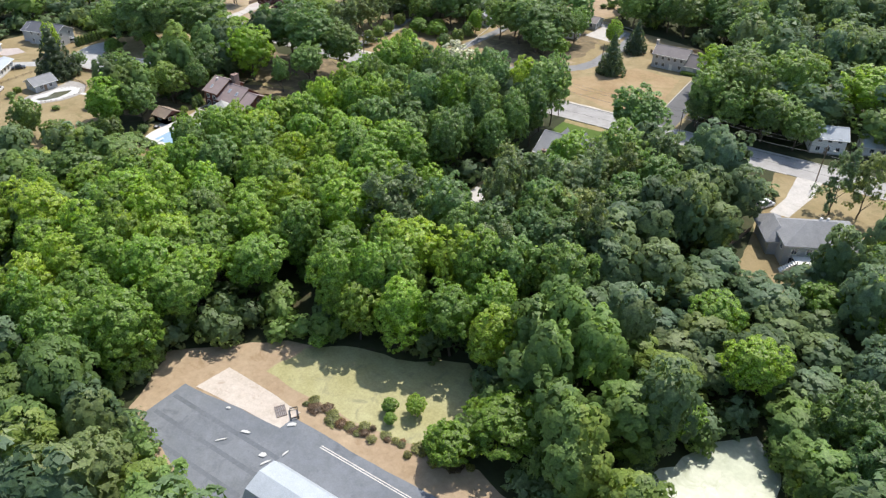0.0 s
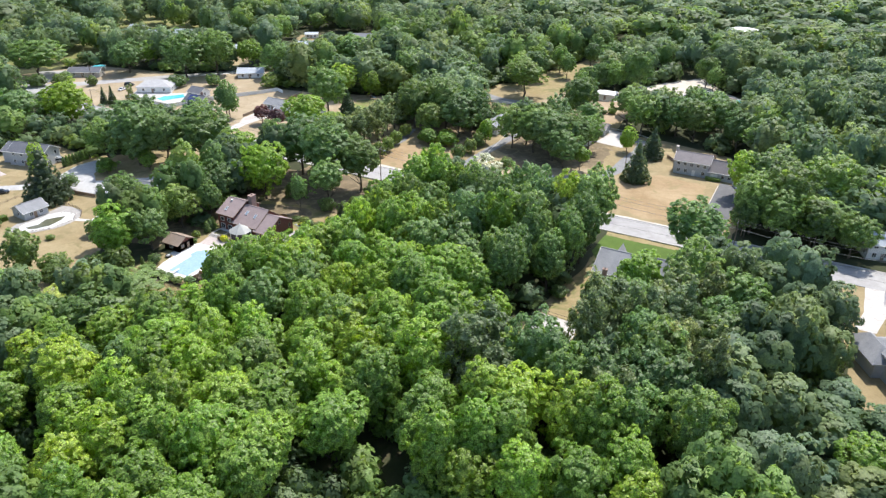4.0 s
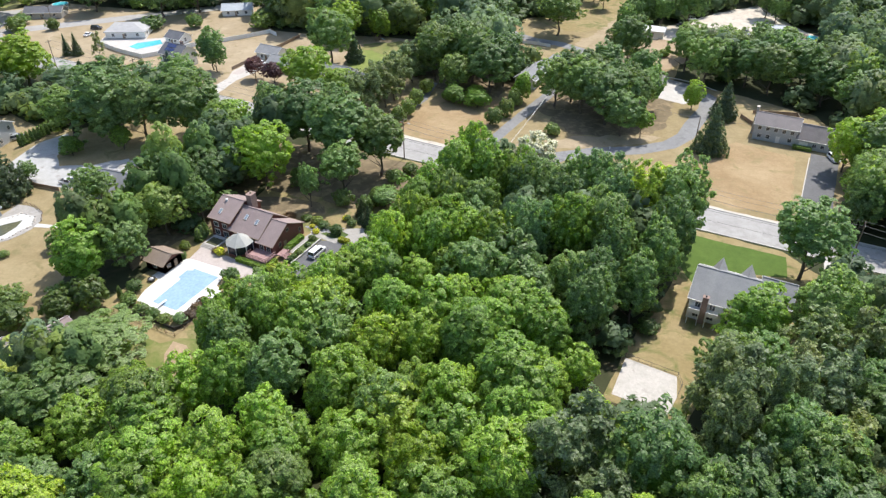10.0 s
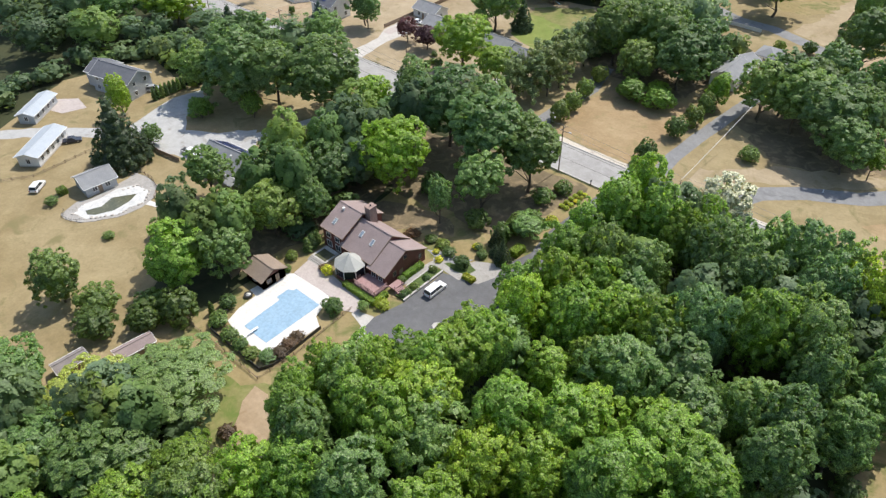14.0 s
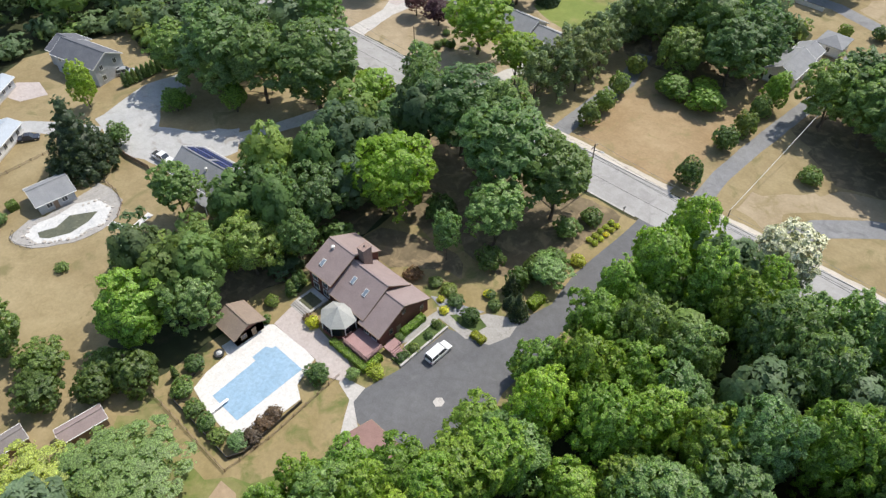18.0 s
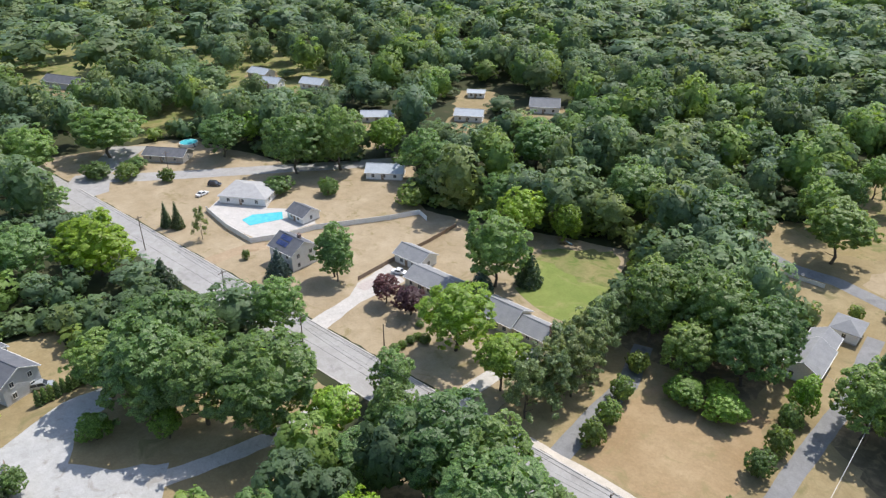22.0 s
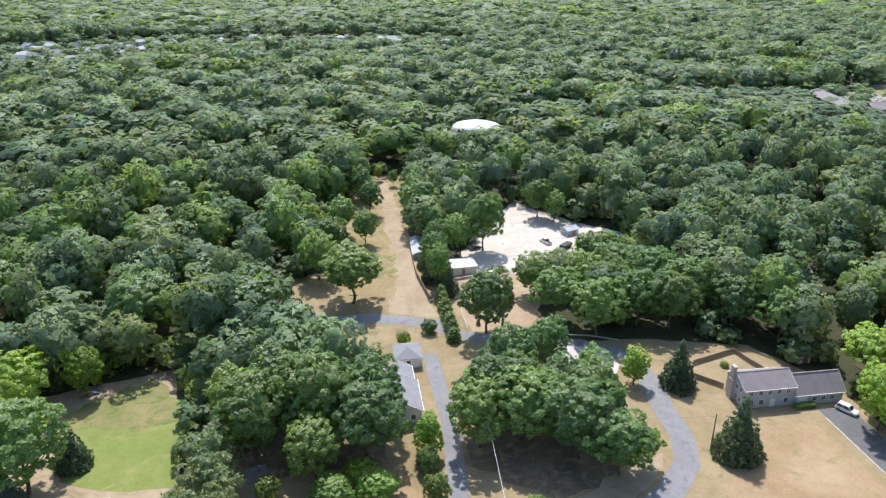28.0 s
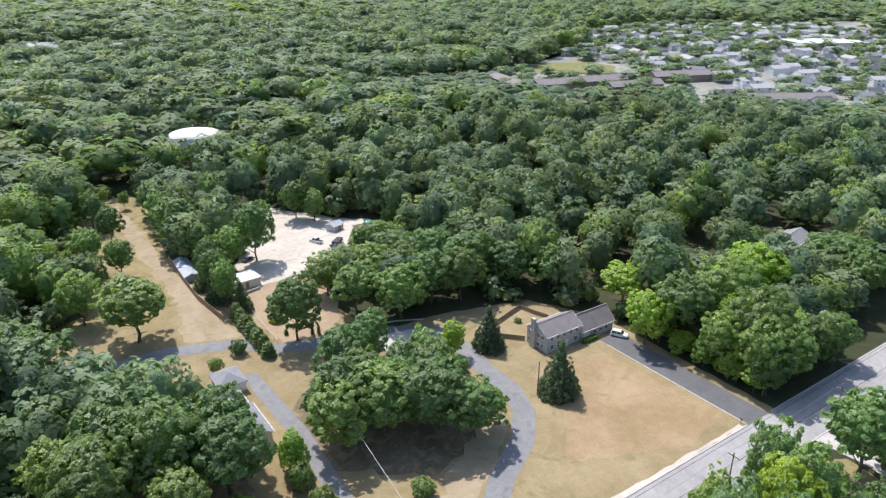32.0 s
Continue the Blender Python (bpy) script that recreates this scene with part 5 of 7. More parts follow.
def hip_roof(parent, x0, x1, y0, y1, eave, ridge, roof, over=0.5, trim="trim"):
    x0, x1, y0, y1 = x0 - over, x1 + over, y0 - over, y1 + over
    w = (y1 - y0) / 2
    ym = (y0 + y1) / 2
    if x1 - x0 > y1 - y0:
        a, b = (x0 + w, ym, ridge), (x1 - w, ym, ridge)
    else:
        w, xm = (x1 - x0) / 2, (x0 + x1) / 2
        a, b = (xm, y0 + w, ridge), (xm, y1 - w, ridge)
    c = [(x0, y0, eave), (x1, y0, eave), (x1, y1, eave), (x0, y1, eave)]
    faces = [[c[0], c[1], b, a], [c[1], c[2], b], [c[2], c[3], a, b], [c[3], c[0], a]] if x1 - x0 > y1 - y0 else [[c[0], c[1], a], [c[1], c[2], b, a], [c[2], c[3], b], [c[3], c[0], a, b]]
    for f in faces:
        part("roof_slope", Mb().slab(f, 0.12), roof, parent)
    part("eaves_board", Mb().box(x0, x1, y0, y1, eave - 0.28, eave - 0.13), trim, parent)


def chimney(parent, x, y, z0, z1, w=1.0, d=0.7, material="chimney"):
    ob = part("chimney", Mb().box(x - w / 2, x + w / 2, y - d / 2, y + d / 2, z0, z1).box(x - w / 2 - 0.08, x + w / 2 + 0.08, y - d / 2 - 0.08, y + d / 2 + 0.08, z1, z1 + 0.15), material, parent)
    part("flue", Mb().rod((x, y, z1 + 0.15), (x, y, z1 + 0.45), 0.16, 0.14, 8), "dark", ob)


def row_windows(parent, x0, x1, y, z, n, w, h, face, gap=0.0):
    for k in range(n):
        window(parent, x0 + (x1 - x0) * (k + 0.5) / n, y, z, w, h, face)


def plain_house(x, y, yaw, lx, ly, eave, ridge, wall, roof, label, wins=(4, 4, 2), chim=None, hip=False, name="house", doors=True, storeys=1, group=""):
    """A house with gables on its short sides, windows all round, a door and a chimney."""
    ob = thing(name, x, y, 0, yaw, 1, label, name.replace("_", " "), group)
    x0, x1, y0, y1 = -lx / 2, lx / 2, -ly / 2, ly / 2
    if hip:
        part("wall", Mb().box(x0, x1, y0, y1, -0.1, eave), wall, ob)
        hip_roof(ob, x0, x1, y0, y1, eave + 0.1, ridge, roof)
    else:
        gable_body(ob, x0, x1, y0, y1, eave, ridge, wall)
        gable_roof(ob, x0, x1, y0, y1, eave, ridge, roof)
    part("foundation", Mb().box(x0 - 0.04, x1 + 0.04, y0 - 0.04, y1 + 0.04, -0.1, 0.35), "concrete", ob)
    for s in range(storeys):
        z = 1.6 + s * 2.7
        row_windows(ob, x0 + 0.6, x1 - 0.6, y0, z, wins[0], 1.0, 1.2, -90)
        row_windows(ob, x0 + 0.6, x1 - 0.6, y1, z, wins[1], 1.0, 1.2, 90)
        for k in range(wins[2]):
            yy = y0 + (y1 - y0) * (k + 0.5) / wins[2]
            window(ob, x0, yy, z, 0.9, 1.2, 180)
            window(ob, x1, yy, z, 0.9, 1.2, 0)
    if doors:
        door(ob, x0 + lx * 0.46, y0, 0.95, 2.05, -90, "wood")
    if chim:
        chimney(ob, chim[0], chim[1], eave - 1, ridge + 0.9)
    return ob


# brown house: three stepped gabled wings, octagonal sun room, deck and stairs
home = thing("house", 0, 0, 0, 0, 1, "red-brown house with three stepped shingle roofs, sun room and deck", "house")
WINGS = [(-10.4, -4.3, 1.6, 12.6, 5.2, 8.0, 7.3), (-4.3, 4.3, 1.2, 11.6, 3.6, 7.0, 7.0), (4.3, 8.7, 0.6, 12.0, 3.1, 6.1, 6.3)]
for x0, x1, y0, y1, ev, rd, ry in WINGS:
    gable_body(home, x0, x1, y0, y1, ev, rd, "brick", ry)
    gable_roof(home, x0, x1, y0, y1, ev, rd, "roof_brown", 0.35, ry, "wood")
chimney(home, -3.4, 9.0, 3, 9.3, 1.5, 1.9)


def roof_item(parent, name, x, y, w, d, ev, rd, y0, ry, material, rim=None):
    """Something laid flat on the southern slope of a wing."""
    k = (rd - ev) / (ry - y0)
    z = ev + k * (y - y0) + 0.16
    tilt = math.degrees(math.atan(k))
    ob = part(name, Mb().box(-w / 2, w / 2, -d / 2, d / 2, 0, 0.1), rim or material, parent)
    ob.matrix_basis = pose(x, y, z, tilt)
    if rim:
        part("pane", Mb().box(-w / 2 + 0.08, w / 2 - 0.08, -d / 2 + 0.08, d / 2 - 0.08, 0.1, 0.13), material, ob)


roof_item(home, "skylight", -8.3, 3.4, 0.8, 1.4, 5.2, 8.0, 1.6, 7.3, "skylight", "trim")
roof_item(home, "skylight", -1.6, 4.6, 0.8, 1.4, 3.6, 7.0, 1.2, 7.0, "skylight", "trim")
roof_item(home, "skylight", 1.8, 4.2, 0.8, 1.4, 3.6, 7.0, 1.2, 7.0, "skylight", "trim")
part("roof_vent", Mb().rod((-8.6, 6.2, 7.3), (-8.6, 6.2, 8.0), 0.3, 0.3, 10).rod((-8.6, 6.2, 8.0), (-8.6, 6.2, 8.1), 0.36, 0.2, 10), "trim", home)
row_windows(home, -10, -4.7, 1.6, 3.6, 2, 1.2, 1.1, -90)
row_windows(home, -10, -4.7, 1.6, 1.4, 2, 1.4, 1.4, -90)
for yy in (3.2, 10.5):
    window(home, 8.7, yy, 2.0, 0.7, 1.1, 0, "window", "wood")
window(home, 8.7, 6.3, 4.4, 0.8, 0.8, 0, "window", "wood")
row_windows(home, 4.6, 8.4, 0.6, 1.9, 2, 1.0, 1.3, -90)
for yy in (4.0, 7.0, 10.0):
    window(home, -10.4, yy, 3.2, 1.0, 1.2, 180)
door(home, 8.7, 5.0, 1.0, 2.1, 0, "wood")
# sun room
OCT = [(0.4 + 3.1 * math.cos(k * math.pi / 4 + 0.39), -0.9 + 3.0 * math.sin(k * math.pi / 4 + 0.39)) for k in range(8)]
room = part("sun_room", Mb().prism(OCT, 0, 0.9).prism([(x * 0.97, y * 0.97) for x, y in OCT], 2.8, 3.0), "brick", home)
for k in range(8):
    (xa, ya), (xb, yb) = OCT[k], OCT[(k + 1) % 8]
    part("mullion", Mb().rod((xa, ya, 0.9), (xa, ya, 3.0), 0.09, 0.09, 6), "trim", room)
    part("pane", Mb().slab([(xa, ya, 2.8), (xb, yb, 2.8), (xb, yb, 0.9), (xa, ya, 0.9)], 0.01), "glass", room)
    tip = (0.4, -0.9, 5.0)
    o = lambda p: (0.4 + (p[0] - 0.4) * 1.08, -0.9 + (p[1] + 0.9) * 1.08, 3.0)
    part("roof_panel", Mb().slab([o(OCT[k]), o(OCT[(k + 1) % 8]), tip], 0.06), "canopy", room)
part("finial", Mb().rod((0.4, -0.9, 4.9), (0.4, -0.9, 5.3), 0.12, 0.04, 8), "trim", room)
# deck, rails and stairs
deck = part("deck", Mb().box(3.8, 9.6, -3.2, 0.55, 1.05, 1.2), "deckwood", home, "red-stained timber deck")
for x in (3.9, 5.8, 7.7, 9.5):
    part("post", Mb().box(x - 0.07, x + 0.07, -3.2, -3.06, -0.1, 2.1), "deckwood", deck)
for z in (1.6, 2.1):
    part("rail", Mb().box(3.8, 9.6, -3.18, -3.1, z - 0.04, z + 0.04), "deckwood", deck)
for xa, ya, xb, yb in ((3.8, -3.14, 9.55, -3.14), (9.55, -3.14, 9.55, 0.4), (3.86, -3.14, 3.86, -1.2)):
    n = max(2, int(math.hypot(xb - xa, yb - ya) / 0.24))
    for k in range(n):
        f = (k + 0.5) / n
        part("baluster", Mb().box(xa + (xb - xa) * f - 0.03, xa + (xb - xa) * f + 0.03, ya + (yb - ya) * f - 0.03, ya + (yb - ya) * f + 0.03, 1.2, 2.08), "deckwood", deck)
part("rail", Mb().box(9.5, 9.6, -3.1, 0.4, 2.06, 2.14), "deckwood", deck)
part("skirt", Mb().box(3.82, 9.58, -3.24, -3.2, 0.05, 1.1), "deckwood", deck)
for k in range(26):
    part("board", Mb().box(3.82 + k * 0.222, 4.02 + k * 0.222, -3.05, 0.5, 1.2, 1.225), "deckwood", deck)
stairs = part("stairs", Mb().box(9.6, 11.2, 0.6, 3.2, 0.9, 1.2), "deckwood", home, "red timber entrance stairs")
for k in range(6):
    part("step", Mb().box(11.2 + 0.32 * k, 11.52 + 0.32 * k, 0.7, 2.6, 0.0, 1.0 - 0.17 * k), "deckwood", stairs)
for y in (0.65, 2.65):
    part("rail", Mb().beam((11.2, y, 2.0), (13.1, y, 1.0), 0.08, 0.08).beam((11.2, y, 1.0), (11.2, y, 2.05), 0.08, 0.08).beam((13.1, y, 0.1), (13.1, y, 1.05), 0.08, 0.08), "deckwood", stairs)
# hot tub terrace
tub = thing("hot_tub", -7.4, -0.9, 0, 0, 1, "sunken hot tub with dark water in a pale surround", "hot tub")
part("surround", Mb().box(-2.2, 2.0, -1.9, 2.2, 0, 0.45), "concrete", tub)
part("water", Mb().box(-1.7, 1.6, -1.5, 1.2, 0.4, 0.47), "pondwater", tub)
part("cover", Mb().box(-1.6, 1.5, 1.25, 2.1, 0.45, 0.6), "bank", tub)
for k in range(3):
    part("step", Mb().box(-2.2, 2.0, -2.3 - 0.4 * k, -1.9 - 0.4 * k, 0, 0.36 - 0.12 * k), "path", tub)

area("pool_deck", [(-10.6, -11.0), (-8.2, -8.6), (2.6, -8.3), (3.6, -11), (4.4, -13.4), (7.0, -14.8), (6.6, -20), (5.5, -25.4), (2, -26.2), (-1.8, -26.2), (-7, -25.2), (-8.2, -22), (-8.6, -17.6), (-10.8, -17.4)], 0.12, "deck_white", "bright white concrete pool deck", 0.12, "terrace", 0.15)
area("terrace", [(-8.2, -8.5), (-9, -5.2), (-9.4, -2.8), (3.2, -4.4), (6, -4.6), (10, -6), (9, -8.2), (6.8, -9.2), (4, -9), (2.5, -8.3)], 0.1, "pavers", "pinkish paved terrace beside the pool", 0.08, "terrace", 0.15)
pool = thing("swimming_pool", 0, 0, 0, 0, 1, "swimming pool under a pale blue panelled cover", "pool")
COVER = [(-3.6, -24), (-4.2, -15.3), (-5.2, -15.2), (-5.3, -12.4), (-4.3, -11.9), (-4.2, -11.2), (2.7, -11.1), (2.9, -23.9)]
part("cover", Mb().prism(COVER, 0.05, 0.165), "cover", pool, "pale blue pool cover")
for k in range(1, 8):
    y = -23.9 + 12.7 * k / 8
    part("cover_seam", Mb().box(-4.0, 2.75, y - 0.025, y + 0.025, 0.16, 0.17), "cover", pool)
for x in (-1.9, 0.4):
    part("cover_seam", Mb().box(x - 0.025, x + 0.025, -23.8, -11.3, 0.16, 0.172), "cover", pool)
board = thing("diving_board", -1.0, -24.6, 0.12, 0, 1, "white diving board at the pool edge", "diving board")
part("plank", Mb().box(-0.25, 0.25, -1.6, 1.9, 0.5, 0.56), "vinyl", board)
part("stand", Mb().box(-0.3, 0.3, -1.5, -0.7, 0, 0.5), "vinyl", board)

# cabana
cab = thing("pool_house", -11.4, -12.9, 0, 0, 1, "small red-brown pool house with a tan shingle roof", "pool house")
part("wall", Mb().box(-2.7, 2.7, -2.7, 2.7, -0.1, 2.5), "brick", cab)
gable_body(cab, -2.7, 2.7, -2.7, 2.7, 2.5, 3.9, "brick")
gable_roof(cab, -2.7, 2.7, -2.7, 2.7, 2.5, 3.9, "roof_tan", 0.45, None, "wood")
door(cab, 2.7, 0.8, 0.9, 2.0, 0, "wood")
window(cab, 2.7, -1.2, 1.5, 1.0, 0.9, 0, "window", "wood")
window(cab, 0, -2.7, 1.5, 1.0, 0.9, -90)
# garage
gar = thing("garage", 23.0, -15.6, 0, 0, 1, "brown garage with a faded red shingle roof", "garage")
gable_body(gar, -3.7, 3.7, -4.7, 4.7, 2.6, 4.5, "brick", None)
gable_roof(gar, -3.7, 3.7, -4.7, 4.7, 2.6, 4.5, "roof_red", 0.4, None, "wood")
door(gar, -1.8, 4.7, 2.6, 2.2, 90, "trim", "garage_door")
door(gar, 1.8, 4.7, 2.6, 2.2, 90, "trim", "garage_door")


def shed(x, y, yaw, lx, ly, eave, ridge, wall, roof, label):
    ob = thing("shed", x, y, 0, yaw, 1, label, "shed")
    gable_body(ob, -lx / 2, lx / 2, -ly / 2, ly / 2, eave, ridge, wall)
    gable_roof(ob, -lx / 2, lx / 2, -ly / 2, ly / 2, eave, ridge, roof, 0.2)
    door(ob, lx * 0.1, -ly / 2, 1.4, min(1.9, eave - 0.1), -90, "wood")
    window(ob, lx / 2, 0, eave * 0.6, 0.6, 0.6, 0)
    return ob


shed(-12.5, -40.7, 84, 6.6, 2.8, 2.0, 2.8, "wood", "roof_brown", "weathered brown garden shed under a shingle roof")
shed(-17.7, -49.9, 88, 5.4, 2.9, 2.0, 2.8, "wood", "roof_taupe", "small grey garden shed under trees")
shed(122.5, 133, 0, 3.4, 3.0, 2.1, 2.9, "cream", "roof_grey", "small pale garden shed by the trees")
plain_house(-67.2, -19.6, 85, 7.2, 6.6, 2.6, 4.2, "greysiding", "roof_grey", "small grey pond house with a gable roof", (2, 2, 1), None, False, "garden_house")

# solar house by the gravel drive
sol = plain_house(-47.4, 5.6, 7, 14.6, 9.2, 3.3, 6.4, "cream", "roof_grey", "cream house with a grey roof and solar panels", (4, 4, 2))
SLOPE = (6.4 - 3.3) / 4.6
for i in range(11):
    for j in range(2):
        if (i, j) in ((6, 0), (10, 1)):
            continue
        pnl = part("solar_panel", Mb().box(-0.52, 0.52, -0.95, 0.95, 0, 0.05), "solar", sol)
        yy = 1.15 + j * 2.0
        pnl.matrix_basis = pose(-6.2 + i * 1.1, yy, 6.4 - SLOPE * yy + 0.22, -math.degrees(math.atan(SLOPE)))
part("roof_vent", Mb().rod((1.4, -1.6, 5.2), (1.4, -1.6, 6.0), 0.2, 0.2, 9).rod((1.4, -1.6, 6.0), (1.4, -1.6, 6.12), 0.3, 0.12, 9), "trim", sol)
wing = part("porch_roof", Mb().slab([(2.6, -4.7, 3.1), (6.9, -4.7, 3.1), (6.9, -7.6, 2.6), (2.6, -7.6, 2.6)], 0.12), "roof_grey", sol)
part("porch_post", Mb().box(2.7, 2.82, -7.5, -7.38, -0.1, 2.55), "trim", sol)
part("porch_post", Mb().box(6.7, 6.82, -7.5, -7.38, -0.1, 2.55), "trim", sol)

# blue-grey house to the west
nw = plain_house(-107.0, 9.5, 14, 14.5, 8.2, 5.2, 7.4, "greysiding", "roof_dark", "two-storey blue-grey house with a dark roof", (4, 4, 2), None, False, "house", True, 2)
gable_body(nw, -11.5, -6.0, -2.5, 6.0, 4.4, 6.4, "greysiding")
gable_roof(nw, -11.5, -6.0, -2.5, 6.0, 4.4, 6.4, "roof_dark", 0.4)
plain_house(-91.5, -21.0, -52, 14.0, 5.2, 2.9, 3.7, "white", "roof_light", "long white trailer home with a pale blue metal roof", (5, 5, 1), None, False, "trailer_home")
plain_house(-112.0, -13.0, -52, 12.0, 4.4, 2.7, 3.4, "greysiding", "roof_light", "pale grey trailer home beside the trees", (4, 4, 1), None, False, "trailer_home")

# houses along the north side of the road
swh = plain_house(-103.0, 84.6, 0, 9.8, 8.6, 5.4, 8.0, "white", "roof_dark", "white two-storey house with solar panels on its roof", (3, 3, 2), (2.0, 1.0), False, "house", True, 2)
for i in range(4):
    for j in range(2):
        k = (8.0 - 5.4) / 4.3
        yy = -1.1 - j * 1.6
        pnl = part("solar_panel", Mb().box(-0.5, 0.5, -0.75, 0.75, 0, 0.05), "solar", swh)
        pnl.matrix_basis = pose(-2.6 + i * 1.1, yy, 8.0 + k * yy + 0.2, math.degrees(math.atan(k)))
plain_house(-123.0, 104.2, 0, 7.6, 6.6, 2.6, 4.4, "white", "roof_dark", "white pool house with a dark shingle roof", (2, 2, 1), None, False, "pool_house")
plain_house(-76.6, 106.3, 0, 9.6, 6.8, 3.0, 4.8, "white", "roof_grey", "white detached garage with a grey gable roof", (2, 2, 1), None, False, "garage")
plain_house(-63.8, 99.6, 0, 13.4, 7.8, 2.8, 4.6, "cream", "roof_grey", "low cream house with a grey roof beside purple trees", (4, 4, 2), None, False)
cape = plain_house(-40.8, 99.0, 0, 10.6, 8.6, 3.0, 5.4, "cream", "roof_grey", "cream ranch house with a grey roof and brick chimney", (4, 4, 2))
gable_body(cape, 5.3, 14.0, -3.6, 3.2, 2.6, 4.4, "cream")
gable_roof(cape, 5.3, 14.0, -3.6, 3.2, 2.6, 4.4, "roof_grey", 0.4)
chimney(cape, 14.4, -0.6, 0, 5.4, 0.8, 1.4)
row_windows(cape, 5.8, 13.6, -3.6, 1.6, 3, 1.0, 1.2, -90)

# white house among the oaks
wh = plain_house(21.2, 127.4, 90, 11.5, 7.2, 3.4, 5.4, "white", "roof_grey", "white house with a grey roof between the oaks", (4, 4, 2))
gable_body(wh, 6.0, 13.0, -3.2, 3.0, 2.8, 4.4, "white")
gable_roof(wh, 6.0, 13.0, -3.2, 3.0, 2.8, 4.4, "roof_grey", 0.3)
hip = plain_house(24.2, 147.4, 90, 7.0, 6.0, 2.8, 4.6, "white", "roof_grey", "white garage with a grey hipped roof", (2, 2, 1), None, True, "garage")
plain_house(58.2, 146.8, 0, 10.4, 7.4, 2.8, 4.2, "greysiding", "roof_taupe", "low house with a taupe roof beside the lane", (3, 3, 2))
plain_house(55.4, 129.4, 8, 13.0, 6.4, 2.8, 4.0, "white", "roof_pale", "low white house hidden under oaks", (3, 3, 2))

# colonial house with a stone chimney end and a lower garage wing
col = thing("house", 103.4, 119.6, 0, 0, 1, "white and stone two-storey house with a taupe roof", "house")
gable_body(col, -6.4, 5.6, -3.9, 3.9, 5.0, 7.2, "greysiding")
gable_roof(col, -6.4, 5.6, -3.9, 3.9, 5.0, 7.2, "roof_taupe", 0.35)
gable_body(col, 5.6, 17.6, -4.4, 2.6, 3.0, 6.2, "greysiding")
gable_roof(col, 5.6, 17.6, -4.4, 2.6, 3.0, 6.2, "roof_taupe", 0.35)
part("chimney", Mb().box(-7.3, -6.4, 0.2, 2.0, -0.1, 5.0).box(-7.2, -6.45, 0.5, 1.7, 5.0, 8.2).box(-7.3, -6.4, 0.4, 1.8, 8.2, 8.4), "stone", col, "stone chimney on the gable end")
row_windows(col, -6.0, 5.2, -3.9, 3.9, 5, 0.9, 1.1, -90)
for x in (-4.6, -2.2, 3.8):
    window(col, x, -3.9, 1.5, 1.0, 1.2, -90)
door(col, 0.6, -3.9, 1.1, 2.1, -90, "trim")
door(col, 7.6, -4.4, 2.4, 2.1, -90, "trim", "garage_door")
row_windows(col, 9.5, 16.0, -4.4, 1.5, 3, 1.0, 1.0, -90)
for y in (-2.2, -0.6, 2.8):
    for z in (1.5, 4.0):
        window(col, -6.4, y, z, 0.9, 1.1, 180)

# grey-roofed house by the court
chu = thing("house", 103.0, 28.7, 0, 0, 1, "white house with a broad grey roof and brick chimney", "house")
gable_body(chu, -6.2, 5.6, -6.2, 6.0, 5.2, 8.6, "white", 0.3)
gable_roof(chu, -6.2, 5.6, -6.2, 6.0, 5.2, 8.6, "roof_grey", 0.4, 0.3)
chimney(chu, -3.2, -6.7, -0.1, 6.4, 1.1, 0.9)
for x in (-2.4, 3.2):
    p = [(x - 1.5, 6.2, 5.4), (x + 1.5, 6.2, 5.4), (x, 6.2, 8.2), (x - 1.5, 1.6, 7.2), (x + 1.5, 1.6, 7.2), (x, 1.2, 8.2)]
    part("dormer", Mb().add(p, [(0, 1, 2), (3, 5, 4), (0, 2, 5, 3), (1, 4, 5, 2), (0, 3, 4, 1)]), "roof_grey", chu)
row_windows(chu, -5.8, 5.2, -6.2, 3.9, 4, 1.0, 1.2, -90)
row_windows(chu, -5.8, 5.2, -6.2, 1.5, 4, 1.2, 1.4, -90)
for y in (-4.4, -1, 3):
    window(chu, -6.2, y, 3.8, 1.0, 1.2, 180)
    window(chu, -6.2, y, 1.5, 1.0, 1.2, 180)
for x in (-4.8, -1.4):
    p = part("balcony", Mb().box(x - 1.1, x + 1.1, -8.2, -6.2, 2.9, 3.1).box(x - 1.1, x + 1.1, -8.2, -8.1, 3.1, 3.9), "trim", chu)
    part("post", Mb().box(x - 1.05, x - 0.9, -8.15, -8.0, -0.1, 2.9), "trim", p)
    part("post", Mb().box(x + 0.9, x + 1.05, -8.15, -8.0, -0.1, 2.9), "trim", p)
gable_body(chu, 6.2, 12.2, 1.0, 10.0, 3.6, 6.4, "white")
gable_roof(chu, 6.2, 12.2, 1.0, 10.0, 3.6, 6.4, "roof_grey", 0.4)
plain_house(124.0, 33.0, 0, 9, 7, 2.8, 4.6, "cream", "roof_light", "low house with a pale roof among pines", (3, 3, 2))

# grey house at the eastern end
gry = thing("house", 168.2, 21.8, 0, 28, 1, "pale grey two-storey house with crossing hipped roofs", "house")
part("wall", Mb().box(-8.5, 8.5, -6.0, 5.0, -0.1, 5.2).box(-10.5, -5.5, -2.0, 7.5, -0.1, 3.6), "greysiding", gry)
hip_roof(gry, -8.5, 8.5, -6.0, 5.0, 5.4, 8.6, "roof_grey")
hip_roof(gry, -11.0, -5.5, -2.0, 8.5, 3.8, 6.4, "roof_grey")
hip_roof(gry, 1.0, 7.0, -8.2, 0.0, 5.0, 7.6, "roof_grey")
row_windows(gry, -8, 8, -6.0, 3.8, 5, 1.1, 1.3, -90)
row_windows(gry, -8, 8, -6.0, 1.4, 5, 1.3, 1.6, -90)
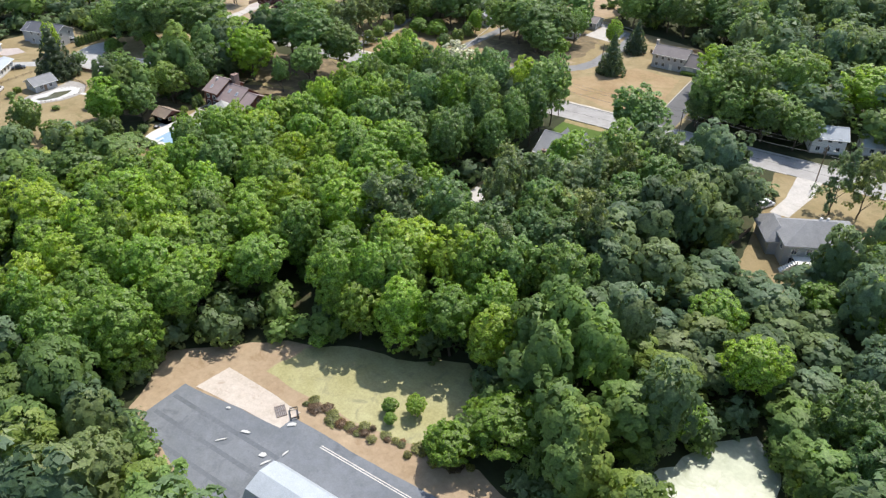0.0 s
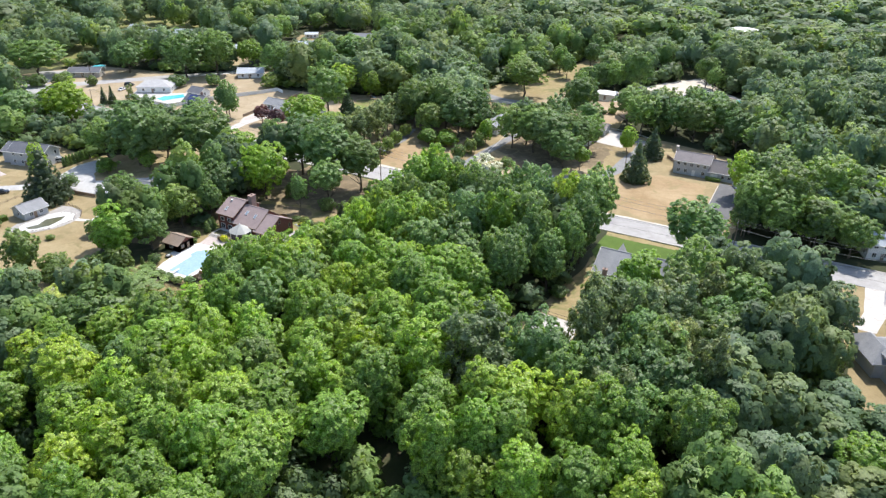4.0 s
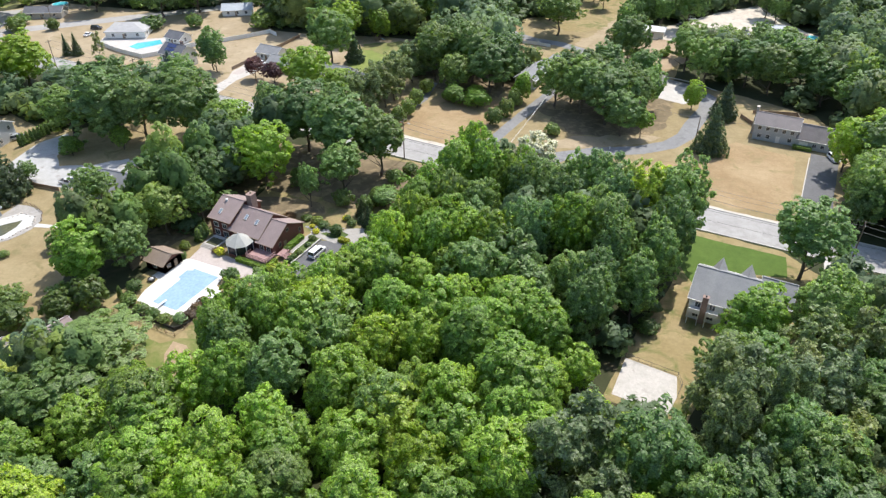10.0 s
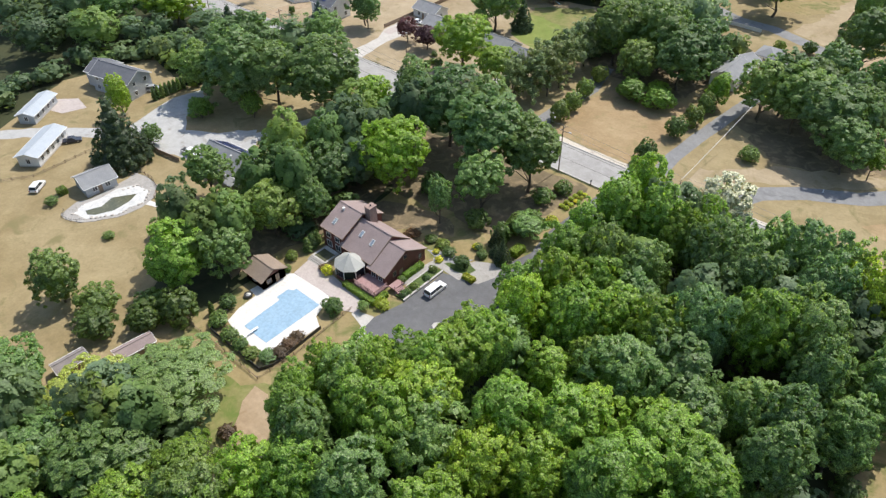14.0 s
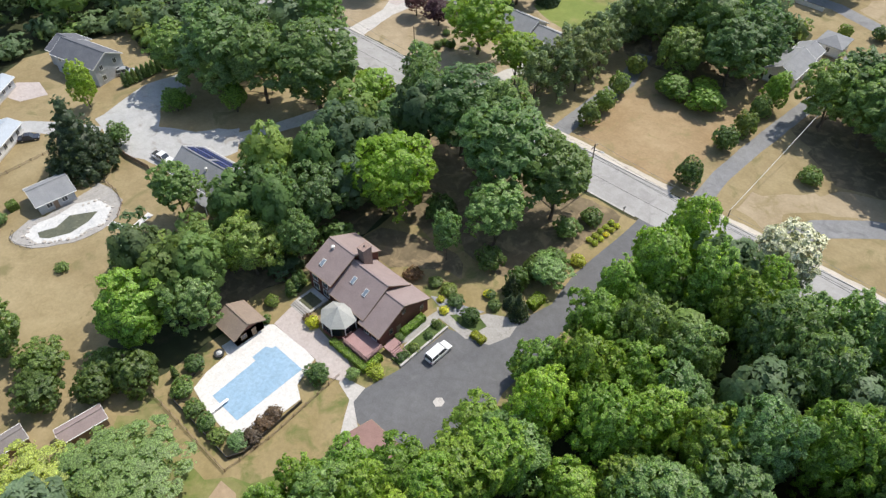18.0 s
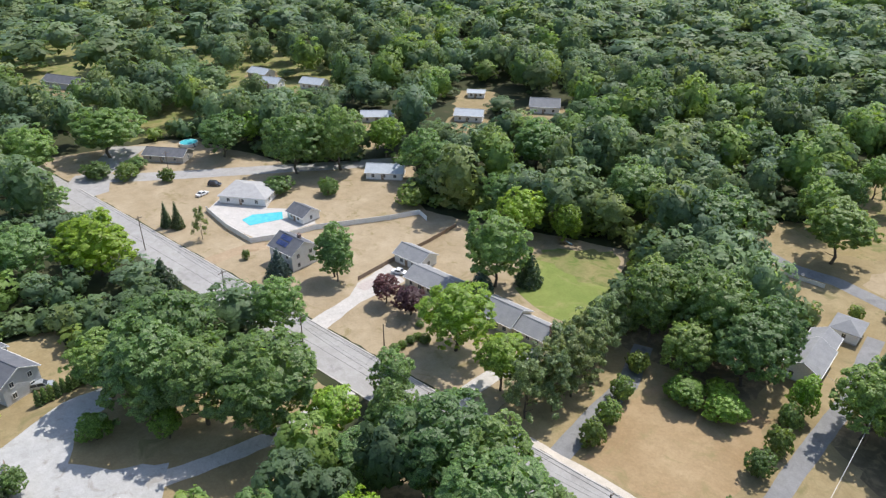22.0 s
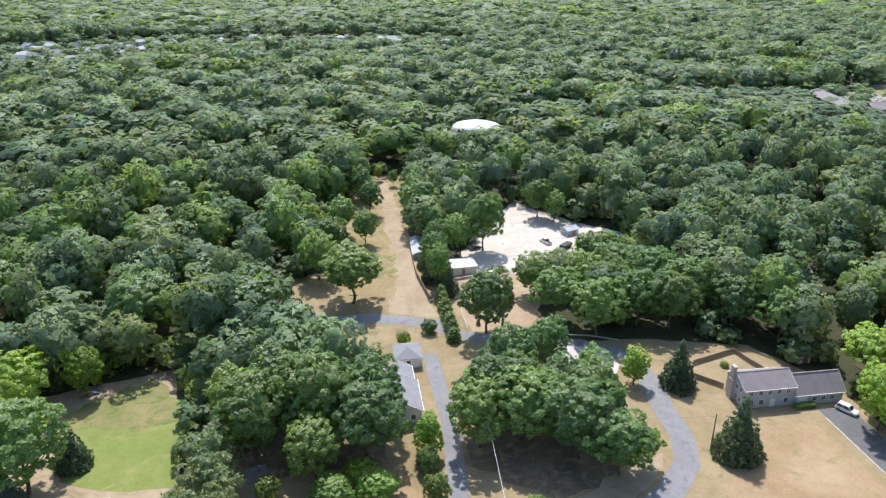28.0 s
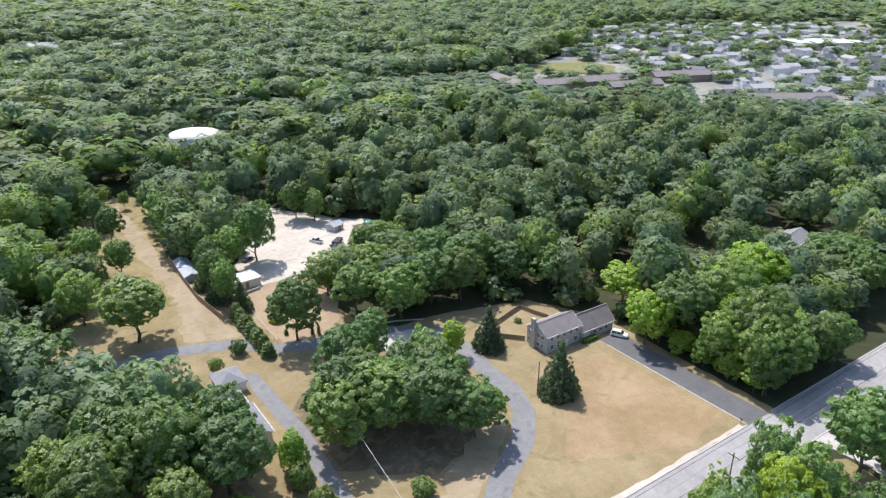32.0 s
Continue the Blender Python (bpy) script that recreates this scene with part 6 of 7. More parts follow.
for y in (-4, 0, 3):
    window(gry, -8.5, y, 3.9, 1.0, 1.2, 180)
part("balcony", Mb().box(-6.5, -1.5, -9.2, -6.0, 2.4, 2.6), "trim", gry)
for x in (-6.4, -4.0, -1.6):
    part("post", Mb().box(x - 0.07, x + 0.07, -9.2, -9.06, -0.1, 3.4), "trim", gry)
for k in range(7):
    part("step", Mb().box(-7.0 - 0.4 * k, -6.6 - 0.4 * k, -9.0, -7.6, -0.05, 2.4 - 0.34 * k), "trim", gry)
for x, y in ((0.5, 1.2), (2.0, 1.2)):
    part("roof_vent", Mb().rod((x, y, 7.6), (x, y, 8.4), 0.35, 0.3, 10), "trim", gry)
plain_house(161.5, 79.5, 20, 9, 7, 4.8, 7.0, "white", "roof_light", "white two-storey house across the road", (3, 3, 2), None, False, "house", True, 2)
plain_house(175, 86, 20, 10, 7, 3, 5, "white", "roof_light", "white bungalow across the road", (3, 3, 2))

# arched storage building on the old paving
hut = thing("storage_hangar", 118.5, -93.5, 0, 0, 1, "pale grey faceted metal storage hangar", "hangar")
PROFILE = [(-4.6, 0), (-4.4, 2.2), (-3.0, 4.3), (0, 5.2), (3.0, 4.3), (4.4, 2.2), (4.6, 0)]
for (ya, za), (yb, zb) in zip(PROFILE, PROFILE[1:]):
    part("roof_panel", Mb().add([(x, y, z) for x, y, z in ((-8, ya, za), (22, ya, za), (22, yb, zb), (-8, yb, zb), (-8, ya * 0.97, za - 0.08), (22, ya * 0.97, za - 0.08), (22, yb * 0.97, zb - 0.08), (-8, yb * 0.97, zb - 0.08))],
         [(0, 1, 2, 3), (7, 6, 5, 4), (0, 4, 5, 1), (1, 5, 6, 2), (2, 6, 7, 3), (3, 7, 4, 0)]), "roof_light", hut)
part("end_wall", Mb().add([(-7.9, y, z) for y, z in PROFILE] + [(-7.75, y, z) for y, z in PROFILE], [tuple(range(7)), tuple(range(13, 6, -1))]), "roof_light", hut)

# houses further north-west and in the woods
for x, y, yaw, lx, ly, ev, rd, wl, rf, lb in (
    (-203, 104, 32, 16, 8, 2.7, 4.4, "stone", "roof_dark", "long low house with a dark roof"),
    (-335, 124, 20, 22, 9, 3.2, 5.6, "greysiding", "roof_dark", "long grey house with several dark gables"),
    (-428, 145, 10, 9, 9, 5.5, 8.5, "white", "roof_light", "tall white gabled house"),
    (-128, 146, 35, 13, 8, 2.8, 4.6, "white", "roof_light", "low white house with a pale roof"),
    (-146, 216, 30, 12, 8, 3.0, 4.8, "white", "roof_light", "white house with a pale blue roof"),
    (-127.5, 247.5, 31, 13, 8, 3.4, 6.2, "white", "roof_grey", "white cape house with dormers"),
    (-166, 246, 34, 8, 6, 2.6, 3.4, "white", "roof_light", "small white building with a flat pale roof"),
    (-176, 189, 42, 14, 7, 2.8, 4.4, "white", "roof_light", "white house half hidden by trees"),
    (-238, 205, 20, 12, 8, 3, 5, "white", "roof_light", "white house behind trees"),
    (-255, 192, 20, 10, 7, 3, 5, "white", "roof_light", "pale house behind trees"),
    (-275, 200, 10, 12, 8, 3, 5, "cream", "roof_light", "pale house with a broad roof"),
    (-345, 225, 0, 12, 8, 3, 5, "cream", "roof_tan", "tan house far off in the trees"),
    (-452, 178, 0, 14, 8, 3, 5, "cream", "roof_tan", "tan house far off in the trees"),
    (-390, 165, 0, 12, 8, 3, 5, "white", "roof_grey", "pale house far off in the trees"),
    (219, 121, 10, 12, 8, 3, 5, "greysiding", "roof_grey", "low grey-roofed house in a clearing"),
    (148, 180, 0, 12, 8, 3, 5, "greysiding", "roof_grey", "grey-roofed house deep in the woods"),
    (99.8, 217.6, -8, 7.6, 5, 2.4, 3.4, "cream", "roof_tan", "small tan building beside the gravel yard"),
):
    plain_house(x, y, yaw, lx, ly, ev, rd, wl, rf, lb, (3, 3, 1))


# ---- vehicles ----
def car(kind, x, y, yaw, paint, label):
    """A parked car, van or pickup truck, facing +x."""
    ln, wd, ht, hood, deck = {"van": (5.0, 1.95, 1.78, 1.15, 0.12), "car": (4.6, 1.8, 1.46, 1.3, 0.9), "suv": (4.7, 1.9, 1.72, 1.25, 0.2), "pickup": (5.5, 1.95, 1.8, 1.35, 1.9)}[kind]
    ob = thing(kind if kind != "suv" else "car", x, y, 0.04, yaw, 1, label, kind if kind != "suv" else "car", "parked vehicles")
    h, w = ln / 2, wd / 2
    belt = 0.98 if kind != "car" else 0.86
    sect = [(-h, 0.45, 0.75), (-h + 0.1, 0.3, belt), (h - hood, 0.28, belt), (h - 0.25, 0.3, belt - 0.12), (h, 0.42, belt - 0.32)]
    v, f = [], []
    for px, z0, z1 in sect:
        k = 0.9 if abs(px) > h - 0.05 else 1.0
        v += [(px, -w * k, z0), (px, w * k, z0), (px, w * k, z1 - 0.08), (px, w * k * 0.93, z1), (px, -w * k * 0.93, z1), (px, -w * k, z1 - 0.08)]
    for i in range(len(sect) - 1):
        f += [(i * 6 + j, i * 6 + (j + 1) % 6, i * 6 + 6 + (j + 1) % 6, i * 6 + 6 + j) for j in range(6)]
    f += [tuple(range(6)), tuple(range(len(v) - 6, len(v)))]
    body = part("body", Mb().add(v, f), paint, ob)
    r0, r1 = -h + deck, h - hood
    if kind == "pickup":
        part("bed", Mb().box(-h + 0.12, r0 - 0.1, -w * 0.82, w * 0.82, belt - 0.02, belt + 0.015), "dark", ob)
    t0, t1 = r0 + (0.25 if kind != "car" else 0.6), r1 - 0.65
    wt = w * 0.78
    p = [(r0, -w * 0.92, belt), (r1, -w * 0.92, belt), (r1, w * 0.92, belt), (r0, w * 0.92, belt), (t0, -wt, ht - 0.07), (t1, -wt, ht - 0.07), (t1, wt, ht - 0.07), (t0, wt, ht - 0.07)]
    part("cabin_glass", Mb().add(p, [(0, 1, 5, 4), (1, 2, 6, 5), (2, 3, 7, 6), (3, 0, 4, 7), (4, 5, 6, 7), (3, 2, 1, 0)]), "glass", ob)
    part("roof", Mb().box(t0 - 0.03, t1 + 0.03, -wt - 0.02, wt + 0.02, ht - 0.08, ht - 0.02).box(t0 + 0.1, t1 - 0.15, -wt + 0.08, wt - 0.08, ht - 0.02, ht), paint, ob)
    for sy in (-1, 1):
        for px in (t0, (t0 + t1) / 2 - 0.1, t1):
            bx = r0 + (px - t0) * (r1 - r0) / (t1 - t0)
            part("pillar", Mb().beam((bx, sy * w * 0.925, belt), (px, sy * (wt + 0.01), ht - 0.06), 0.07, 0.1), paint, ob)
        part("headlight", Mb().box(h - 0.2, h - 0.02, sy * w * 0.62 - 0.18, sy * w * 0.62 + 0.18, belt - 0.36, belt - 0.2), "lamp_glass", ob)
        part("tail_light", Mb().box(-h - 0.02, -h + 0.12, sy * w * 0.76 - 0.1, sy * w * 0.76 + 0.1, 0.62, belt - 0.06), "tail", ob)
        for px in (-h + 0.95, h - 0.9):
            wl = part("wheel", Mb().rod((px, sy * (w - 0.2), 0.33), (px, sy * (w + 0.01), 0.33), 0.33, 0.33, 14), "tyre", ob)
            part("rim", Mb().rod((px, sy * (w - 0.02), 0.33), (px, sy * (w + 0.025), 0.33), 0.2, 0.2, 10), "rim", wl)
    return ob


car("van", 16.7, 6.3, 90, "carwhite", "white minivan parked on the dark driveway")
car("pickup", -62.4, 2.6, 10, "carwhite", "white pickup truck on the gravel drive")
car("suv", -100.0, 14.6, 60, "carsilver", "silver car beside the blue-grey house")
car("car", -90.6, -14.1, 60, "cardark", "dark car parked by the fence")
car("suv", -76.6, -29.4, 130, "carwhite", "white car on dry grass")
car("suv", -167, 100.7, 30, "cardark", "dark car by the pool fence")
car("car", -163, 93.2, 100, "carwhite", "white car by the pool fence")
car("car", -75.8, 99.0, 20, "carwhite", "white car in front of the garage")
car("suv", 119.6, 111.4, -60, "carwhite", "white car at the end of the driveway")
car("van", 154.9, 36.8, 60, "carwhite", "white van beside the grey house")
car("pickup", 80.8, 219, 110, "carwhite", "white pickup truck on the gravel yard")
car("car", 84, 210.5, 100, "cardark", "dark car at the yard edge")
car("suv", 54.3, 223, 20, "cardark", "dark car under a tree")
car("car", 54.9, 217, 20, "cardark", "dark car under a tree")
car("pickup", 56, 228, 20, "carsilver", "silver pickup truck at the yard edge")
car("suv", 124.5, 43, 90, "carsilver", "silver car on a driveway among pines")

# ---- poles, wires ----
def pole(x, y, h, yaw=0, arms=True, lamp=False):
    ob = thing("utility_pole", x, y, 0, yaw, 1, "weathered wooden utility pole with a crossarm" if arms else "plain weathered wooden utility pole", "utility pole", "roadside poles")
    part("pole", Mb().rod((0, 0, -0.3), (0, 0, h), 0.17, 0.11, 8), "polewood", ob)
    if arms:
        arm = part("crossarm", Mb().box(-0.06, 0.06, -1.15, 1.15, h - 0.75, h - 0.6), "polewood", ob)
        for k in (-1.05, -0.5, 0.5, 1.05):
            part("insulator", Mb().rod((0, k, h - 0.6), (0, k, h - 0.4), 0.05, 0.04, 6), "trim", arm)
    if lamp:
        part("lamp_arm", Mb().beam((0, 0, h - 1.6), (1.8, 0, h - 1.1), 0.06, 0.06), "dark", ob)
        part("lamp_head", Mb().box(1.5, 2.2, -0.15, 0.15, h - 1.2, h - 1.05), "rim", ob)
    return ob


POLES = [(-141, 60.5, 11), (-93.3, 56.6, 13), (-64.5, 56.9, 12.5), (-27, 56.6, 12), (10.6, 56.9, 12.3), (50, 56.6, 12), (88, 56.6, 12), (125.6, 56.4, 12), (163.3, 56.8, 11), (204, 56.6, 11)]
for k, (x, y, h) in enumerate(POLES):
    pole(x, y, h, 0, True, k in (4, 8))
pole(36.8, 110, 9.6, 90, True)
pole(82.7, 103.2, 9.2, 45, False)
pole(126, 73, 10, 0, False)
pole(-54, 71.4, 7.6, 0, False)
pole(-187.9, 95.5, 9, 0, True)


def wire(a, b, sag, r=0.018, label="thin sagging overhead cable", skin="wire"):
    ob = thing("cable", *a, 0, 1, label, "cable", "overhead cables")
    d = Vector(b) - Vector(a)
    pts = [Vector((d.x * f, d.y * f, d.z * f - sag * 4 * f * (1 - f))) for f in (k / 10 for k in range(11))]
    ring = [(p.x + i * r, p.y + i * r, p.z + j * r) for p in pts for i, j in ((-0.7, -1), (0.7, -1), (0.7, 1), (-0.7, 1))]
    faces = [(k * 4 + j, k * 4 + (j + 1) % 4, k * 4 + 4 + (j + 1) % 4, k * 4 + 4 + j) for k in range(10) for j in range(4)]
    part("span", Mb().add(ring, faces + [(0, 1, 2, 3), (40, 41, 42, 43)]), skin, ob)


for (xa, ya, ha), (xb, yb, hb) in zip(POLES, POLES[1:]):
    for off in (-1.05, 1.05):
        wire((xa, ya + off, ha - 0.42), (xb, yb + off, hb - 0.42), 0.7)
    wire((xa, ya, ha - 2.6), (xb, yb, hb - 2.6), 0.8, 0.03)
# Drawn thick and pale to carry the glint along this cable.
wire((35.4, 70.2, 1.7), (36.8, 110, 9.1), 0.3, 0.055, "thick pale service cable running down to a short post", "cable_glint")
stub = thing("cable_post", 35.4, 70.2, 0, 0, 1, "short weathered wooden post holding a cable", "post")
part("post", Mb().rod((0, 0, -0.2), (0, 0, 1.75), 0.12, 0.1, 8), "polewood", stub)
wire((36.8, 110, 9.1), (82.7, 103.2, 8.6), 0.8)
wire((82.7, 103.2, 8.6), (103, 116, 5.2), 0.4)
wire((36.8, 110, 8.6), (23, 124, 4.2), 0.4)

# ---- fences and low walls ----
def fence(points, h, gap, material, label, kind="rail", name="fence"):
    """Posts at every gap along a line of points; rails, boards or panels between them."""
    ob = thing(name, points[0][0], points[0][1], 0, 0, 1, label, "fence")
    ox, oy = points[0]
    for (xa, ya), (xb, yb) in zip(points, points[1:]):
        n = max(1, round(math.hypot(xb - xa, yb - ya) / gap))
        for k in range(n):
            p = (xa + (xb - xa) * k / n - ox, ya + (yb - ya) * k / n - oy)
            q = (xa + (xb - xa) * (k + 1) / n - ox, ya + (yb - ya) * (k + 1) / n - oy)
            w = 0.06 if kind == "wire" else 0.11
            part("post", Mb().box(p[0] - w / 2, p[0] + w / 2, p[1] - w / 2, p[1] + w / 2, -0.1, h + 0.08), material, ob)
            if kind == "panel":
                part("panel", Mb().beam((*p, h * 0.52), (*q, h * 0.52), 0.05, h * 0.92), material, ob)
                part("rail", Mb().beam((*p, h), (*q, h), 0.09, 0.07), material, ob)
            else:
                for z in ((0.35, 0.75) if kind == "rail" else (0.2, h - 0.05)):
                    part("rail", Mb().beam((*p, h * 0.9 * z if kind == "rail" else z), (*q, h * 0.9 * z if kind == "rail" else z), 0.04, 0.1 if kind == "rail" else 0.05), material, ob)
    return ob


fence([(-9.6, -22.6), (-7.2, -28.7), (7.2, -28.6), (8.3, -26.4), (7.6, -15)], 0.8, 1.8, "dark", "low black metal fence round the pool planting", "panel")
fence([(-12.8, -30.3), (8.6, -30.0), (9.0, -22.4), (8.0, -7.6)], 1.0, 2.4, "wood", "low weathered rail fence across the dry lawn")
fence([(-150.7, 87), (-135.3, 84), (-121.4, 83.2), (-116.8, 91), (-113.8, 101.5), (-107, 112), (-101.4, 121), (-97, 130), (-92, 128)], 1.7, 2.4, "vinyl", "long white vinyl panel fence", "panel")
fence([(-81.6, 89), (-82, 105), (-81.8, 118), (-82.4, 131)], 1.3, 2.4, "wood", "brown wooden board fence", "panel")
fence([(-8, 160.5), (0.2, 165), (5.5, 166.6), (14.2, 166.4)], 1.2, 2.4, "vinyl", "curved white vinyl fence beside the lane", "panel")
fence([(94.8, 135), (107.7, 139), (109, 133.4), (110.4, 129.5)], 1.3, 2.4, "wood", "weathered board fence round the back yard", "panel")
fence([(91.7, 130), (97, 124.2)], 1.3, 2.4, "wood", "weathered board fence beside the house", "panel")
fence([(32.9, 232), (32.2, 215), (32, 198), (34, 180)], 1.8, 2.6, "wood", "tall weathered board fence along the track", "panel")
fence([(41.8, 160), (42.2, 178), (43.5, 195)], 1.2, 3, "vinyl", "thin pale fence beside the hedge", "wire")
fence([(-82.4, 0.6), (-75, -2), (-68.8, -2.4), (-61.5, -1.2)], 1.2, 2.4, "wood", "brown board fence along the gravel drive", "panel")
fence([(-82.8, -12), (-82, -28), (-90, -40)], 1.0, 2.6, "wood", "weathered rail fence beside the track")
fence([(89.2, 5.1), (99.2, 4.5), (100.4, 2.2), (100.2, -1)], 1.0, 2.5, "dark", "low dark rail along the games court", "wire")
fence([(154.6, 23.2), (151, 8), (155, -3)], 1.2, 2.4, "wood", "weathered board fence by the grey house", "panel")

# garden round the brown house: walls, beds, hedges
def hedge(x0, x1, y0, y1, h, kind, label):
    """A clipped hedge: a leafy block of many tufts."""
    rng = np.random.default_rng(int(abs(x0 * 17 + y0 * 5)) + 3)
    n = int(150 * ((x1 - x0) + (y1 - y0)) * h) + 80
    p = np.stack([rng.uniform(x0, x1, n), rng.uniform(y0, y1, n), rng.uniform(0.05, h, n)], 1)
    s = rng.integers(0, 5, n)
    p[s == 0, 0], p[s == 1, 0], p[s == 2, 1], p[s == 3, 1], p[s == 4, 2] = x0, x1, y0, y1, h
    nr = np.zeros((n, 3))
    nr[s == 0, 0], nr[s == 1, 0], nr[s == 2, 1], nr[s == 3, 1], nr[s == 4, 2] = -1, 1, -1, 1, 1
    p += rng.normal(size=(n, 3)) * 0.06
    nr += rng.normal(size=(n, 3)) * 0.45
    nr /= np.linalg.norm(nr, axis=1, keepdims=True)
    t = np.cross(nr, rng.normal(size=(n, 3)))
    t /= np.linalg.norm(t, axis=1, keepdims=True)
    b = np.cross(nr, t)
    q = np.stack([p + t * 0.22, p - t * 0.14 + b * 0.16, p - t * 0.14 - b * 0.16], 1).reshape(-1, 3)
    cx, cy = (x0 + x1) / 2, (y0 + y1) / 2
    core = Mb().box(x0 + 0.05, x1 - 0.05, y0 + 0.05, y1 - 0.05, 0, h - 0.03)
    core = np.array([core.v[f[k]] for f in core.f for k in (0, 1, 2, 0, 2, 3)])
    q = np.vstack([q, core]) - np.array([cx, cy, 0])
    ob = thing("hedge", cx, cy, 0, 0, 1, label, "hedge")
    part("foliage", tri_mesh("foliage", q, M["leaf_" + kind]), None, ob)


hedge(2.2, 10.6, -4.7, -3.6, 1.0, "maple", "clipped green hedge along the deck")
hedge(9.9, 10.9, -3.4, -0.8, 1.0, "maple", "clipped green hedge at the deck corner")
hedge(9.0, 10.2, 5.0, 10.0, 1.1, "maple", "clipped green hedge under the gable wall")
hedge(18.2, 20.6, 12.6, 13.8, 0.9, "gold", "clipped golden hedge beside the driveway")
hedge(20.8, 22.6, 24.4, 27.4, 1.5, "lime", "clipped dark green hedge beside the driveway")
hedge(108.6, 113.4, 113.6, 114.8, 1.1, "shrub", "clipped hedge in front of the house")
solo("retaining_wall", Mb().box(13.85, 14.2, 0.2, 11.4, 0, 0.55), "concrete", "low pale retaining wall along the planting bed", "garden wall")
solo("retaining_wall", Mb().box(11.5, 11.75, 3.4, 11.4, 0, 0.5), "concrete", "low pale retaining wall along the path", "garden wall")
solo("planting_bed", Mb().box(11.75, 13.85, 0.3, 11.4, 0, 0.4), "groundcover", "raised bed with green ground cover", "planting bed")
area("garden_path", band([(9.0, 1.8), (10.6, 5), (10.6, 11), (11, 13.5)], 1.5), 0.06, "path", "pale concrete garden path", 0.05, "path")
area("garden_path", [(11, 12.2), (14.5, 12), (18, 12), (21.6, 13.4), (22.8, 17), (22.4, 21), (17, 18.4), (14.5, 15), (9.7, 13.6)], 0.055, "path", "pale gravel garden by the driveway", 0.3, "path")
area("planting_bed", [(12.4, 13.6), (15.5, 13.2), (18, 13.6), (18.6, 16), (16, 17), (13.6, 15)], 0.075, "groundcover", "planting bed with low shrubs", 0.4, "planting bed")
area("garden_stream", [(6.8, 14.2), (9.7, 13.7), (14.0, 14.9), (16.2, 18.2), (13.2, 17.6), (9.6, 15.6)], 0.08, "stream", "stony garden stream bed with grey pebbles", 0.4, "pond")
# Ground sheets whose dark mottled colour carries the shade under the trees.
area("planting_bed", [(-12.5, 14), (-4, 14.5), (1, 18), (8, 22), (4, 26), (-6, 24), (-12, 20)], 0.05, "soil", "bare soil behind the house, toned dark for tree shade", 0.8, "ground")
area("leaf_litter", [(-19, 30), (-10, 24), (2, 27), (14, 26), (18, 34), (20, 55), (-20, 55.5)], 0.026, "soil", "leaf litter and dry soil under the oaks, toned dark for shade", 1.2)
area("leaf_litter", [(-16, -8), (-14, 4), (-14, 20), (-20, 50), (-38, 50), (-36, 22), (-39, 4), (-38, -14), (-26, -18), (-16, -17)], 0.0305, "soil", "leaf litter between the trees beside the house, toned dark for shade", 1.2)
area("leaf_litter", [(-10, 108), (16, 108), (18, 122), (16, 138), (-4, 140), (-24, 134), (-24, 112)], 0.026, "soil", "leaf litter under the big oaks, toned dark for shade", 1.2)
area("leaf_litter", [(31, 108), (48, 94), (66, 98), (72, 112), (70, 136), (50, 142), (33, 132)], 0.026, "soil", "leaf litter under the oaks by the lane, toned dark for shade", 1.2)
grove("gold", [(-3.1, -4.0, 1.9, 1.3), (12.0, -3.4, 1.6, 1.6), (11.2, 13.6, 1.0, 1.0), (14.3, 21.6, 1.2, 1.0), (21.2, 39.2, 1.6, 1.6), (9, 15, 0.8, 0.8)], "golden shrubs")
for k in range(5):
    for j in range(2):
        tree("gold", 19.4 + j * 1.3 + k * 0.1, 45.4 + k * 1.7, 0.9, 0.75, "golden mounds by the driveway")
grove("grey", [(9.9, -6.4, 2.2, 1.3), (6.2, -26.2, 2.0, 1.8), (19.6, 31.6, 5.5, 4.4)])
grove("spruce", [(21.0, 21.8, 6.5, 1.9), (18.6, 22.6, 3, 1.4), (17, 25, 5.5, 1.8)])
grove("shrub", [(5.8, -10.3, 3, 2.2), (-7.6, -26.6, 2.4, 2.1), (-3.4, -27.4, 2.0, 1.8), (0.2, -27.4, 1.9, 1.7), (3.4, -27.5, 1.8, 1.6), (-10.2, -22.8, 2.6, 1.9), (15.7, 15.5, 2.6, 1.8), (12.9, 1.2, 1.3, 1.0), (13.1, 2.3, 1.2, 0.9), (13.1, 4.2, 1.3, 1.1), (13.1, 7.7, 1.2, 1.0), (12.5, 10.4, 1.4, 1.1), (16.9, 20.2, 1.6, 1.3), (11.4, 16.4, 1.6, 1.6), (8.6, 17.6, 1.5, 1.7), (5.6, 17.2, 1.3, 1.5), (-12, -6, 2, 1.4), (-9.5, -9.0, 1.6, 0.9),
                (14.8, 21.7, 1.4, 1.1), (16.7, 26.9, 5, 2.2), (17.5, 31, 5, 2.6), (18.9, 35, 4.5, 2.6), (10, 3.9, 1.6, 1.0), (15, 44, 3.5, 2.8), (16.5, 50, 3, 2.4), (10, 27, 5, 2.8), (-6, 31, 5, 3.4)], "garden shrubs")
grove("russet", [(1.3, 15.9, 1.5, 1.9), (7.0, -24.0, 1.7, 1.7), (6.6, -21.6, 1.7, 1.6), (6.4, -19.4, 1.6, 1.5), (-4.6, -3.9, 1.3, 1.0)], "brownish shrubs")
grove("hedge", [(-11.4, -2.2, 4, 1.1), (-11.6, -0.8, 4.2, 1.1), (-11.8, 0.6, 4.2, 1.1), (-10.8, -26.0, 3.4, 0.7)], "upright evergreens by the house")
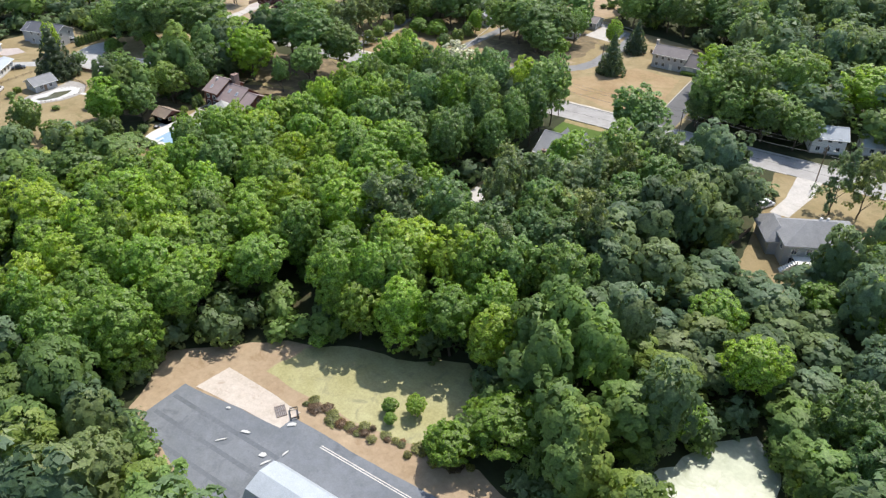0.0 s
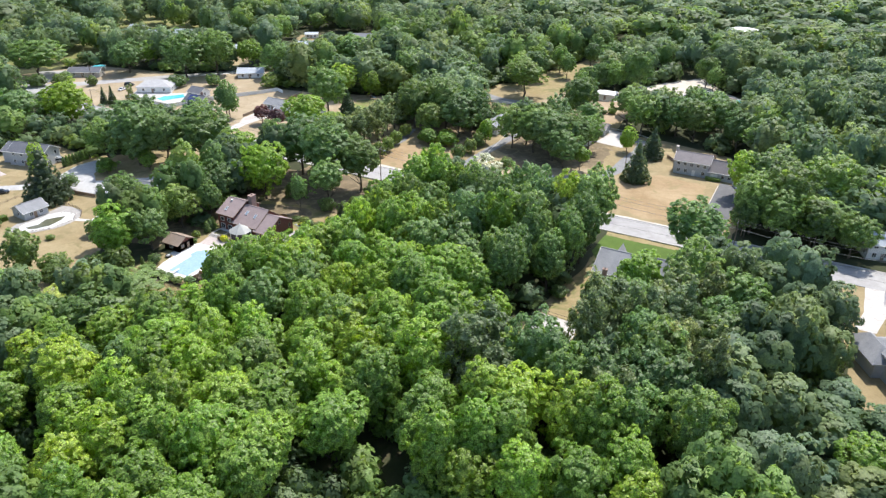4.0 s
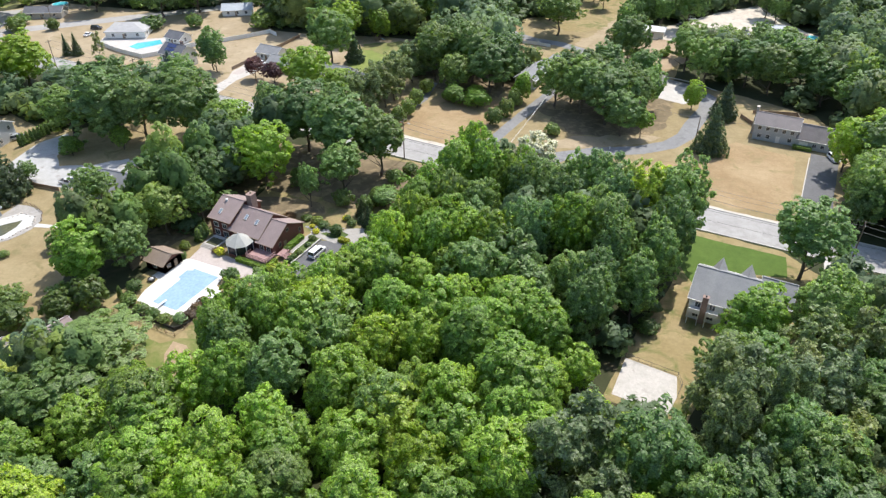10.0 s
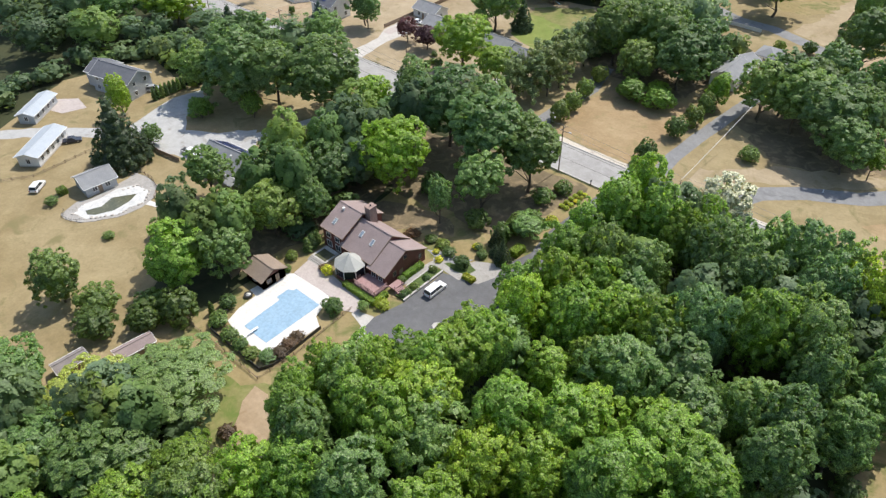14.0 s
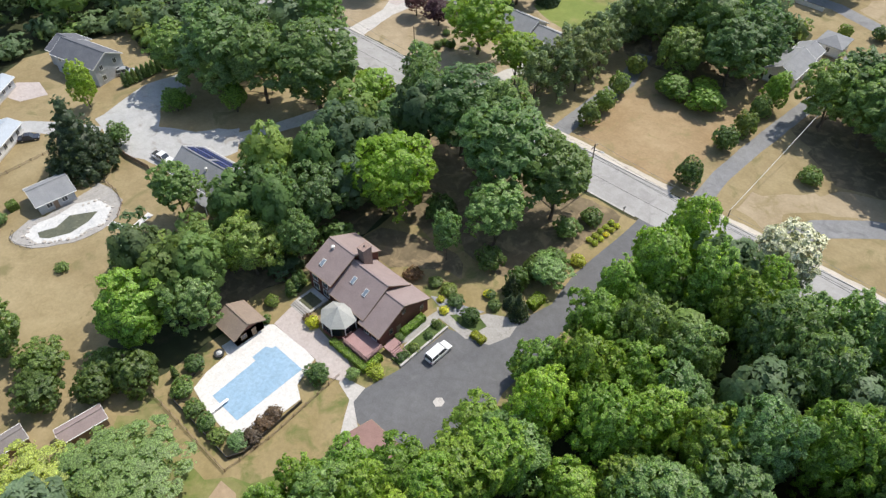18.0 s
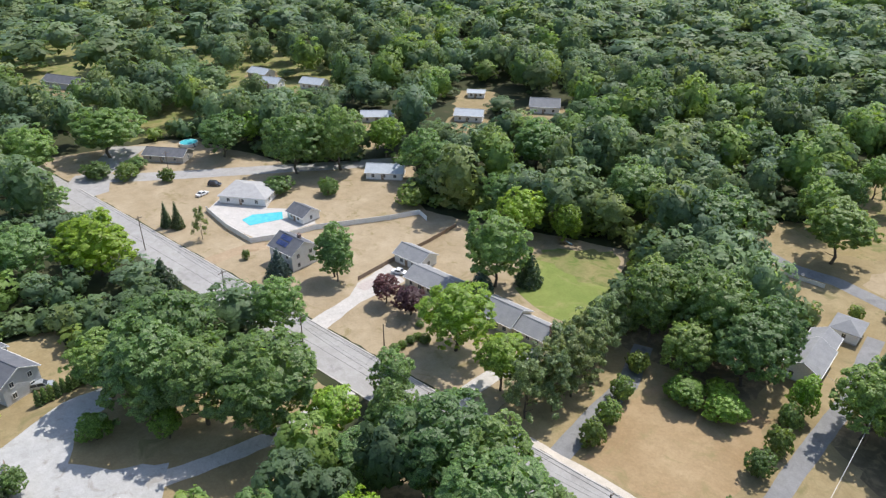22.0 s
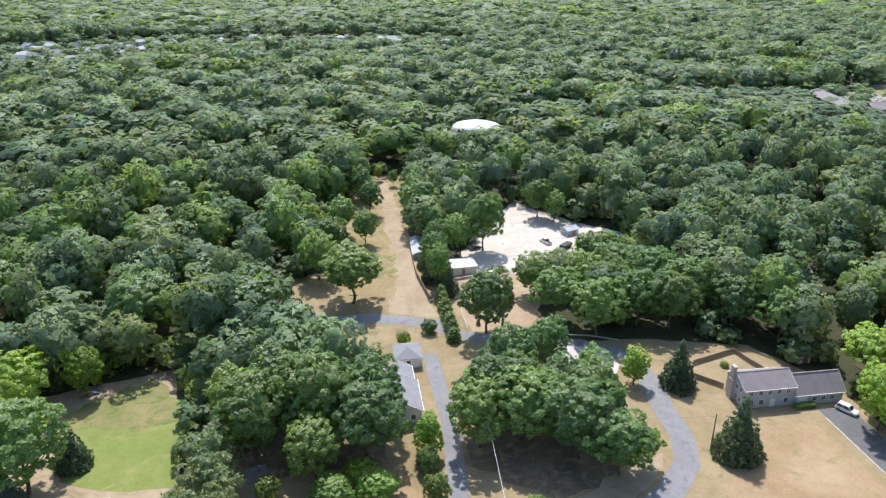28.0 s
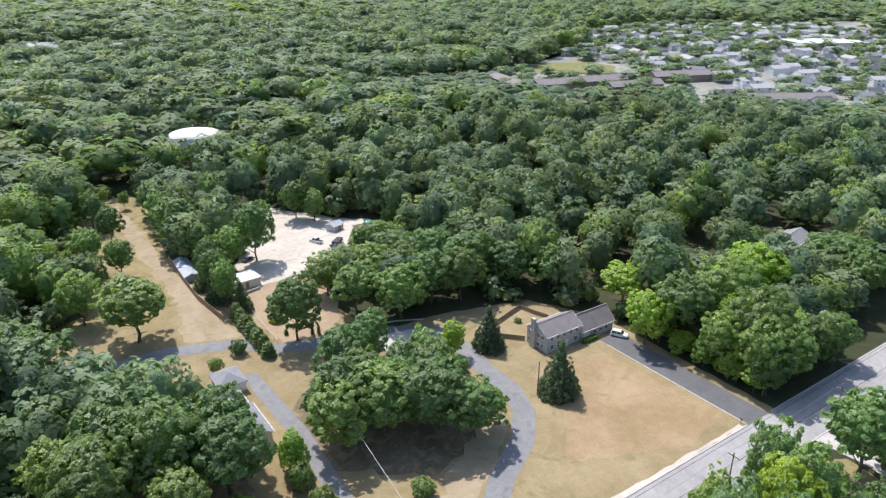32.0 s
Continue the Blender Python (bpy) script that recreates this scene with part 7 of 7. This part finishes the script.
grove("hedge", [(-94.6, 11.8 + 1.3 * k, 4.2, 0.9) for k in range(8)], "row of upright evergreens")
grove("hedge", [(37.4 + 0.2 * (k % 2), 155.5 + 2.9 * k, 4.6 + (k % 3) * 0.7, 2.1) for k in range(9)], "row of upright evergreens along the track")
grove("gold", [(46.0, 171.6, 2.2, 2.2)])
grove("hedge", [(53, 158.6, 3.2, 0.6), (51.5, 159.4, 2.8, 0.6), (45.5, 163.2, 2, 0.7)], "small evergreens in the sandy yard")
grove("shrub", [(57, 176, 3, 2.4), (54, 174, 2, 1.6), (31.5, 161, 4, 2.4), (24, 156, 4, 2), (-49, 80, 2.5, 1.6), (-54.5, 84, 1.6, 1.2), (-52, 78, 1.6, 1.2), (102, 133, 1.4, 1.2), (91, 14, 3, 2.4)], "shrubs on the lawns")

# round planter beside the pool
for x, y in ((-9.6, -18.6),):
    pl = thing("garden_planter", x, y, 0.03, 0, 1, "dark round planter with white flowers", "planter")
    part("tub", Mb().rod((0, 0, 0), (0, 0, 0.5), 0.7, 0.9, 14), "dark", pl)
    part("flowers", Mb().rod((0, 0, 0.5), (0, 0, 0.72), 0.5, 0.2, 9), "bank", pl)

# neighbouring garden pond with a white stone edge
area("pond_surround", [(-64.5, -26), (-63, -30.5), (-60.5, -31), (-56.4, -29.2), (-52.2, -22.8), (-51.4, -17), (-53, -13), (-57, -10.2), (-62, -9.8), (-65.6, -11), (-64, -16), (-63.4, -23)], 0.08, "path", "pale concrete surround of a garden pond", 0.3, "pond surround", 0.12)
area("pond_bank", [(-62.6, -25.6), (-61, -28.4), (-57.2, -27.6), (-53.4, -22), (-53.2, -16.4), (-56, -13.2), (-60.2, -13.6), (-62.2, -17.6), (-61.6, -22)], 0.1, "bank", "pale sloping bank of the garden pond", 0.5, "pond bank")
area("garden_pond", [(-60.4, -26.6), (-58.6, -27), (-56.3, -25.6), (-54.8, -22), (-55.4, -18), (-57.0, -15.6), (-58.4, -17.6), (-60.2, -20), (-59.2, -23)], 0.115, "pondwater", "dark still garden pond", 0.5, "pond")
rs = random.Random(4)
EDGE = ragged([(-62.8, -25.8), (-61, -28.7), (-57.2, -27.9), (-53.1, -22), (-52.9, -16.2), (-56, -12.9), (-60.2, -13.3)], 1.1, 0.3, 2)[:-7]
fence([(-63.2, -29.6), (-61.2, -31.1), (-58.4, -30.4), (-56.2, -28.8)], 0.9, 1.6, "dark", "low dark rail beside the garden pond", "wire")
fence([(-52.6, -13.4), (-55.6, -10.8), (-60, -9.6), (-64.4, -9.8)], 0.9, 1.6, "wood", "low wooden rail round the garden pond", "rail")
hedge(-71.2, -69.4, -27.4, -25.6, 1.5, "shrub", "square clipped hedge on the dry lawn")
for x, y in EDGE:
    s = thing("edging_stone", x, y, 0.06, rs.uniform(0, 360), rs.uniform(0.7, 1.2), "pale rounded stone at the pond edge", "stone", "pond edging stones")
    part("stone", Mb().rod((0, 0, -0.05), (0, 0, 0.2), 0.42, 0.3, 7), "stone", s)
area("garden_path", band([(-53, -15.6), (-47.5, -13.6), (-48.8, -8.4)], 1.6), 0.06, "deck_white", "white concrete garden path", 0.05, "path")

# north-western pool
area("swimming_pool", [(-136.6, 90.6), (-137.2, 95), (-131.8, 102.6), (-127.4, 99.4), (-131.4, 89.8)], 0.1, "poolwater", "turquoise swimming pool in a white surround", 0.05, "pool", 0.2)
for x, y, r, lb in ((-211, 117.5, 3.6, "round above-ground pool with bright blue water"), (105.4, 221.6, 3.4, "round above-ground pool with blue water")):
    pl = thing("above_ground_pool", x, y, 0, 0, 1, lb, "pool")
    part("wall", Mb().rod((0, 0, 0), (0, 0, 1.2), r, r, 24), "vinyl", pl)
    part("ladder", Mb().beam((r - 0.1, 0, 1.5), (r + 0.9, 0, 0), 0.5, 0.08), "dark", pl)
    part("water", Mb().rod((0, 0, 1.1), (0, 0, 1.215), r - 0.2, r - 0.2, 24), "poolwater", pl)
plain_house(-149, 103, 30, 16, 13, 2.8, 5.0, "white", "roof_pale", "white house with a broad pale hipped roof by the pool", (3, 3, 2), None, True)

# gravel yard
trl = thing("storage_building", 46.9, 200.0, 0, 5, 1, "white box-shaped storage building with a low white roof", "storage building")
part("wall", Mb().box(-4.4, 4.4, -3.4, 3.4, -0.1, 2.8), "cream", trl)
hip_roof(trl, -4.4, 4.4, -3.4, 3.4, 2.8, 3.9, "vinyl", 0.3)
solo("garden_wall", Mb().beam((41.6, 192.4, 0.4), (50.2, 194.2, 0.4), 0.3, 0.8), "concrete", "low pale wall in front of the storage building", "garden wall")
door(trl, 0, -3.4, 1.0, 2.0, -90, "wood")
shed(34.9, 218.6, 88, 15, 4.2, 2.0, 2.8, "greysiding", "roof_light", "long grey shed beside the track")
shed(92, 226.5, 20, 5, 4, 2.2, 3.0, "greysiding", "roof_light", "small grey shed at the yard edge")
for x, y, l, w, h, lb in ((86.5, 213.5, 5, 2.2, 1.6, "dark trailer loaded with scrap"), (91, 210, 4, 2, 1.4, "dark utility trailer at the yard edge")):
    t = thing("trailer", x, y, 0, 40, 1, lb, "trailer")
    part("box", Mb().box(-l / 2, l / 2, -w / 2, w / 2, 0.5, h), "dark", t)
    part("drawbar", Mb().beam((l / 2, 0, 0.55), (l / 2 + 1.2, 0, 0.45), 0.1, 0.1), "dark", t)
    for sy in (-1, 1):
        part("wheel", Mb().rod((0, sy * (w / 2), 0.33), (0, sy * (w / 2 + 0.2), 0.33), 0.33, 0.33, 12), "tyre", t)

# small things on the lawns
hyd = thing("fire_hydrant", 61.2, 89.4, 0, 0, 1, "small pale fire hydrant by the lane", "hydrant")
part("barrel", Mb().rod((0, 0, 0), (0, 0, 0.7), 0.14, 0.12, 10), "vinyl", hyd)
part("cap", Mb().rod((0, 0, 0.7), (0, 0, 0.85), 0.16, 0.05, 10), "vinyl", hyd)
for x, y in ((19.6, 57.0), (-30, 69.6), (112.6, 69.6)):
    mbx = thing("mailbox", x, y, 0, 0, 1, "mailbox on a short wooden post", "mailbox", "mailboxes")
    part("post", Mb().box(-0.06, 0.06, -0.06, 0.06, -0.1, 1.0), "wood", mbx)
    part("box", Mb().box(-0.12, 0.12, -0.28, 0.28, 1.0, 1.25), "dark", mbx)
pg = thing("play_set", -51.7, 143, 0, 20, 1, "blue plastic play set at the lawn edge", "play set")
part("platform", Mb().box(-1, 1, -0.8, 0.8, 0.9, 1.05), "wood", pg)
part("slide", Mb().beam((1, 0, 1.1), (3, 0, 0.15), 0.6, 0.08), "cover", pg)
for x, y in ((-0.95, -0.75), (0.95, -0.75), (-0.95, 0.75), (0.95, 0.75)):
    part("post", Mb().box(x - 0.06, x + 0.06, y - 0.06, y + 0.06, -0.1, 2.2), "wood", pg)
for x, y, yaw, l, w in ((93.2, -84.7, 20, 0.4, 0.25), (106.8, -89.5, 60, 0.9, 0.2), (105.4, -88.6, 10, 0.6, 0.5), (104.9, -81.4, 35, 0.8, 0.4), (108.2, -86.4, 80, 0.7, 0.18), (99.6, -86.8, 15, 0.9, 0.3), (97.4, -90.2, 50, 1.0, 0.14)):
    rb = thing("rubble_piece", x, y, 0.05, yaw, 1, "pale broken rubble piece on the paving", "rubble", "rubble on the paving")
    part("chunk", Mb().prism([(-l, -w), (l * 0.8, -w * 0.7), (l, w * 0.4), (l * 0.2, w), (-l * 0.7, w * 0.6)], 0, 0.22), "bank", rb)
pal = thing("pallet", 101.2, -80.2, 0.06, -35, 1, "weathered green-grey pallet beside the paving", "pallet")
for k in range(6):
    part("slat", Mb().box(-1.3, 1.3, -0.9 + k * 0.32, -0.7 + k * 0.32, 0.12, 0.16), "roof_taupe", pal)
for x in (-1.2, 0, 1.2):
    part("bearer", Mb().box(x - 0.06, x + 0.06, -0.9, 0.9, 0, 0.12), "wood", pal)
rr = random.Random(8)
for k in range(34):
    f = k / 33
    tree(rr.choice(("rough", "rough", "rough", "russet")), 104 + 30 * f + rr.uniform(-1.0, 1.0), -76.3 + 3.5 * f * f + rr.uniform(-1.1, 1.1), rr.uniform(0.35, 0.9), rr.uniform(0.6, 1.5), "rough growth along the pond bank")
bench = thing("wooden_frame", 103.6, -79.4, 0.05, -40, 1, "dark metal frame lying beside the paving", "frame")
part("frame", Mb().box(-1.2, 1.2, -0.7, -0.6, 0, 0.5).box(-1.2, 1.2, 0.6, 0.7, 0, 0.5).box(-1.2, -1.1, -0.6, 0.6, 0.3, 0.5).box(1.1, 1.2, -0.6, 0.6, 0.3, 0.5), "dark", bench)

# ---- distance: white dome, apartments and town ----
dome = thing("storage_dome", 86, 376, 0, -21, 1, "long low white dome above the treetops", "dome")
DV, DF = [], []
for i in range(7):
    e = i * math.pi / 12
    for k in range(24):
        a = k * math.tau / 24
        DV.append((15 * math.cos(a) * math.cos(e), 11 * math.sin(a) * math.cos(e), 5.6 + 4.4 * math.sin(e)))
for i in range(6):
    DF += [(i * 24 + k, i * 24 + (k + 1) % 24, i * 24 + 24 + (k + 1) % 24, i * 24 + 24 + k) for k in range(24)]
part("shell", Mb().add(DV, DF + [tuple(range(144, 168))]), "vinyl", dome)
part("base", Mb().prism([(15.2 * math.cos(k * math.tau / 24), 11.2 * math.sin(k * math.tau / 24)) for k in range(24)], -0.1, 5.65), "vinyl", dome)


def block(x, y, yaw, lx, ly, eave, ridge, wall, roof, label, n):
    ob = thing("apartment_building", x, y, 0, yaw, 1, label, "apartment building", "apartment blocks")
    gable_body(ob, -lx / 2, lx / 2, -ly / 2, ly / 2, eave, ridge, wall)
    gable_roof(ob, -lx / 2, lx / 2, -ly / 2, ly / 2, eave, ridge, roof, 0.6)
    for k in range(n):
        for z in (1.7, 4.5):
            window(ob, -lx / 2 + lx * (k + 0.5) / n, -ly / 2, z, 1.6, 1.4, -90)


block(338, 424, 79, 52, 13, 5.6, 8.2, "chimney", "roof_taupe", "long apartment block with a brown roof", 9)
block(386, 388, -12, 88, 14, 5.6, 8.4, "chimney", "roof_taupe", "very long apartment block with a taupe roof", 14)
block(470, 366, -20, 50, 14, 5.6, 8.4, "chimney", "roof_taupe", "apartment block with a taupe roof", 8)
block(404, 356, -14, 44, 13, 5.6, 8.2, "chimney", "roof_taupe", "apartment block with a taupe roof", 7)
block(452, 262, -30, 60, 13, 5.6, 8.2, "cream", "roof_taupe", "apartment block with pale walls and a taupe roof", 8)
area("field", [(398, 474), (440, 500), (484, 484), (488, 452), (452, 418), (420, 440)], 0.05, "lawn_half", "open pale green field", 1.5)
area("town_ground", TOWN, 0.03, "town_lots", "pale dry lots and paved yards of the town", 3.0)
area("town_ground", TOWN_WEST, 0.03, "town_lots", "dry lawns and lots of the far town", 3.0)
for pts, wd in (([(440, 300), (560, 380), (700, 470), (900, 560)], 9), ([(470, 430), (560, 380), (620, 300), (560, 230)], 9), ([(500, 520), (620, 430), (740, 350)], 8), ([(560, 560), (700, 470), (800, 400)], 8)):
    area("town_street", band(pts, wd), 0.05, "lane", "grey town street", 0.2, "road")
big = thing("warehouse", 776, 416, 0, -28, 1, "large warehouse with a flat white roof", "warehouse")
part("wall", Mb().box(-38, 38, -20, 20, -0.1, 7), "cream", big)
part("roof", Mb().box(-38.6, 38.6, -20.6, 20.6, 7, 7.4), "vinyl", big)


def town_house(lx, ly, eave, ridge, wall, roof):
    """Far-off house: wall, roof and a window or two on each side."""
    ob = thing("town_house", 0, 0, 0, 0, 1, "small pale house with a gabled roof in the town", "house", "town houses")
    gable_body(ob, -lx / 2, lx / 2, -ly / 2, ly / 2, eave, ridge, wall)
    k = (ridge - eave) / (ly / 2)
    mb = Mb()
    for sg in (-1, 1):
        yo = sg * (ly / 2 + 0.4)
        pts = [(-lx / 2 - 0.4, 0, ridge + 0.15), (lx / 2 + 0.4, 0, ridge + 0.15), (lx / 2 + 0.4, yo, eave - k * 0.4 + 0.15), (-lx / 2 - 0.4, yo, eave - k * 0.4 + 0.15)]
        mb.slab(pts if sg < 0 else pts[::-1], 0.15)
    part("roof", mb, roof, ob)
    for x in (-lx / 4, lx / 4):
        for s in range(2 if eave > 4 else 1):
            part("window", Mb().box(x - 0.7, x + 0.7, -ly / 2 - 0.05, -ly / 2 + 0.02, 1.1 + 2.7 * s, 2.3 + 2.7 * s), "glass", ob)
    part("door", Mb().box(-0.5, 0.5, -ly / 2 - 0.06, -ly / 2 + 0.02, 0, 2.1), "wood", ob)
    return ob


KINDS = [town_house(12, 8, 3, 5, "white", "roof_grey"), town_house(10, 8, 5.4, 8, "white", "roof_dark"), town_house(14, 9, 3, 5.2, "cream", "roof_pale"), town_house(11, 8, 5.4, 7.8, "greysiding", "roof_grey"), town_house(17, 11, 5.4, 7.4, "white", "roof_pale"), town_house(12, 9, 5, 7, "redbrick_far", "roof_dark")]
rt = random.Random(77)
SPOTS = spread_points(330, 1160, 180, 700, 25, 12, lambda x, y: inside(x, y, TOWN) and not (x < 500 and 330 < y < 520) and x + y < 1480 and math.hypot(x - 776, y - 416) > 48)
SPOTS += spread_points(-370, 130, 690, 930, 27, 13, lambda x, y: inside(x, y, TOWN_WEST))
SPOTS += [(76, 824), (138, 813), (430, 520), (455, 530)]
for n, (x, y) in enumerate(SPOTS):
    k = rt.choice((0, 1, 2, 2, 3, 4, 4)) if n > 5 else n
    if rt.random() < 0.04:
        k = 5
    m = pose(x, y, 0, 0, 0, rt.choice((-20, 70, 160, -28)) + rt.uniform(-4, 4))
    if n < 6:
        KINDS[n].matrix_basis = m
    else:
        copy_thing(KINDS[k], m)
